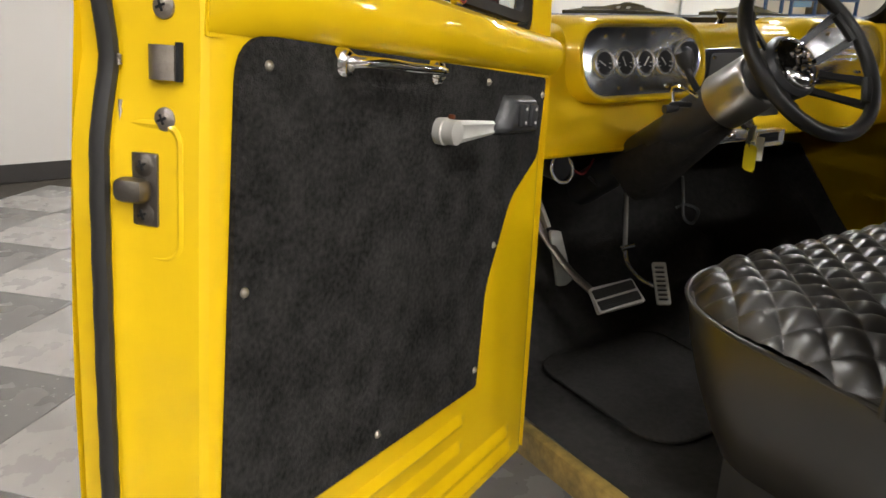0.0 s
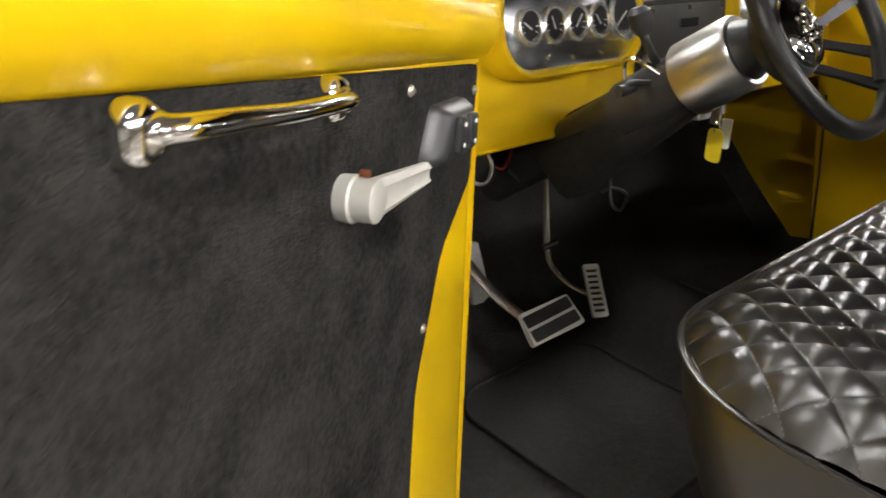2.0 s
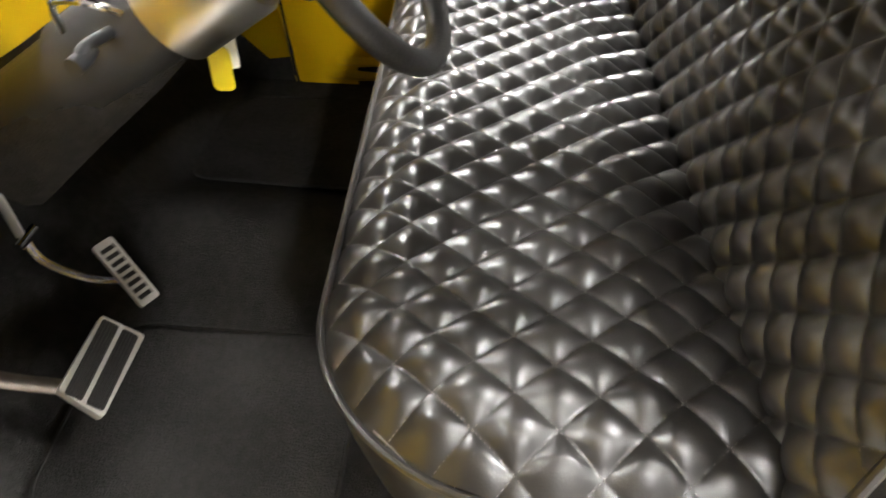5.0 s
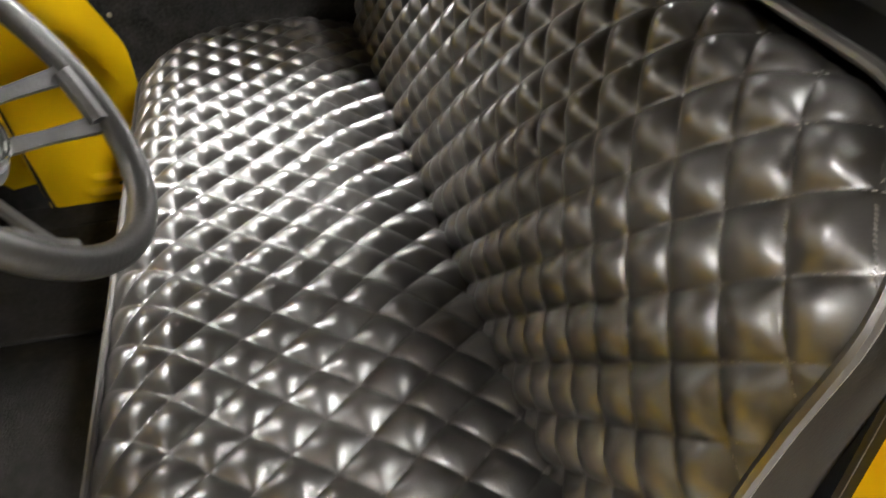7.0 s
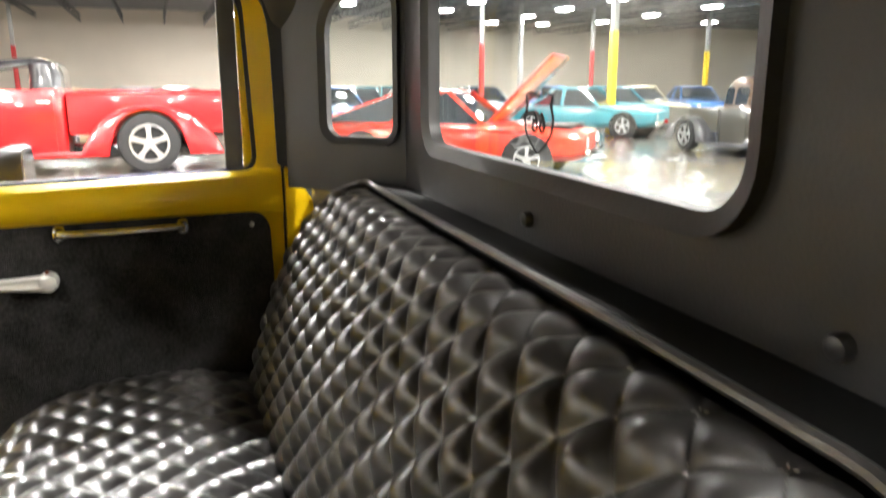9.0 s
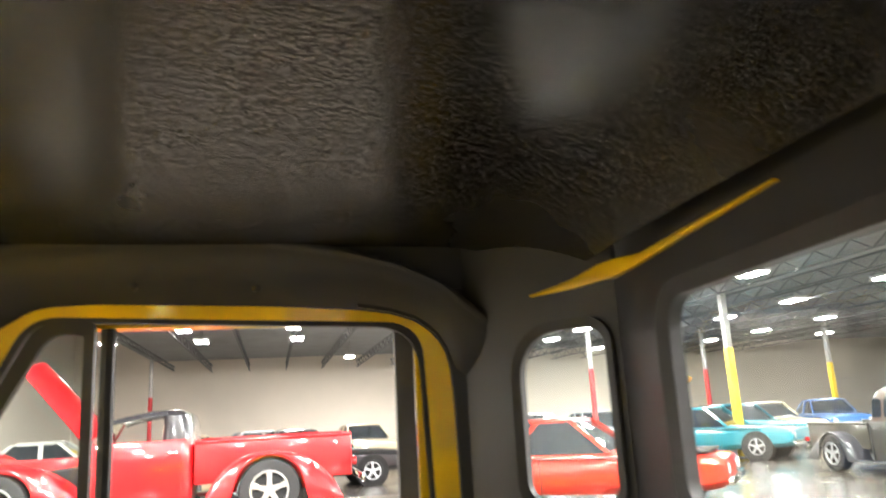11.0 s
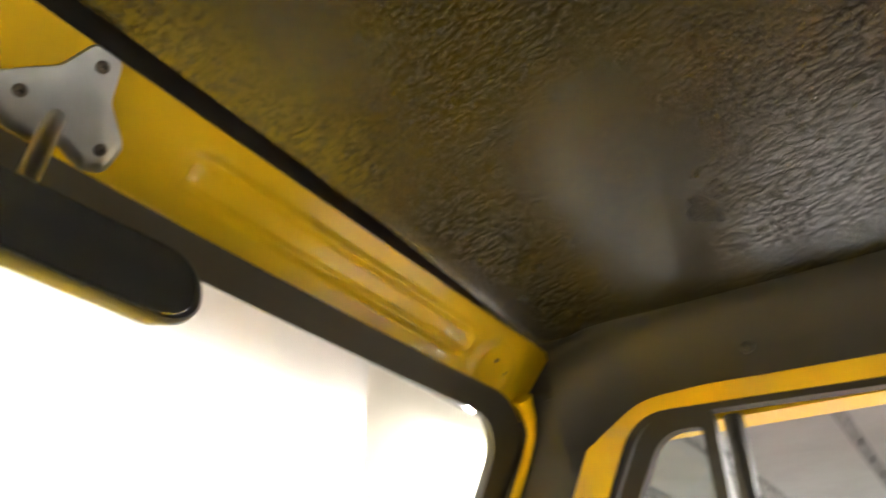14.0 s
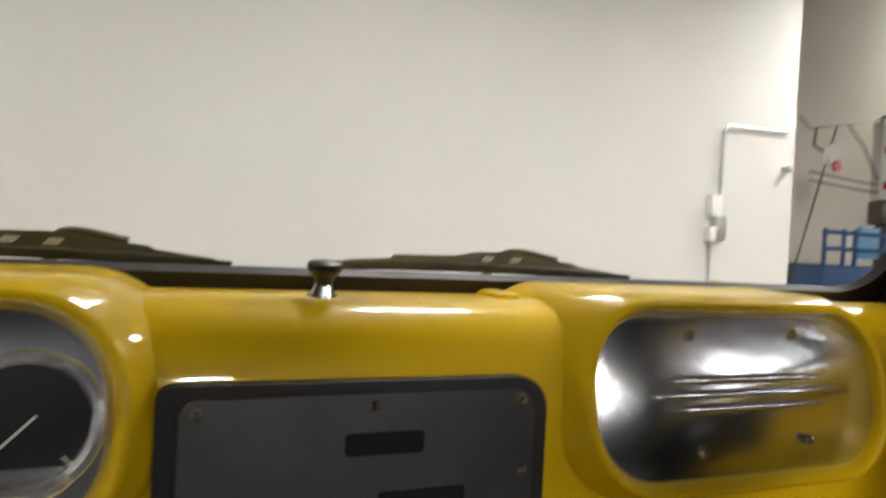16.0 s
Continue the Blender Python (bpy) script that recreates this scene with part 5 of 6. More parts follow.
for r0, r1 in ((-0.026, -0.003), (0.003, 0.026)):
    bm = BM()
    prism(bm, rrect(-0.060, 0.060, r0, r1, 0.003, 4), bpad, 0.003, 0.006)
    padp = part("pedal_pad", bm, RUBBER, brake, "ribbed black rubber pad")
    for i in range(5):
        bm = BM()
        z = r0 + 0.0045 * i + 0.0025
        prism(bm, rrect(-0.058, 0.058, z - 0.0012, z + 0.0012, 0.0005, 3), bpad, 0.006, 0.008)
        part("pad_rib", bm, RUBBER, padp)
bm = BM()
tube(bm, curve_pts([cen - un * 0.008 + uy * 0.01 - ux * 0.04, (-0.515, 1.10, 0.70), (-0.545, 1.18, 0.80), (-0.54, 1.22, 0.93)], 8), 0.013, 8, flat=0.5)
part("pedal_arm", bm, STEEL_DARK, brake, "dark steel pedal arm")

gas = thing("accelerator_pedal", "slotted aluminium accelerator pedal on bent rod", "pedal")
gt, gb = Vector((-0.236, 1.078, 0.668)), Vector((-0.276, 1.008, 0.588))
gu = (gt - gb).normalized()
gx_ = Vector((0.86, -0.5, 0.0))
gx_ = (gx_ - gu * gx_.dot(gu)).normalized()
gn = gx_.cross(gu)
if gn.y > 0:
    gn = -gn
q2 = Matrix((gx_, gu, gn)).transposed().to_4x4()
q2.translation = (gt + gb) / 2 + gx_ * 0.006
bm = BM()
bezel(bm, rrect(-0.0175, 0.0175, -0.058, 0.058, 0.005, 5), rrect(-0.0125, 0.0125, -0.050, 0.050, 0.003, 5), lambda a, b, d: q2 @ Vector((a, b, d)), -0.004, 0.004)
part("pedal_frame", bm, ALU_DULL, gas, "polished aluminium pedal frame")
for i in range(9):
    bm = BM()
    box(bm, (0, -0.050 + 0.0125 * i, 0.0), (0.027, 0.0055, 0.006), 0.001, q2)
    part("pedal_bar", bm, ALU_DULL, gas)
bm = BM()
prism(bm, rrect(-0.013, 0.013, -0.051, 0.051, 0.002, 4), lambda a, b, d: q2 @ Vector((a, b, d)), -0.006, -0.003)
part("pedal_back", bm, RUBBER, gas)
bm = BM()
tube(bm, curve_pts([q2 @ Vector((-0.004, -0.012, -0.006)), (-0.262, 1.10, 0.622), (-0.255, 1.16, 0.645), (-0.243, 1.185, 0.678)], 7), 0.006, 8)
part("pedal_rod", bm, RING, gas, "bent chrome rod")
bm = BM()
cyl(bm, (-0.262, 1.185, 0.678), (-0.222, 1.178, 0.684), 0.009, seg=14)
part("pedal_pivot", bm, CHROME, gas, "chrome pivot")
bm = BM()
tube(bm, [(-0.243, 1.187, 0.68), (-0.235, 1.20, 0.74), (-0.225, 1.22, 0.82)], 0.009, 8, flat=0.4)
part("pedal_link", bm, ALU_DULL, gas, "dull metal link")

park = thing("parking_brake_pedal", "bare metal parking brake pedal beside the kick panel", "pedal")
bm = BM()
fp = [(-0.548, 0.785), (-0.514, 0.778), (-0.436, 0.628), (-0.452, 0.615), (-0.480, 0.618)]
prism(bm, rpoly(fp, 0.006, 4), lambda a, b, d: Vector((a, 1.15 + d + (0.7 - b) * 0.25, b)), -0.004, 0.004)
part("pedal_plate", bm, ALU_DULL, park, "scratched metal pedal plate")
bm = BM()
tube(bm, [(-0.53, 1.16, 0.78), (-0.545, 1.20, 0.86), (-0.55, 1.24, 0.95)], 0.011, 8)
part("pedal_arm", bm, STEEL_DARK, park)

# ring duct, wires and cable loop under the dash
duct = thing("defroster_duct", "round duct end with chrome ring under the dash", "duct")
part("duct_ring", tube(BM(), [Vector((-0.545 + 0.030 * math.cos(a), 1.10 + 0.01 * math.sin(a), 0.938 + 0.030 * math.sin(a))) for a in [2 * math.pi * i / 24 for i in range(24)]], 0.004, 8, True), RING, duct, "chrome ring")
part("duct_body", cyl(BM(), (-0.545, 1.105, 0.938), (-0.545, 1.22, 0.945), 0.030, 0.032, seg=24), PLASTIC, duct, "black duct hose")
for name, pts, r, mat, lab in (
        ("cable_loop", [(-0.075, 1.17, 0.86), (-0.072, 1.16, 0.80), (-0.085, 1.14, 0.755), (-0.06, 1.13, 0.738), (-0.03, 1.14, 0.765), (-0.055, 1.16, 0.782), (-0.085, 1.17, 0.775)], 0.004, PLASTIC, "black cable loop hanging under the dash"),
        ("wire", [(-0.50, 1.14, 0.935), (-0.47, 1.12, 0.915), (-0.44, 1.13, 0.925), (-0.41, 1.15, 0.94)], 0.003, material("red_wire", (0.25, 0.02, 0.02), rough=0.5), "red wire under the dash"),
        ("wire", [(-0.32, 1.10, 0.96), (-0.315, 1.10, 0.90), (-0.295, 1.11, 0.875), (-0.275, 1.12, 0.87)], 0.003, STEEL_DARK, "bent grey wire under the dash"),
        ("wire", [(-0.43, 1.14, 0.90), (-0.40, 1.13, 0.875), (-0.36, 1.13, 0.875), (-0.33, 1.14, 0.89)], 0.004, PLASTIC, "black wire loop under the dash")):
    ob = tagged(part(name, tube(BM(), curve_pts(pts, 6), r, 8), mat), lab, "wire")
    ob.parent = None

# floor mats with bound edges
for cx, x0, x1, y0, y1 in ((0, -0.585, -0.22, 0.685, 1.12), (1, 0.18, 0.60, 0.685, 1.12)):
    fm = thing("floor_mat", "black carpet floor mat with bound edge", "floor mat", "floor mats")
    lp = rrect(x0, x1, y0, y1, 0.085, 8)
    bm = BM()
    prism(bm, lp, lambda a, b, d: Vector((a, b, 0.449 + d + 0.13 * math.exp(-((a / 0.17) ** 2)) * min(1, max(0, (b - 0.35) / 0.6)))), 0.0, 0.007)
    part("mat_carpet", bm, MAT_RUBBER, fm, "black mat pile")
    bm = BM()
    tube(bm, [Vector((a, b, 0.455 + 0.13 * math.exp(-((a / 0.17) ** 2)) * min(1, max(0, (b - 0.35) / 0.6)))) for a, b in lp], 0.004, 6, True)
    part("mat_binding", bm, MAT_RUBBER, fm, "black edge binding")
bm = BM()
screw(bm, (-0.755, 0.944, 0.665), (-0.7, -0.7, 0), 0.011)
tagged(part("panel_clip", bm, BRUSHED), "bright round trim clip", "clip")

# ---- rear-view mirror ----
mir = thing("rearview_mirror", "long rear-view mirror on cast metal bracket at header", "mirror")
bm = BM()
lp = rpoly([(-0.0388, 1.7156), (-0.0322, 1.6978), (-0.0135, 1.6931), (0.0044, 1.6921), (0.0241, 1.6996), (0.0475, 1.6921), (0.0634, 1.6978), (0.0653, 1.7156), (0.0391, 1.7343), (0.0297, 1.7606), (0.0053, 1.7606), (-0.006, 1.7381), (-0.0228, 1.7268)], [0.006, 0.008, 0.012, 0.012, 0.014, 0.010, 0.006, 0.007, 0.016, 0.008, 0.008, 0.014, 0.010], 5)


def cast(a, b, d):
    return Vector((a, 0.988 - d - (b - 1.714) * 0.77, b))


bm = BM()
rings(bm, [[cast(0.0128 + (a - 0.0128) * g, 1.7155 + (b - 1.7155) * g, d) for a, b in lp] for d, g in ((-0.006, 1.0), (0.006, 1.0), (0.011, 0.93), (0.013, 0.80))])
part("mirror_bracket", bm, material("cast_metal", (0.46, 0.47, 0.48), rough=0.40, metal=0.85, var=0.1, scale=40), mir, "cast grey metal bracket")
for a, b in ((-0.019, 1.711), (0.0175, 1.748), (0.0494, 1.705)):
    bm = BM()
    p = cast(a, b, 0.0115)
    screw(bm, p, (0, -0.79, -0.61), 0.0042)
    bsc = part("bracket_screw", bm, STEEL_DARK, mir)
    part("screw_slot_shade", cross_slot_bars(p + Vector((0, -0.79, -0.61)) * 0.0057, (0, -0.79, -0.61), 0.0045), SHADE_BLACK, bsc)
bm = BM()
tube(bm, curve_pts([(0.0109, 0.9817, 1.709), (0.0053, 0.9657, 1.6931), (-0.006, 0.9376, 1.6649), (-0.0144, 0.916, 1.6293), (-0.02, 0.9047, 1.5918)], 4), 0.0065, 12)
part("mirror_arm", bm, BRUSHED, mir, "thin metal arm")
mq = Matrix.Translation((-0.0341, 0.9019, 1.5711)) @ pose(0, 0, 0, -14, 0, -8) @ pose(0, 0, 0, 0, 4, 0)
bm = BM()
ml = rrect(-0.130, 0.130, -0.028, 0.028, 0.0255, 8)
rings(bm, [[mq @ Vector((a * g, d, b * g)) for a, b in ml] for g, d in ((0.80, 0.012), (0.94, 0.009), (1.0, 0.001), (1.0, -0.004), (0.985, -0.006))])
part("mirror_shell", bm, PLASTIC, mir, "black mirror shell")
bm = BM()
rings(bm, [[mq @ Vector((a * g, d, b * g)) for a, b in ml] for g, d in ((0.96, -0.0055), (0.95, -0.0075))])
part("mirror_glass", bm, MIRROR, mir, "long mirror glass")

# ---- door mirror outside the passenger window ----
wing = thing("door_mirror", "dark grey door mirror outside the passenger window", "mirror")
bm = BM()
rings(bm, [[Vector((0.955 + a * g, y, 1.205 + b * g)) for a, b in rrect(-0.085, 0.085, -0.095, 0.095, 0.035, 5)] for y, g in ((0.632, 0.97), (0.640, 1.0), (0.665, 0.99), (0.700, 0.90), (0.725, 0.68), (0.735, 0.35))])
part("mirror_housing", bm, material("grey_mirror_shell", (0.02, 0.02, 0.021), rough=0.5, var=0.1, scale=20), wing, "dark grey housing")
bm = BM()
prism(bm, rrect(-0.074, 0.074, -0.084, 0.084, 0.028, 5), lambda a, b, d: Vector((0.955 + a, 0.632 - d, 1.205 + b)), -0.002, 0.002)
part("mirror_pane", bm, MIRROR, wing, "mirror glass")
bm = BM()
tube(bm, curve_pts([(0.950, 0.68, 1.125), (0.935, 0.69, 1.085), (0.875, 0.70, 1.065), (0.815, 0.70, 1.055)], 6), 0.011, 10)
part("mirror_arm", bm, CHROME, wing, "chrome arm")

# ---- wipers and cowl outside the glass ----
WIPER = material("weathered_wiper_metal", (0.085, 0.080, 0.055), rough=0.5, metal=0.3, var=0.25, scale=40, bump=0.1, bump_scale=120)
for px in (-0.268, 0.190):
    def on_glass(a, b, d):
        return Vector((px + a, 1.266 - 0.36 * a * a - d, 1.2725 + b - 0.012 * a - 0.10 * a * a))
    wp = thing("windshield_wiper", "weathered olive grey wiper resting at the base of windshield", "wiper", "wipers")
    bm = BM()
    tube(bm, curve_pts([(px + 0.02, 1.325, 1.256), (px + 0.03, 1.300, 1.288), (px + 0.045, 1.280, 1.297), (px + 0.09, 1.272, 1.290)], 6), 0.007, 8, flat=0.6)
    part("wiper_arm", bm, WIPER, wp, "dull metal wiper arm")
    bm = BM()
    top = [(-0.165, 0.0085), (-0.115, 0.0125), (-0.112, 0.0160), (-0.040, 0.0172), (-0.015, 0.0225), (0.022, 0.0240), (0.040, 0.0235), (0.080, 0.0190), (0.108, 0.0165), (0.112, 0.0140), (0.165, 0.0090)]
    loops = [[on_glass(a, b, -0.006), on_glass(a, b, 0.002), on_glass(a, 0.0092, 0.004), on_glass(a, 0.0092, -0.006)] for a, b in top for b in [max(b, 0.0098)]]
    rings(bm, loops)
    part("wiper_bridge", bm, WIPER, wp, "pressed metal wiper bridge")
    bm = BM()
    rings(bm, [[on_glass(a, 0.0, -0.003), on_glass(a, 0.0, 0.003), on_glass(a, 0.0055, 0.0045), on_glass(a, 0.0088, 0.0045), on_glass(a, 0.0088, -0.0045)] for a in [-0.18 + 0.03 * k for k in range(13)]])
    part("wiper_blade", bm, WIPER, wp, "olive grey wiper blade")
    for a in (-0.004, 0.030):
        bm = BM()
        prism(bm, [(a - 0.008, 0.0125), (a + 0.004, 0.0125), (a + 0.009, 0.0185), (a - 0.003, 0.0185)], on_glass, 0.0026, 0.0048)
        part("bridge_clip", bm, ALU_DULL, wp, "bright metal clip")
bm = BM()
grid_surface(bm, lambda u, v: Vector((-0.80 + 1.6 * u, 1.285 + 1.275 * v, 1.222 - 0.05 * v - 0.10 * (2 * u - 1) ** 2)), 20, 14)
part("cowl_hood", bm, YELLOW, truck, "yellow hood and cowl outside the windshield")
bm = BM()
grid_surface(bm, lambda u, v: Vector((-0.80 + 1.6 * u, 2.56, GROUND + 0.3 + v * 0.86)), 4, 4)
part("hood_front", bm, YELLOW, truck)
for side in (1, -1):
    bm = BM()
    slab(min(side * 0.80, side * 0.86), max(side * 0.80, side * 0.86), 1.5, 2.56, 0.35, 1.12, bm)
    part("hood_side", bm, YELLOW, truck)


# ---- checkered floor tiles ----
TS = 0.6096
HD = TS / math.sqrt(2)


def tile_mesh(name, mat):
    bm = BM()
    g = HD - 0.0012
    loops = [[Vector((g * math.cos(a) * k, g * math.sin(a) * k, z)) for a in [math.pi / 2 * i for i in range(4)]] for k, z in ((1, -0.004), (1, 0.0), (0.997, 0.0012))]
    rings(bm, loops)
    me = bpy.data.meshes.new(name)
    bmesh.ops.recalc_face_normals(bm, faces=bm.faces)
    bm.to_mesh(me)
    bm.free()
    me.materials.append(mat)
    return me


def flecked(name, base, fleck, amount):
    m = material(name, base, rough=0.28, var=0.10, scale=7, rough_var=0.07)
    nt = m.node_tree
    b = nt.nodes["Principled BSDF"]
    old = b.inputs["Base Color"].links[0].from_socket
    tc = nt.nodes.new("ShaderNodeTexCoord")
    vo = nt.nodes.new("ShaderNodeTexVoronoi")
    vo.inputs["Scale"].default_value = 22
    oi = nt.nodes.new("ShaderNodeObjectInfo")
    ad = nt.nodes.new("ShaderNodeVectorMath")
    ad.operation = "ADD"
    nt.links.new(tc.outputs["Object"], ad.inputs[0])
    nt.links.new(oi.outputs["Random"], ad.inputs[1])
    nt.links.new(ad.outputs[0], vo.inputs["Vector"])
    lt = nt.nodes.new("ShaderNodeMath")
    lt.operation = "LESS_THAN"
    lt.inputs[1].default_value = amount
    nt.links.new(vo.outputs["Distance"], lt.inputs[0])
    mx = nt.nodes.new("ShaderNodeMix")
    mx.data_type = "RGBA"
    mx.inputs["B"].default_value = (*fleck, 1)
    nt.links.new(lt.outputs[0], mx.inputs["Factor"])
    nt.links.new(old, mx.inputs["A"])
    nt.links.new(mx.outputs["Result"], b.inputs["Base Color"])
    return m


light_me = tile_mesh("light_tile", flecked("light_vinyl_tile", (0.37, 0.355, 0.34), (0.27, 0.26, 0.25), 0.10))
dark_me = tile_mesh("dark_tile", flecked("dark_vinyl_tile", (0.165, 0.158, 0.15), (0.48, 0.46, 0.44), 0.11))
tiles = tagged(new("checker_floor"), "grey checkered vinyl tile floor laid diagonally", "floor", "", "structure")
tiles.matrix_world = Matrix.Translation((0, 0, GROUND))
V0 = (-1.504, 4.257)
for i in range(-12, 6):
    for j in range(-12, 5):
        x, y = V0[0] + HD * i, V0[1] + HD * j
        if (i + j) % 2 == 0 or not (-5.6 < x < 0.4 and -0.6 < y < WALL_Y - 0.45):
            continue
        ob = new("tile", dark_me if j % 2 == 0 else light_me)
        ob.parent = tiles
        ob.matrix_basis = Matrix.Translation((x, y, random.uniform(-0.0004, 0.0004)))

# ---- hall roof: joists, lamps, columns ----
for k, jy in enumerate([WALL_Y - 0.8 - 1.9 * i for i in range(18)]):
    js = tagged(new("roof_joist"), "grey open-web steel roof joist", "joist", "roof joists", "structure")
    bm = BM()
    box(bm, (13, jy, CEIL - 0.02), (54, 0.07, 0.05))
    low = CEIL - (0.20 if k == 0 else 0.34)
    box(bm, (13, jy, low), (54, 0.06, 0.04))
    n = 0
    x = -13.5
    while x < 39.5:
        z0, z1 = (CEIL - 0.03, low) if n % 2 else (low, CEIL - 0.03)
        u = Vector((0.55, 0, z1 - z0))
        box(bm, (0, 0, 0), (u.length, 0.025, 0.025), 0, Matrix.Translation((x + 0.275, jy, (z0 + z1) / 2)) @ pose(0, 0, 0, 0, -math.degrees(math.atan2(u.z, u.x)), 0))
        x += 0.55
        n += 1
    part("joist_web", bm, TRUSS, js, smooth=False)


def make_fixture():
    fx = thing("ceiling_light", "white high-bay ceiling light, switched on", "ceiling light", "ceiling lights")
    bm = BM()
    box(bm, (0, 0, 0.05), (0.80, 0.50, 0.07), 0.02)
    part("housing", bm, material("white_enamel", (0.7, 0.7, 0.7), rough=0.4), fx, "white metal housing")
    for y in (-0.11, 0.11):
        bm = BM()
        box(bm, (0, y, 0.0), (0.72, 0.17, 0.03), 0.01)
        part("diffuser", bm, LIGHT_GLOW, fx, "glowing diffuser")
    for x in (-0.3, 0.3):
        bm = BM()
        cyl(bm, (x, 0, 0.08), (x, 0, 0.705), 0.006, seg=6)
        part("hanger", bm, TRUSS, fx)
    return fx


fx0 = make_fixture()
# Every lamp gets a fixture, the unseen added ones too.
spots = [(x, y) for x, y, _ in LAMPS]
spots += [(19.4, 3.75), (25.2, 2.75), (25.1, -0.4), (25.4, 5.7), (24.2, -6.2), (27.1, -6.6), (30.5, -6.5), (24.7, -10.8), (28.1, -10.9), (31.6, -10.9), (9.8, -11.9), (26.0, -15.2), (29.4, -15.3), (33.0, -15.2),
          (19.3, -20.0), (23.1, -20.05), (27.0, -20.1), (30.8, -20.05), (19.0, -25.0), (24.0, -25.2), (29.0, -25.0), (19.0, -33.0), (29.0, -33.0), (13.5, -25.0), (8.5, -18.0), (13.5, -33.0)]
# Unseen fixtures that carry the lamp grid on behind the truck.
for gx in (-9.0, -4.0, 1.0):
    for gy in (-16.0, -23.0, -32.0):
        spots.append((gx, gy))
fx0.matrix_world = pose(spots[0][0], spots[0][1], lamp_height(spots[0][1]))
for x, y in spots[1:]:
    copy_thing(fx0, pose(x, y, lamp_height(y)))

COL_RED, COL_YEL = material("red_column_paint", (0.50, 0.03, 0.03), rough=0.5), material("yellow_column_paint", (0.75, 0.52, 0.02), rough=0.5)
COL_GREY = material("grey_column_paint", (0.42, 0.42, 0.41), rough=0.55)


def make_column(x, y, mat, lab, r=0.11):
    c = tagged(new("column"), lab, "column", "hall columns", "structure")
    c.matrix_world = Matrix.Translation((x, y, GROUND))
    bm = BM()
    box(bm, (0, 0, 1.5), (2 * r, 2 * r, 3.0), 0.02)
    part("column_sleeve", bm, mat, c)
    bm = BM()
    box(bm, (0, 0, 3.95), (1.7 * r, 1.7 * r, 1.9), 0.01)
    part("column_shaft", bm, COL_GREY, c)
    bm = BM()
    box(bm, (0, 0, 0.01), (3.2 * r, 3.2 * r, 0.03), 0.005)
    part("base_plate", bm, COL_GREY, c)


make_column(25.6, -11.4, COL_RED, "steel column with red sleeve", 0.085)
make_column(17.95, -12.2, COL_YEL, "steel column with yellow sleeve", 0.10)
make_column(29.7, -18.9, COL_RED, "steel column with red sleeve", 0.085)
make_column(28.2, -24.3, COL_YEL, "steel column with yellow sleeve", 0.10)
make_column(29.6, -15.1, COL_GREY, "grey steel column", 0.10)
make_column(25.7, 5.80, COL_YEL, "steel column with yellow sleeve", 0.10)
make_column(33.9, 5.60, COL_RED, "steel column with red sleeve", 0.085)
make_column(33.0, -6.6, COL_GREY, "grey steel column", 0.10)


# ---- cars ----
TYRE = material("tyre_rubber", (0.02, 0.02, 0.02), rough=0.8, var=0.15, scale=20)
ALLOY = material("alloy_rim", (0.66, 0.67, 0.69), rough=0.38, metal=1.0, var=0.05)
CAR_GLASS = material("car_glass", (0.03, 0.035, 0.04), rough=0.06, spec=0.8, var=0.05)
CAR_DARK = material("dark_underbody", (0.012, 0.012, 0.012), rough=0.8)
LAMP_LENS = material("lamp_lens", (0.7, 0.7, 0.68), rough=0.1, spec=0.8)
LAMP_RED = material("tail_lamp_lens", (0.4, 0.01, 0.01), rough=0.15)


def paint(name, col):
    return bpy.data.materials.get(name) or material(name, col, rough=0.3, coat=1.0, var=0.04, scale=3)


def add_wheel(car, x, y, r, w, side):
    loops = []
    prof = [(0.62, 0.5), (0.80, 0.5), (0.95, 0.42), (1.0, 0.2), (1.0, -0.2), (0.95, -0.42), (0.80, -0.5), (0.62, -0.5)]
    n = 30
    bm = BM()
    for k in range(n + 1):
        a = 2 * math.pi * k / n
        loops.append([Vector((x + side * q * w, y + p * r * math.cos(a), r + p * r * math.sin(a))) for p, q in prof])
    rings(bm, loops, caps=False)
    wh = part("wheel", bm, TYRE, car, "black tyre")
    bm = BM()
    cyl(bm, (x - side * w * 0.4, y, r), (x + side * w * 0.30, y, r), r * 0.60, seg=24)
    part("wheel_well", bm, CAR_DARK, wh)
    bm = BM()
    tube(bm, [Vector((x + side * w * 0.45, y + 0.60 * r * math.cos(a), r + 0.60 * r * math.sin(a))) for a in [2 * math.pi * i / 28 for i in range(28)]], r * 0.05, 6, True)
    for k in range(5):
        a = 2 * math.pi * k / 5 + 0.3
        d, t = Vector((0, math.cos(a), math.sin(a))), Vector((0, -math.sin(a), math.cos(a)))
        c = Vector((x + side * w * 0.40, y, r))
        rings(bm, [[c + d * q * r + t * h * r + Vector((side * e, 0, 0)) for h, e in ((-g, 0), (g, 0), (g, 0.02), (-g, 0.02))] for q, g in ((0.08, 0.10), (0.35, 0.07), (0.60, 0.11))])
    cyl(bm, (x + side * w * 0.38, y, r), (x + side * w * 0.52, y, r), r * 0.13, seg=14)
    part("rim", bm, ALLOY, wh, "five-spoke alloy rim")


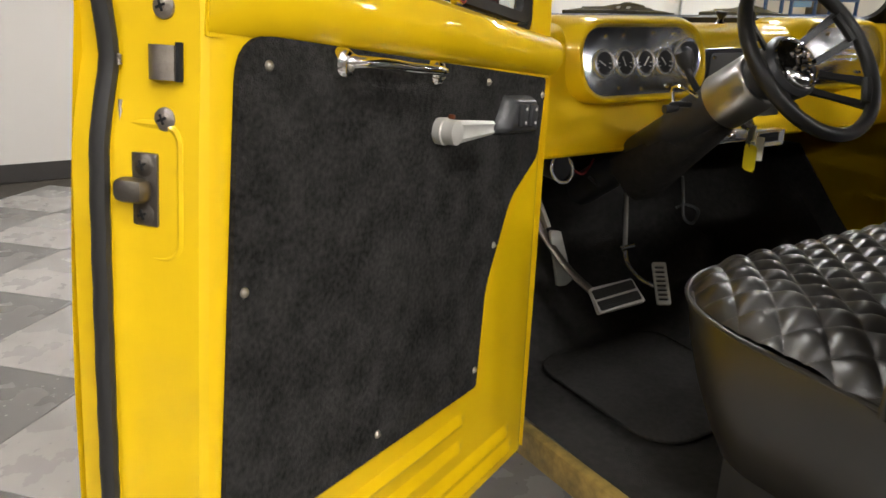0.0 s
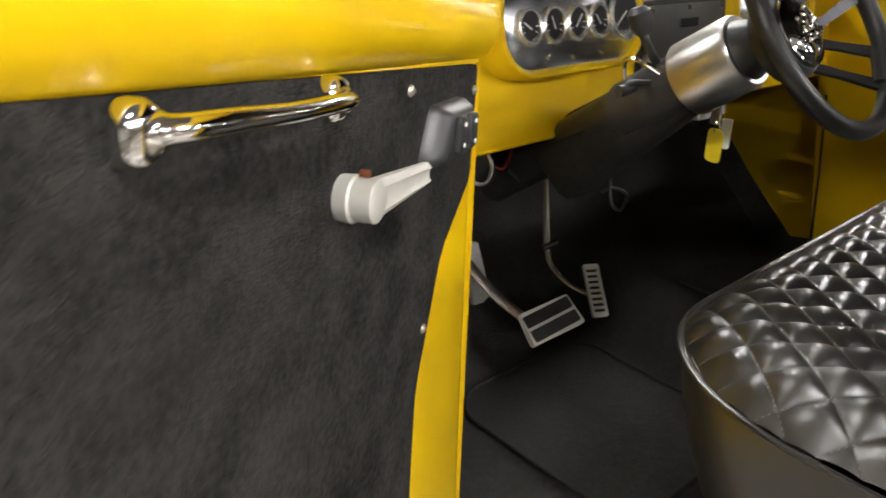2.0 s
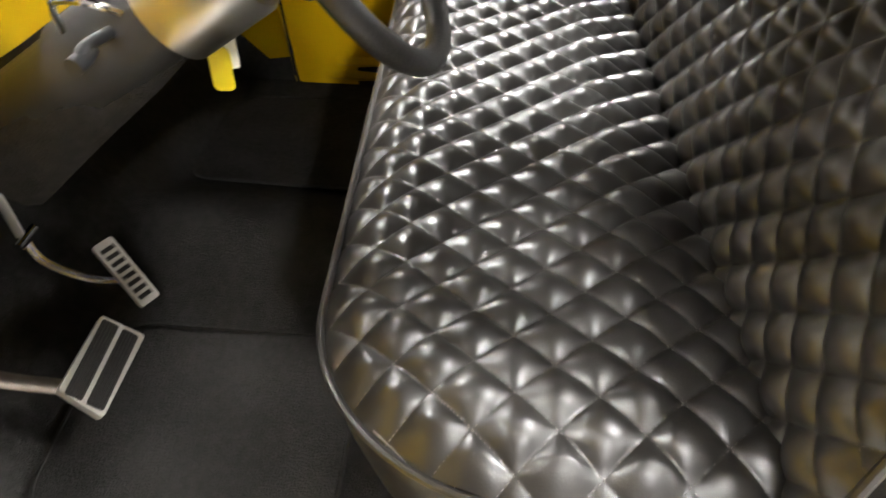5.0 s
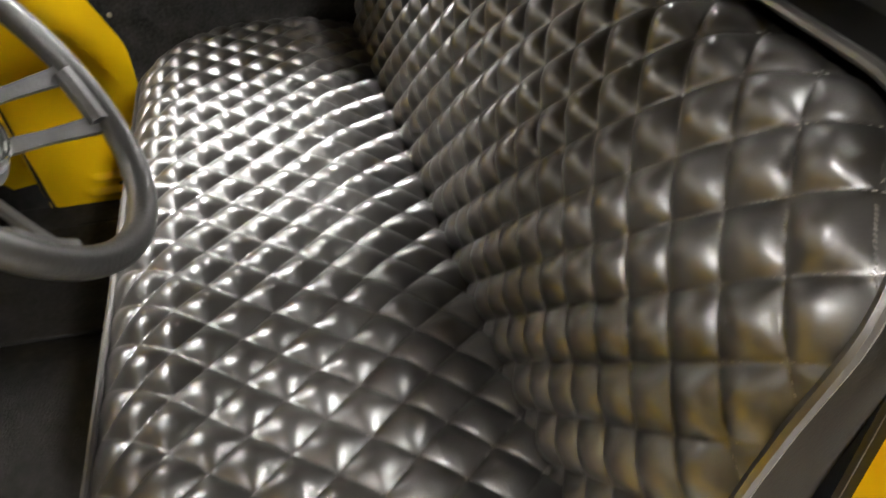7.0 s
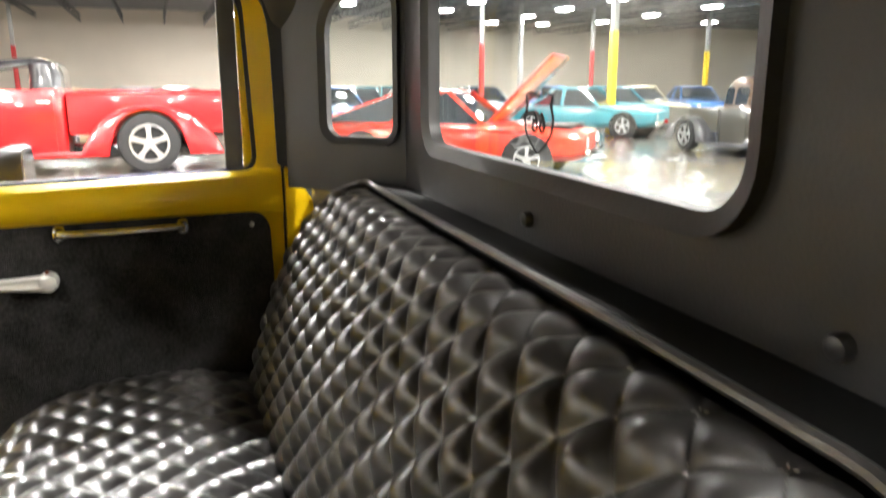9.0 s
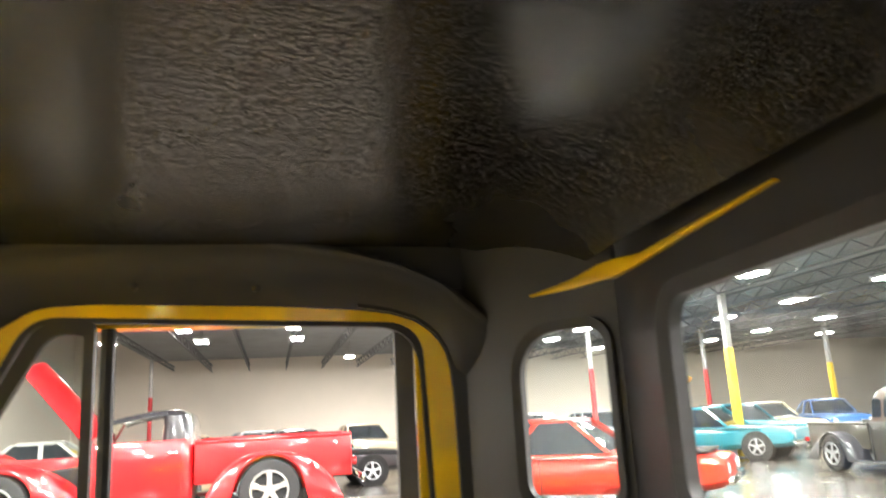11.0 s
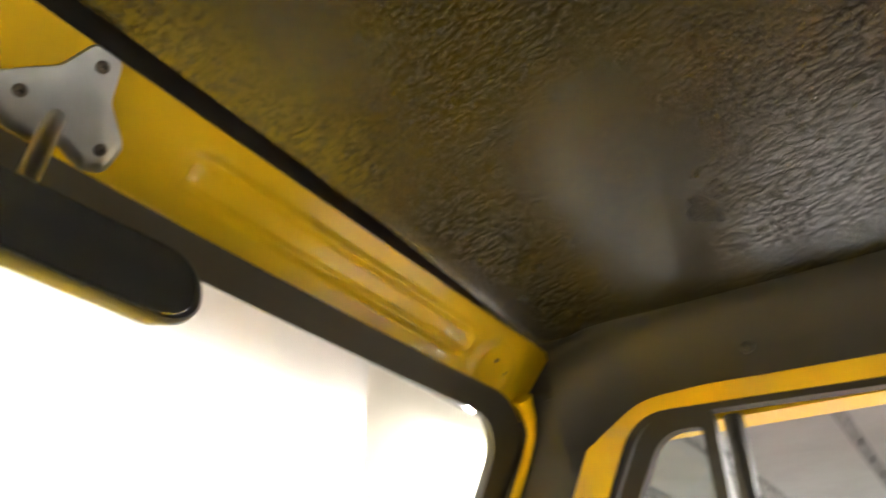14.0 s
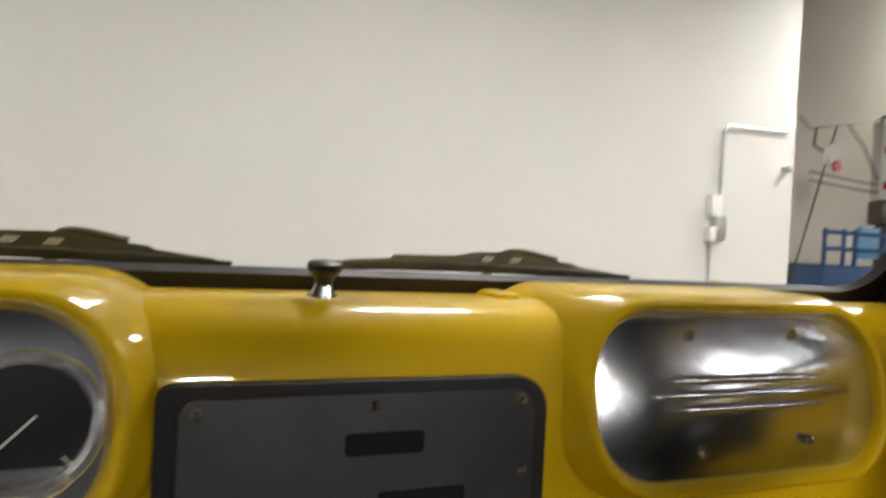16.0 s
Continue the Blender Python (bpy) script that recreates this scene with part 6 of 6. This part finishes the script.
def body_loft(bm, stations, n=20, power=5.0):
    """Stations: (y, z low, z high, half width). Rounded cross-sections along the car."""
    loops = []
    for y, z0, z1, w in stations:
        cz, hz = (z0 + z1) / 2, (z1 - z0) / 2
        lp = []
        for k in range(n):
            a = 2 * math.pi * (k + 0.5) / n
            c, s = math.cos(a), math.sin(a)
            g = (abs(c) ** power + abs(s) ** power) ** (-1 / power)
            lp.append(Vector((w * c * g, y, cz + hz * s * g)))
        loops.append(lp)
    rings(bm, loops)
    return bm


def smooth_stations(st, n=6):
    pts = [Vector(s) for s in st]
    out = []
    c = [pts[0] * 2 - pts[1]] + pts + [pts[-1] * 2 - pts[-2]]
    for i in range(1, len(c) - 2):
        for k in range(n):
            t = k / n
            p, q, r, s = c[i - 1], c[i], c[i + 1], c[i + 2]
            out.append(tuple(0.5 * (2 * q + (r - p) * t + (2 * p - 5 * q + 4 * r - s) * t * t + (3 * q - p - 3 * r + s) * t ** 3)))
    out.append(tuple(pts[-1]))
    return out


def greenhouse(car, y0, y1, yr0, yr1, zb, zr, wb, wr, mat, roof_mat=None):
    """Glass cabin from the belt to the roof with pillars and a roof skin."""
    def lp(a, b, w, z, g=0.0):
        return [Vector((x, y, z)) for x, y in rrect(-w - g, w + g, a - g, b + g, 0.12, 6)]
    bm = BM()
    rings(bm, [lp(y0, y1, wb, zb - 0.04), lp(yr0, yr1, wr, zr)])
    part("cabin_glass", bm, CAR_GLASS, car, "dark cabin windows")
    bm = BM()
    rings(bm, [lp(yr0, yr1, wr, zr - 0.05, 0.012), lp(yr0, yr1, wr, zr, 0.012), lp(yr0 + 0.06, yr1 - 0.06, wr - 0.06, zr + 0.035)])
    part("car_roof", bm, roof_mat or mat, car)
    for sx in (-1, 1):
        for ya, yb in ((y0, yr0), (y1, yr1), ((y0 + y1) / 2 - 0.1, (yr0 + yr1) / 2 - 0.1)):
            bm = BM()
            p0, p1 = Vector((sx * (wb + 0.005), ya, zb - 0.03)), Vector((sx * (wr + 0.008), yb, zr))
            rings(bm, [[p + Vector((0.012 * dx, 0.045 * dy, 0)) for dx, dy in ((-1, -1), (1, -1), (1, 1), (-1, 1))] for p in (p0, p1)])
            part("pillar", bm, roof_mat or mat, car)


def make_sedan(label, mat, L=4.7, W=1.82, H=1.36, at=None, hood_open=False, fastback=False, roof_mat=None, group=""):
    car = thing("car", label, "car", group)
    h, b = W / 2, 0.90
    st = smooth_stations([(-L / 2, 0.42, 0.74, h * 0.80), (-L / 2 + 0.18, 0.30, 0.84, h * 0.94), (-L * 0.28, 0.24, b, h), (0, 0.22, b, h), (L * 0.20, 0.24, b - 0.02, h), (L / 2 - 0.35, 0.28, b - 0.09, h * 0.97), (L / 2 - 0.05, 0.36, b - 0.14, h * 0.90), (L / 2, 0.42, b - 0.22, h * 0.84)])
    part("body", body_loft(BM(), st), mat, car)
    ye = -L * 0.46 if fastback else -L * 0.30
    greenhouse(car, ye, L * 0.15, -L * 0.16, L * 0.02, b, H, h * 0.90, h * 0.70, mat, roof_mat)
    for y in (-L * 0.29, L * 0.31):
        for s in (-1, 1):
            # Dark disc on the body side, in place of the shaded wheel opening.
            bm = BM()
            cyl(bm, (s * (h - 0.25), y, 0.33), (s * (h + 0.006), y, 0.33), 0.40, seg=30)
            part("arch_shade_disc", bm, CAR_DARK, car)
            add_wheel(car, s * (h - 0.10), y, 0.335, 0.22, s)
    for s in (-1, 1):
        bm = BM()
        cyl(bm, (s * h * 0.68, L / 2 - 0.10, 0.60), (s * h * 0.68, L / 2 + 0.012, 0.60), [(0, 0.09), (0.8, 0.09), (1, 0.07)], seg=16)
        part("headlight", bm, LAMP_LENS, car)
        bm = BM()
        box(bm, (s * h * 0.62, -L / 2 - 0.002, 0.62), (0.34, 0.03, 0.09), 0.01)
        part("tail_lamp", bm, LAMP_RED, car)
    for y in (L / 2 + 0.03, -L / 2 - 0.03):
        bm = BM()
        box(bm, (0, y, 0.44), (W * 0.92, 0.09, 0.10), 0.03)
        part("bumper", bm, CHROME, car, "chrome bumper")
    bm = BM()
    box(bm, (0, -0.05, b - 0.10), (W + 0.012, L * 0.70, 0.02), 0.005)
    part("side_moulding", bm, CHROME, car)
    bm = BM()
    for s in (-1, 1):
        box(bm, (s * (h + 0.002), -0.35, 0.55), (0.008, 0.008, 0.55))
    part("door_gap", bm, CAR_DARK, car)
    if hood_open:
        q = Matrix.Translation((0, L * 0.17, b)) @ pose(0, 0, 0, 46, 0, 0)
        bm = BM()
        box(bm, (0, 0.72, 0.0), (W * 0.82, 1.44, 0.05), 0.02, q)
        part("open_hood", bm, mat, car, "raised hood")
        bm = BM()
        box(bm, (0, 0.72, -0.03), (W * 0.76, 1.34, 0.02), 0.005, q)
        part("hood_underside", bm, paint("orange_paint", (0.75, 0.20, 0.02)), car, "orange hood underside")
        bm = BM()
        box(bm, (0, L * 0.32, b - 0.07), (W * 0.74, 1.2, 0.03), 0.01)
        part("engine_bay", bm, CAR_DARK, car)
    if at is not None:
        car.matrix_world = at
    return car


def fender(car, s, yc, mat, y0, y1, top, peak):
    """A swept fender over a wheel at yc, from y0 to y1, with its crest at peak."""
    loops, n = [], 32
    for k in range(n + 1):
        y = y0 + (y1 - y0) * k / n
        half = (y1 - peak) if y > peak else (peak - y0)
        zt = 0.24 + (top - 0.24) * max(0.0, 1 - abs((y - peak) / half) ** 2.3) ** 0.75
        t = y - yc
        zl = 0.35 + math.sqrt(max(0.0, 0.405 ** 2 - t * t)) if abs(t) < 0.405 else 0.22
        zl = min(zl, zt - 0.015)
        loops.append([Vector((s * x, y, z)) for x, z in ((0.58, zt - 0.01), (0.70, zt), (0.80, zt - 0.015), (0.865, zt - 0.25 * (zt - zl)), (0.90, zt - 0.62 * (zt - zl)), (0.905, zl + 0.02), (0.895, zl))])
    rings(bm_f := BM(), loops, close=False)
    part("fender", bm_f, mat, car, "swept rounded fender")


def stack(bm, levels, k=7):
    """A body from level outlines: (z, y0, y1, half width, corner radius)."""
    rings(bm, [[Vector((x, y, z)) for x, y in rrect(-w, w, y0, y1, r, k)] for z, y0, y1, w, r in levels])
    return bm


def make_pickup(label, mat, at, soft_top=None, hood_open=False, fender_mat=None, trim=None, group=""):
    """A pre-war pickup: swept fenders, stepside bed, rounded cab or a folding soft top."""
    car = thing("pickup_truck", label, "truck", group)
    fm = fender_mat or mat
    # bed with an open box, rolled rails and a tailgate
    for s in (-1, 1):
        bm = BM()
        box(bm, (s * 0.655, -1.36, 0.70), (0.03, 1.84, 0.48), 0.01)
        part("bed_side", bm, mat, car)
        part("bed_rail", tube(BM(), [(s * 0.665, -2.28, 0.945), (s * 0.665, -0.44, 0.945)], 0.024, 10), mat, car)
    bm = BM()
    box(bm, (0, -1.36, 0.50), (1.30, 1.84, 0.05), 0.005)
    part("bed_floor", bm, CAR_DARK, car)
    bm = BM()
    box(bm, (0, -2.27, 0.70), (1.32, 0.03, 0.48), 0.01)
    part("tailgate", bm, mat, car)
    bm = BM()
    box(bm, (0, -0.45, 0.70), (1.32, 0.03, 0.48), 0.01)
    part("bed_front", bm, mat, car)
    # cab up to the belt
    part("cab", stack(BM(), [(0.20, -0.40, 0.80, 0.66, 0.06), (0.30, -0.42, 0.80, 0.70, 0.08), (0.70, -0.42, 0.78, 0.715, 0.10), (0.92, -0.42, 0.74, 0.70, 0.12), (0.985, -0.40, 0.70, 0.67, 0.12)]), mat, car)
    for s in (-1, 1):
        for y in (-0.30, 0.52):
            bm = BM()
            box(bm, (s * 0.708, y, 0.60), (0.02, 0.008, 0.66), 0.002)
            part("door_gap", bm, CAR_DARK, car)
        bm = BM()
        box(bm, (s * 0.728, -0.20, 0.84), (0.03, 0.13, 0.02), 0.008)
        part("door_handle", bm, CHROME, car)
    if soft_top:
        # black fabric top: rear quarters and a thin canopy on a chrome windshield frame
        part("soft_top", stack(BM(), [(0.96, -0.40, -0.06, 0.66, 0.10), (1.14, -0.40, -0.08, 0.64, 0.12), (1.27, -0.36, -0.06, 0.60, 0.12), (1.32, -0.28, -0.04, 0.50, 0.10), (1.335, -0.22, -0.06, 0.40, 0.08)]), soft_top, car, "black fabric soft top")
        bm = BM()
        loops = []
        for k in range(15):
            y = -0.12 + 0.66 * k / 14
            z = 1.325 - 0.10 * ((y + 0.12) / 0.66) ** 2
            loops.append([Vector((x, y, z + dz)) for x, dz in ((-0.60, -0.06), (-0.56, 0.0), (-0.3, 0.022), (0.3, 0.022), (0.56, 0.0), (0.60, -0.06), (0.55, -0.035), (0.3, -0.005), (-0.3, -0.005), (-0.55, -0.035))])
        rings(bm, loops)
        part("canopy", bm, soft_top, car, "black canopy")
        for s in (-1, 1):
            part("windshield_post", tube(BM(), [(s * 0.62, 0.70, 0.97), (s * 0.57, 0.54, 1.24)], 0.018, 8), CHROME, car)
        bm = BM()
        rings(bm, [[Vector((-0.61, 0.70, 0.98)), Vector((0.61, 0.70, 0.98)), Vector((0.57, 0.54, 1.23)), Vector((-0.57, 0.54, 1.23))], [Vector((-0.61, 0.706, 0.984)), Vector((0.61, 0.706, 0.984)), Vector((0.57, 0.546, 1.234)), Vector((-0.57, 0.546, 1.234))]])
        part("windshield", bm, GLASS, car)
        bm = BM()
        for x in (-0.3, 0.3):
            box(bm, (x, -0.12, 1.02), (0.46, 0.14, 0.34), 0.06)
        part("seat_backs", bm, paint("tan_leather", (0.42, 0.34, 0.24)), car, "tan seats")
    else:
        part("cab_upper", stack(BM(), [(0.98, -0.40, 0.66, 0.665, 0.14), (1.10, -0.39, 0.60, 0.65, 0.16), (1.30, -0.37, 0.50, 0.62, 0.18), (1.45, -0.35, 0.42, 0.59, 0.20), (1.56, -0.30, 0.36, 0.54, 0.22), (1.63, -0.20, 0.27, 0.44, 0.20), (1.66, -0.06, 0.14, 0.24, 0.10)]), trim or mat, car, "rounded cab roof")
        for s in (-1, 1):
            def side(a, b, d, s=s):
                return Vector((s * (0.668 - 0.16 * (b - 0.98) + d), a, b))
            for y0, y1 in ((-0.27, -0.02), (0.05, 0.42)):
                bm = BM()
                prism(bm, rrect(y0, y1, 1.06, 1.42, (0.05, 0.10, 0.06, 0.05), 6), side, -0.02, 0.006)
                part("side_window", bm, CAR_GLASS, car, "dark side window")
        for y0, sl, w in ((0.668, -0.47, 0.46), (-0.404, 0.12, 0.30)):
            bm = BM()
            sg = 1 if y0 > 0 else -1
            prism(bm, rrect(-w, w, 1.10, 1.40, 0.07, 6), lambda a, b, d: Vector((a, y0 + sl * (b - 0.98) + sg * d, b)), -0.03, 0.008)
            part("windshield" if y0 > 0 else "rear_window", bm, CAR_GLASS, car)
    # hood, grille and lamps
    nose = smooth_stations([(0.70, 0.45, 0.985, 0.62), (1.1, 0.42, 0.98, 0.54), (1.7, 0.42, 0.95, 0.43), (2.05, 0.44, 0.90, 0.36), (2.18, 0.50, 0.80, 0.27)], 5)
    if hood_open:
        part("engine_bay", body_loft(BM(), [(0.70, 0.40, 0.80, 0.60), (2.05, 0.42, 0.74, 0.36)], 16, 5), CAR_DARK, car)
        bm = BM()
        loops = []
        for y, z0, z1, w in nose[:-3]:
            loops.append([Vector((w * math.sin(q), (y - 0.75) * 0.86, 0.22 * math.cos(q))) for q in [radians(-85 + 170 * j / 10) for j in range(11)]] + [Vector((w * 0.96 * math.sin(q), (y - 0.75) * 0.86, 0.22 * math.cos(q) - 0.02)) for q in [radians(85 - 170 * j / 10) for j in range(11)]])
        rings(bm, loops)
        bm.transform(Matrix.Translation((0, 0.78, 0.98)) @ pose(0, 0, 0, 48, 0, 0))
        part("open_hood", bm, mat, car, "raised hood")
        for s in (-1, 1):
            bm = BM()
            box(bm, (s * 0.47, 1.35, 0.66), (0.03, 1.25, 0.34), 0.01, pose(0, 0, 0))
            part("hood_side", bm, mat, car)
    else:
        part("hood", body_loft(BM(), nose, 24, 3.2), trim or mat, car)
    bm = BM()
    loops = [[Vector((0.24 * g * math.cos(q), 2.14 + d - 0.10 * math.sin(q), 0.66 + 0.27 * g * math.sin(q))) for q in [2 * math.pi * j / 20 for j in range(20)]] for g, d in ((1.0, 0.0), (1.0, 0.05), (0.8, 0.075))]
    rings(bm, loops)
    part("grille", bm, CHROME, car, "chrome grille")
    for s in (-1, 1):
        fender(car, s, -1.30, fm, -2.15, -0.55, 0.80, -1.28)
        fender(car, s, 1.60, fm, 0.62, 2.25, 0.82, 1.66)
        for y in (-1.30, 1.60):
            add_wheel(car, s * 0.78, y, 0.36, 0.24, s)
        bm = BM()
        box(bm, (s * 0.79, 0.06, 0.24), (0.22, 1.30, 0.05), 0.02)
        part("running_board", bm, fm, car)
        bm = BM()
        cyl(bm, (s * 0.52, 1.82, 0.82), (s * 0.52, 2.12, 0.82), [(0, 0.03), (0.4, 0.09), (0.9, 0.105), (1, 0.09)], seg=18)
        lamp = part("headlight", bm, fm, car)
        part("lens", cyl(BM(), (s * 0.52, 2.115, 0.82), (s * 0.52, 2.13, 0.82), [(0, 0.085), (1, 0.07)], seg=18), LAMP_LENS, lamp)
        bm = BM()
        cyl(bm, (s * 0.72, -2.28, 0.62), (s * 0.72, -2.33, 0.62), 0.05, seg=14)
        part("tail_lamp", bm, LAMP_RED, car)
    for y in (2.34, -2.42):
        bm = BM()
        box(bm, (0, y, 0.42), (1.4, 0.04, 0.10), 0.02)
        part("bumper", bm, CHROME, car, "chrome bumper")
    car.matrix_world = at
    return car


RED, ORANGE_RED = paint("red_paint", (0.50, 0.005, 0.008)), paint("orange_red_paint", (0.60, 0.030, 0.012))
TEAL, OLIVE = paint("teal_paint", (0.03, 0.24, 0.30)), paint("olive_patina", (0.055, 0.048, 0.032))
WHITE_P, BLUE_P, SILVER_P, BLACK_P, CREAM_P = paint("white_car_paint", (0.7, 0.7, 0.66)), paint("blue_car_paint", (0.05, 0.16, 0.42)), paint("silver_car_paint", (0.35, 0.37, 0.38)), paint("black_car_paint", (0.02, 0.02, 0.022)), paint("cream_car_paint", (0.62, 0.52, 0.34))

PLATFORM_Z = 0.387
platform = thing("display_platform", "low display platform with red edge under the red pickup", "platform")
bm = BM()
slab(8.05, 10.7, -2.6, 5.6, PLATFORM_Z - 0.03, PLATFORM_Z, bm)
part("platform_deck", bm, CONCRETE, platform, "tan platform deck")
bm = BM()
slab(8.03, 10.72, -2.62, 5.62, PLATFORM_Z - 0.10, PLATFORM_Z - 0.031, bm)
part("platform_edge", bm, paint("dull_red_edge", (0.22, 0.03, 0.04)), platform, "dull red edge band")
bm = BM()
slab(8.06, 10.69, -2.59, 5.59, GROUND, PLATFORM_Z - 0.101, bm)
part("platform_base", bm, CAR_DARK, platform, "dark platform base")
make_pickup("bright red custom pickup with black soft top and open hood", RED, pose(9.45, 1.78, PLATFORM_Z), soft_top=BLACK_P, hood_open=True)
make_sedan("orange-red muscle car with raised hood", ORANGE_RED, at=pose(10.95, -4.40, GROUND, 0, 0, 140), hood_open=True, fastback=True)
make_pickup("olive and rust patina vintage pickup on chrome wheels", OLIVE, pose(11.44, -11.53, GROUND, 0, 0, 85.4), fender_mat=paint("faded_black_patina", (0.045, 0.042, 0.045)), trim=paint("rust_brown_patina", (0.10, 0.058, 0.034)))
make_sedan("teal blue convertible parked in the hall", TEAL, at=pose(18.3, -11.6, GROUND, 0, 0, 125))
rows = [
    (BLUE_P, "blue parked classic car", [(22.5, -4.8, 95), (29.0, -16.5, 80), (25.5, -21.5, 70)]),
    (WHITE_P, "white parked classic car", [(17.2, 5.6, 5), (24.0, -8.4, 100), (33.0, -11.0, 60)]),
    (SILVER_P, "silver parked classic car", [(20.5, 1.2, 10), (26.0, -11.6, 95), (30.0, -22.0, 80)]),
    (BLACK_P, "black parked classic car", [(18.6, -0.4, 185), (27.5, -18.0, 75), (31.0, -6.5, 90)]),
    (CREAM_P, "cream parked classic car", [(17.0, 2.6, 8), (23.5, -17.2, 85), (28.5, -3.0, 100)]),
    (TEAL, "green parked classic car", [(24.5, -6.2, 80), (22.0, -15.0, 95), (29.0, -9.0, 90)])]
for mat, lab, places in rows:
    x, y, r = places[0]
    base = make_sedan(lab, mat, H=1.42 if mat is WHITE_P else 1.38, at=pose(x, y, GROUND, 0, 0, r), group="parked cars")
    for x, y, r in places[1:]:
        copy_thing(base, pose(x, y, GROUND, 0, 0, r))

# ---- wall fittings and work bay ----
GALV = material("galvanised_conduit", (0.42, 0.43, 0.43), rough=0.4, metal=0.7, var=0.1)
conduit = thing("wall_conduit", "grey metal conduit with boxes on white wall", "conduit")
bm = BM()
tube(bm, [(5.17, 6.165, 0.30), (5.17, 6.165, 1.47)], 0.014, 8)
tube(bm, curve_pts([(5.265, 6.165, 1.80), (5.275, 6.165, 2.45), (5.30, 6.165, 2.57), (5.40, 6.165, 2.61), (6.15, 6.165, 2.63)], 6), 0.016, 8)
part("conduit_pipe", bm, GALV, conduit, "bent grey conduit")
for x, z, w, h, mat in ((5.19, 1.79, 0.13, 0.22, WHITE_MARK), (5.25, 1.57, 0.14, 0.24, GALV), (5.165, 1.51, 0.09, 0.15, WHITE_MARK), (6.15, 2.24, 0.06, 0.06, GALV)):
    bm = BM()
    box(bm, (x, WALL_Y - 0.045, z), (w, 0.09, h), 0.008)
    part("junction_box", bm, mat, conduit)

BLUE_STEEL = material("blue_machine_paint", (0.02, 0.07, 0.18), rough=0.45, var=0.15, scale=6)
lift = thing("scissor_lift", "dark blue platform lift standing in the work bay", "lift")
bm = BM()
box(bm, (11.25, 9.2, 0.66), (2.75, 1.1, 1.16), 0.05)
part("lift_base", bm, BLUE_STEEL, lift, "blue machine body")
for x in (9.92, 10.35, 10.62, 11.30, 11.75, 12.55):
    bm = BM()
    box(bm, (x, 8.7, 1.52), (0.06, 0.05, 0.60), 0.01)
    part("guard_post", bm, BLUE_STEEL, lift)
for z in (1.50, 1.76):
    bm = BM()
    box(bm, (11.24, 8.7, z), (2.70, 0.05, 0.07), 0.01)
    part("guard_rail", bm, BLUE_STEEL, lift)
bm = BM()
box(bm, (10.95, 8.72, 1.62), (0.50, 0.05, 0.52), 0.02)
part("control_panel", bm, paint("light_blue_panel", (0.16, 0.36, 0.60)), lift, "light blue control panel")
tower = thing("work_tower", "grey lift mast with labels and cables in the work bay", "tower")
bm = BM()
box(bm, (12.28, 9.3, 1.95), (0.34, 0.34, 4.0), 0.02)
part("mast_column", bm, STEEL_DARK, tower, "dark steel mast")
bm = BM()
box(bm, (11.93, 9.25, 3.12), (0.34, 0.20, 1.42), 0.02)
mast = part("mast_cover", bm, ALU_DULL, tower, "pale grey mast cover")
for z, h, mat in ((3.66, 0.22, WHITE_MARK), (3.30, 0.16, LAMP_RED), (2.98, 0.20, WHITE_MARK), (2.66, 0.14, LAMP_RED)):
    bm = BM()
    box(bm, (11.93, 9.143, z), (0.22, 0.012, h), 0.004)
    part("mast_label", bm, mat, mast)
bm = BM()
box(bm, (12.10, 9.25, 2.18), (0.62, 0.30, 0.42), 0.04)
part("mast_carriage", bm, STEEL_DARK, tower, "dark mast carriage")
bm = BM()
box(bm, (12.28, 9.3, 3.99), (0.12, 0.20, 0.14), 0.02)
part("mast_cap", bm, GALV, tower)
for pts in ([(9.79, 9.2, 3.63), (10.05, 9.2, 3.47), (10.25, 9.2, 3.50), (11.75, 9.2, 3.78)], [(10.67, 9.2, 3.56), (10.1, 9.1, 2.2), (9.53, 9.0, 0.82)], [(10.95, 9.2, 3.62), (11.35, 9.2, 3.30), (11.75, 9.2, 2.75)], [(10.1, 9.2, 2.62), (11.0, 9.2, 2.56), (11.8, 9.2, 2.52)], [(10.1, 9.2, 2.76), (11.0, 9.2, 2.70), (11.8, 9.2, 2.66)]):
    part("cable", tube(BM(), pts, 0.016, 6), PLASTIC, tower, "dark cable")
sign = thing("round_light", "round white and red lamp on the bay stand", "lamp")
part("lamp_body", cyl(BM(), (10.14, 8.9, 2.98), (10.14, 8.75, 2.98), [(0, 0.12), (0.5, 0.20), (1, 0.17)], seg=20), WHITE_MARK, sign, "white round body")
part("lamp_rim", cyl(BM(), (10.14, 8.76, 2.82), (10.14, 8.72, 2.82), 0.09, seg=16), LAMP_RED, sign, "red lens")
part("lamp_bracket", tube(BM(), [(10.14, 8.9, 3.0), (10.16, 9.2, 3.2), (10.20, 9.2, 3.5)], 0.02, 8), STEEL_DARK, sign)
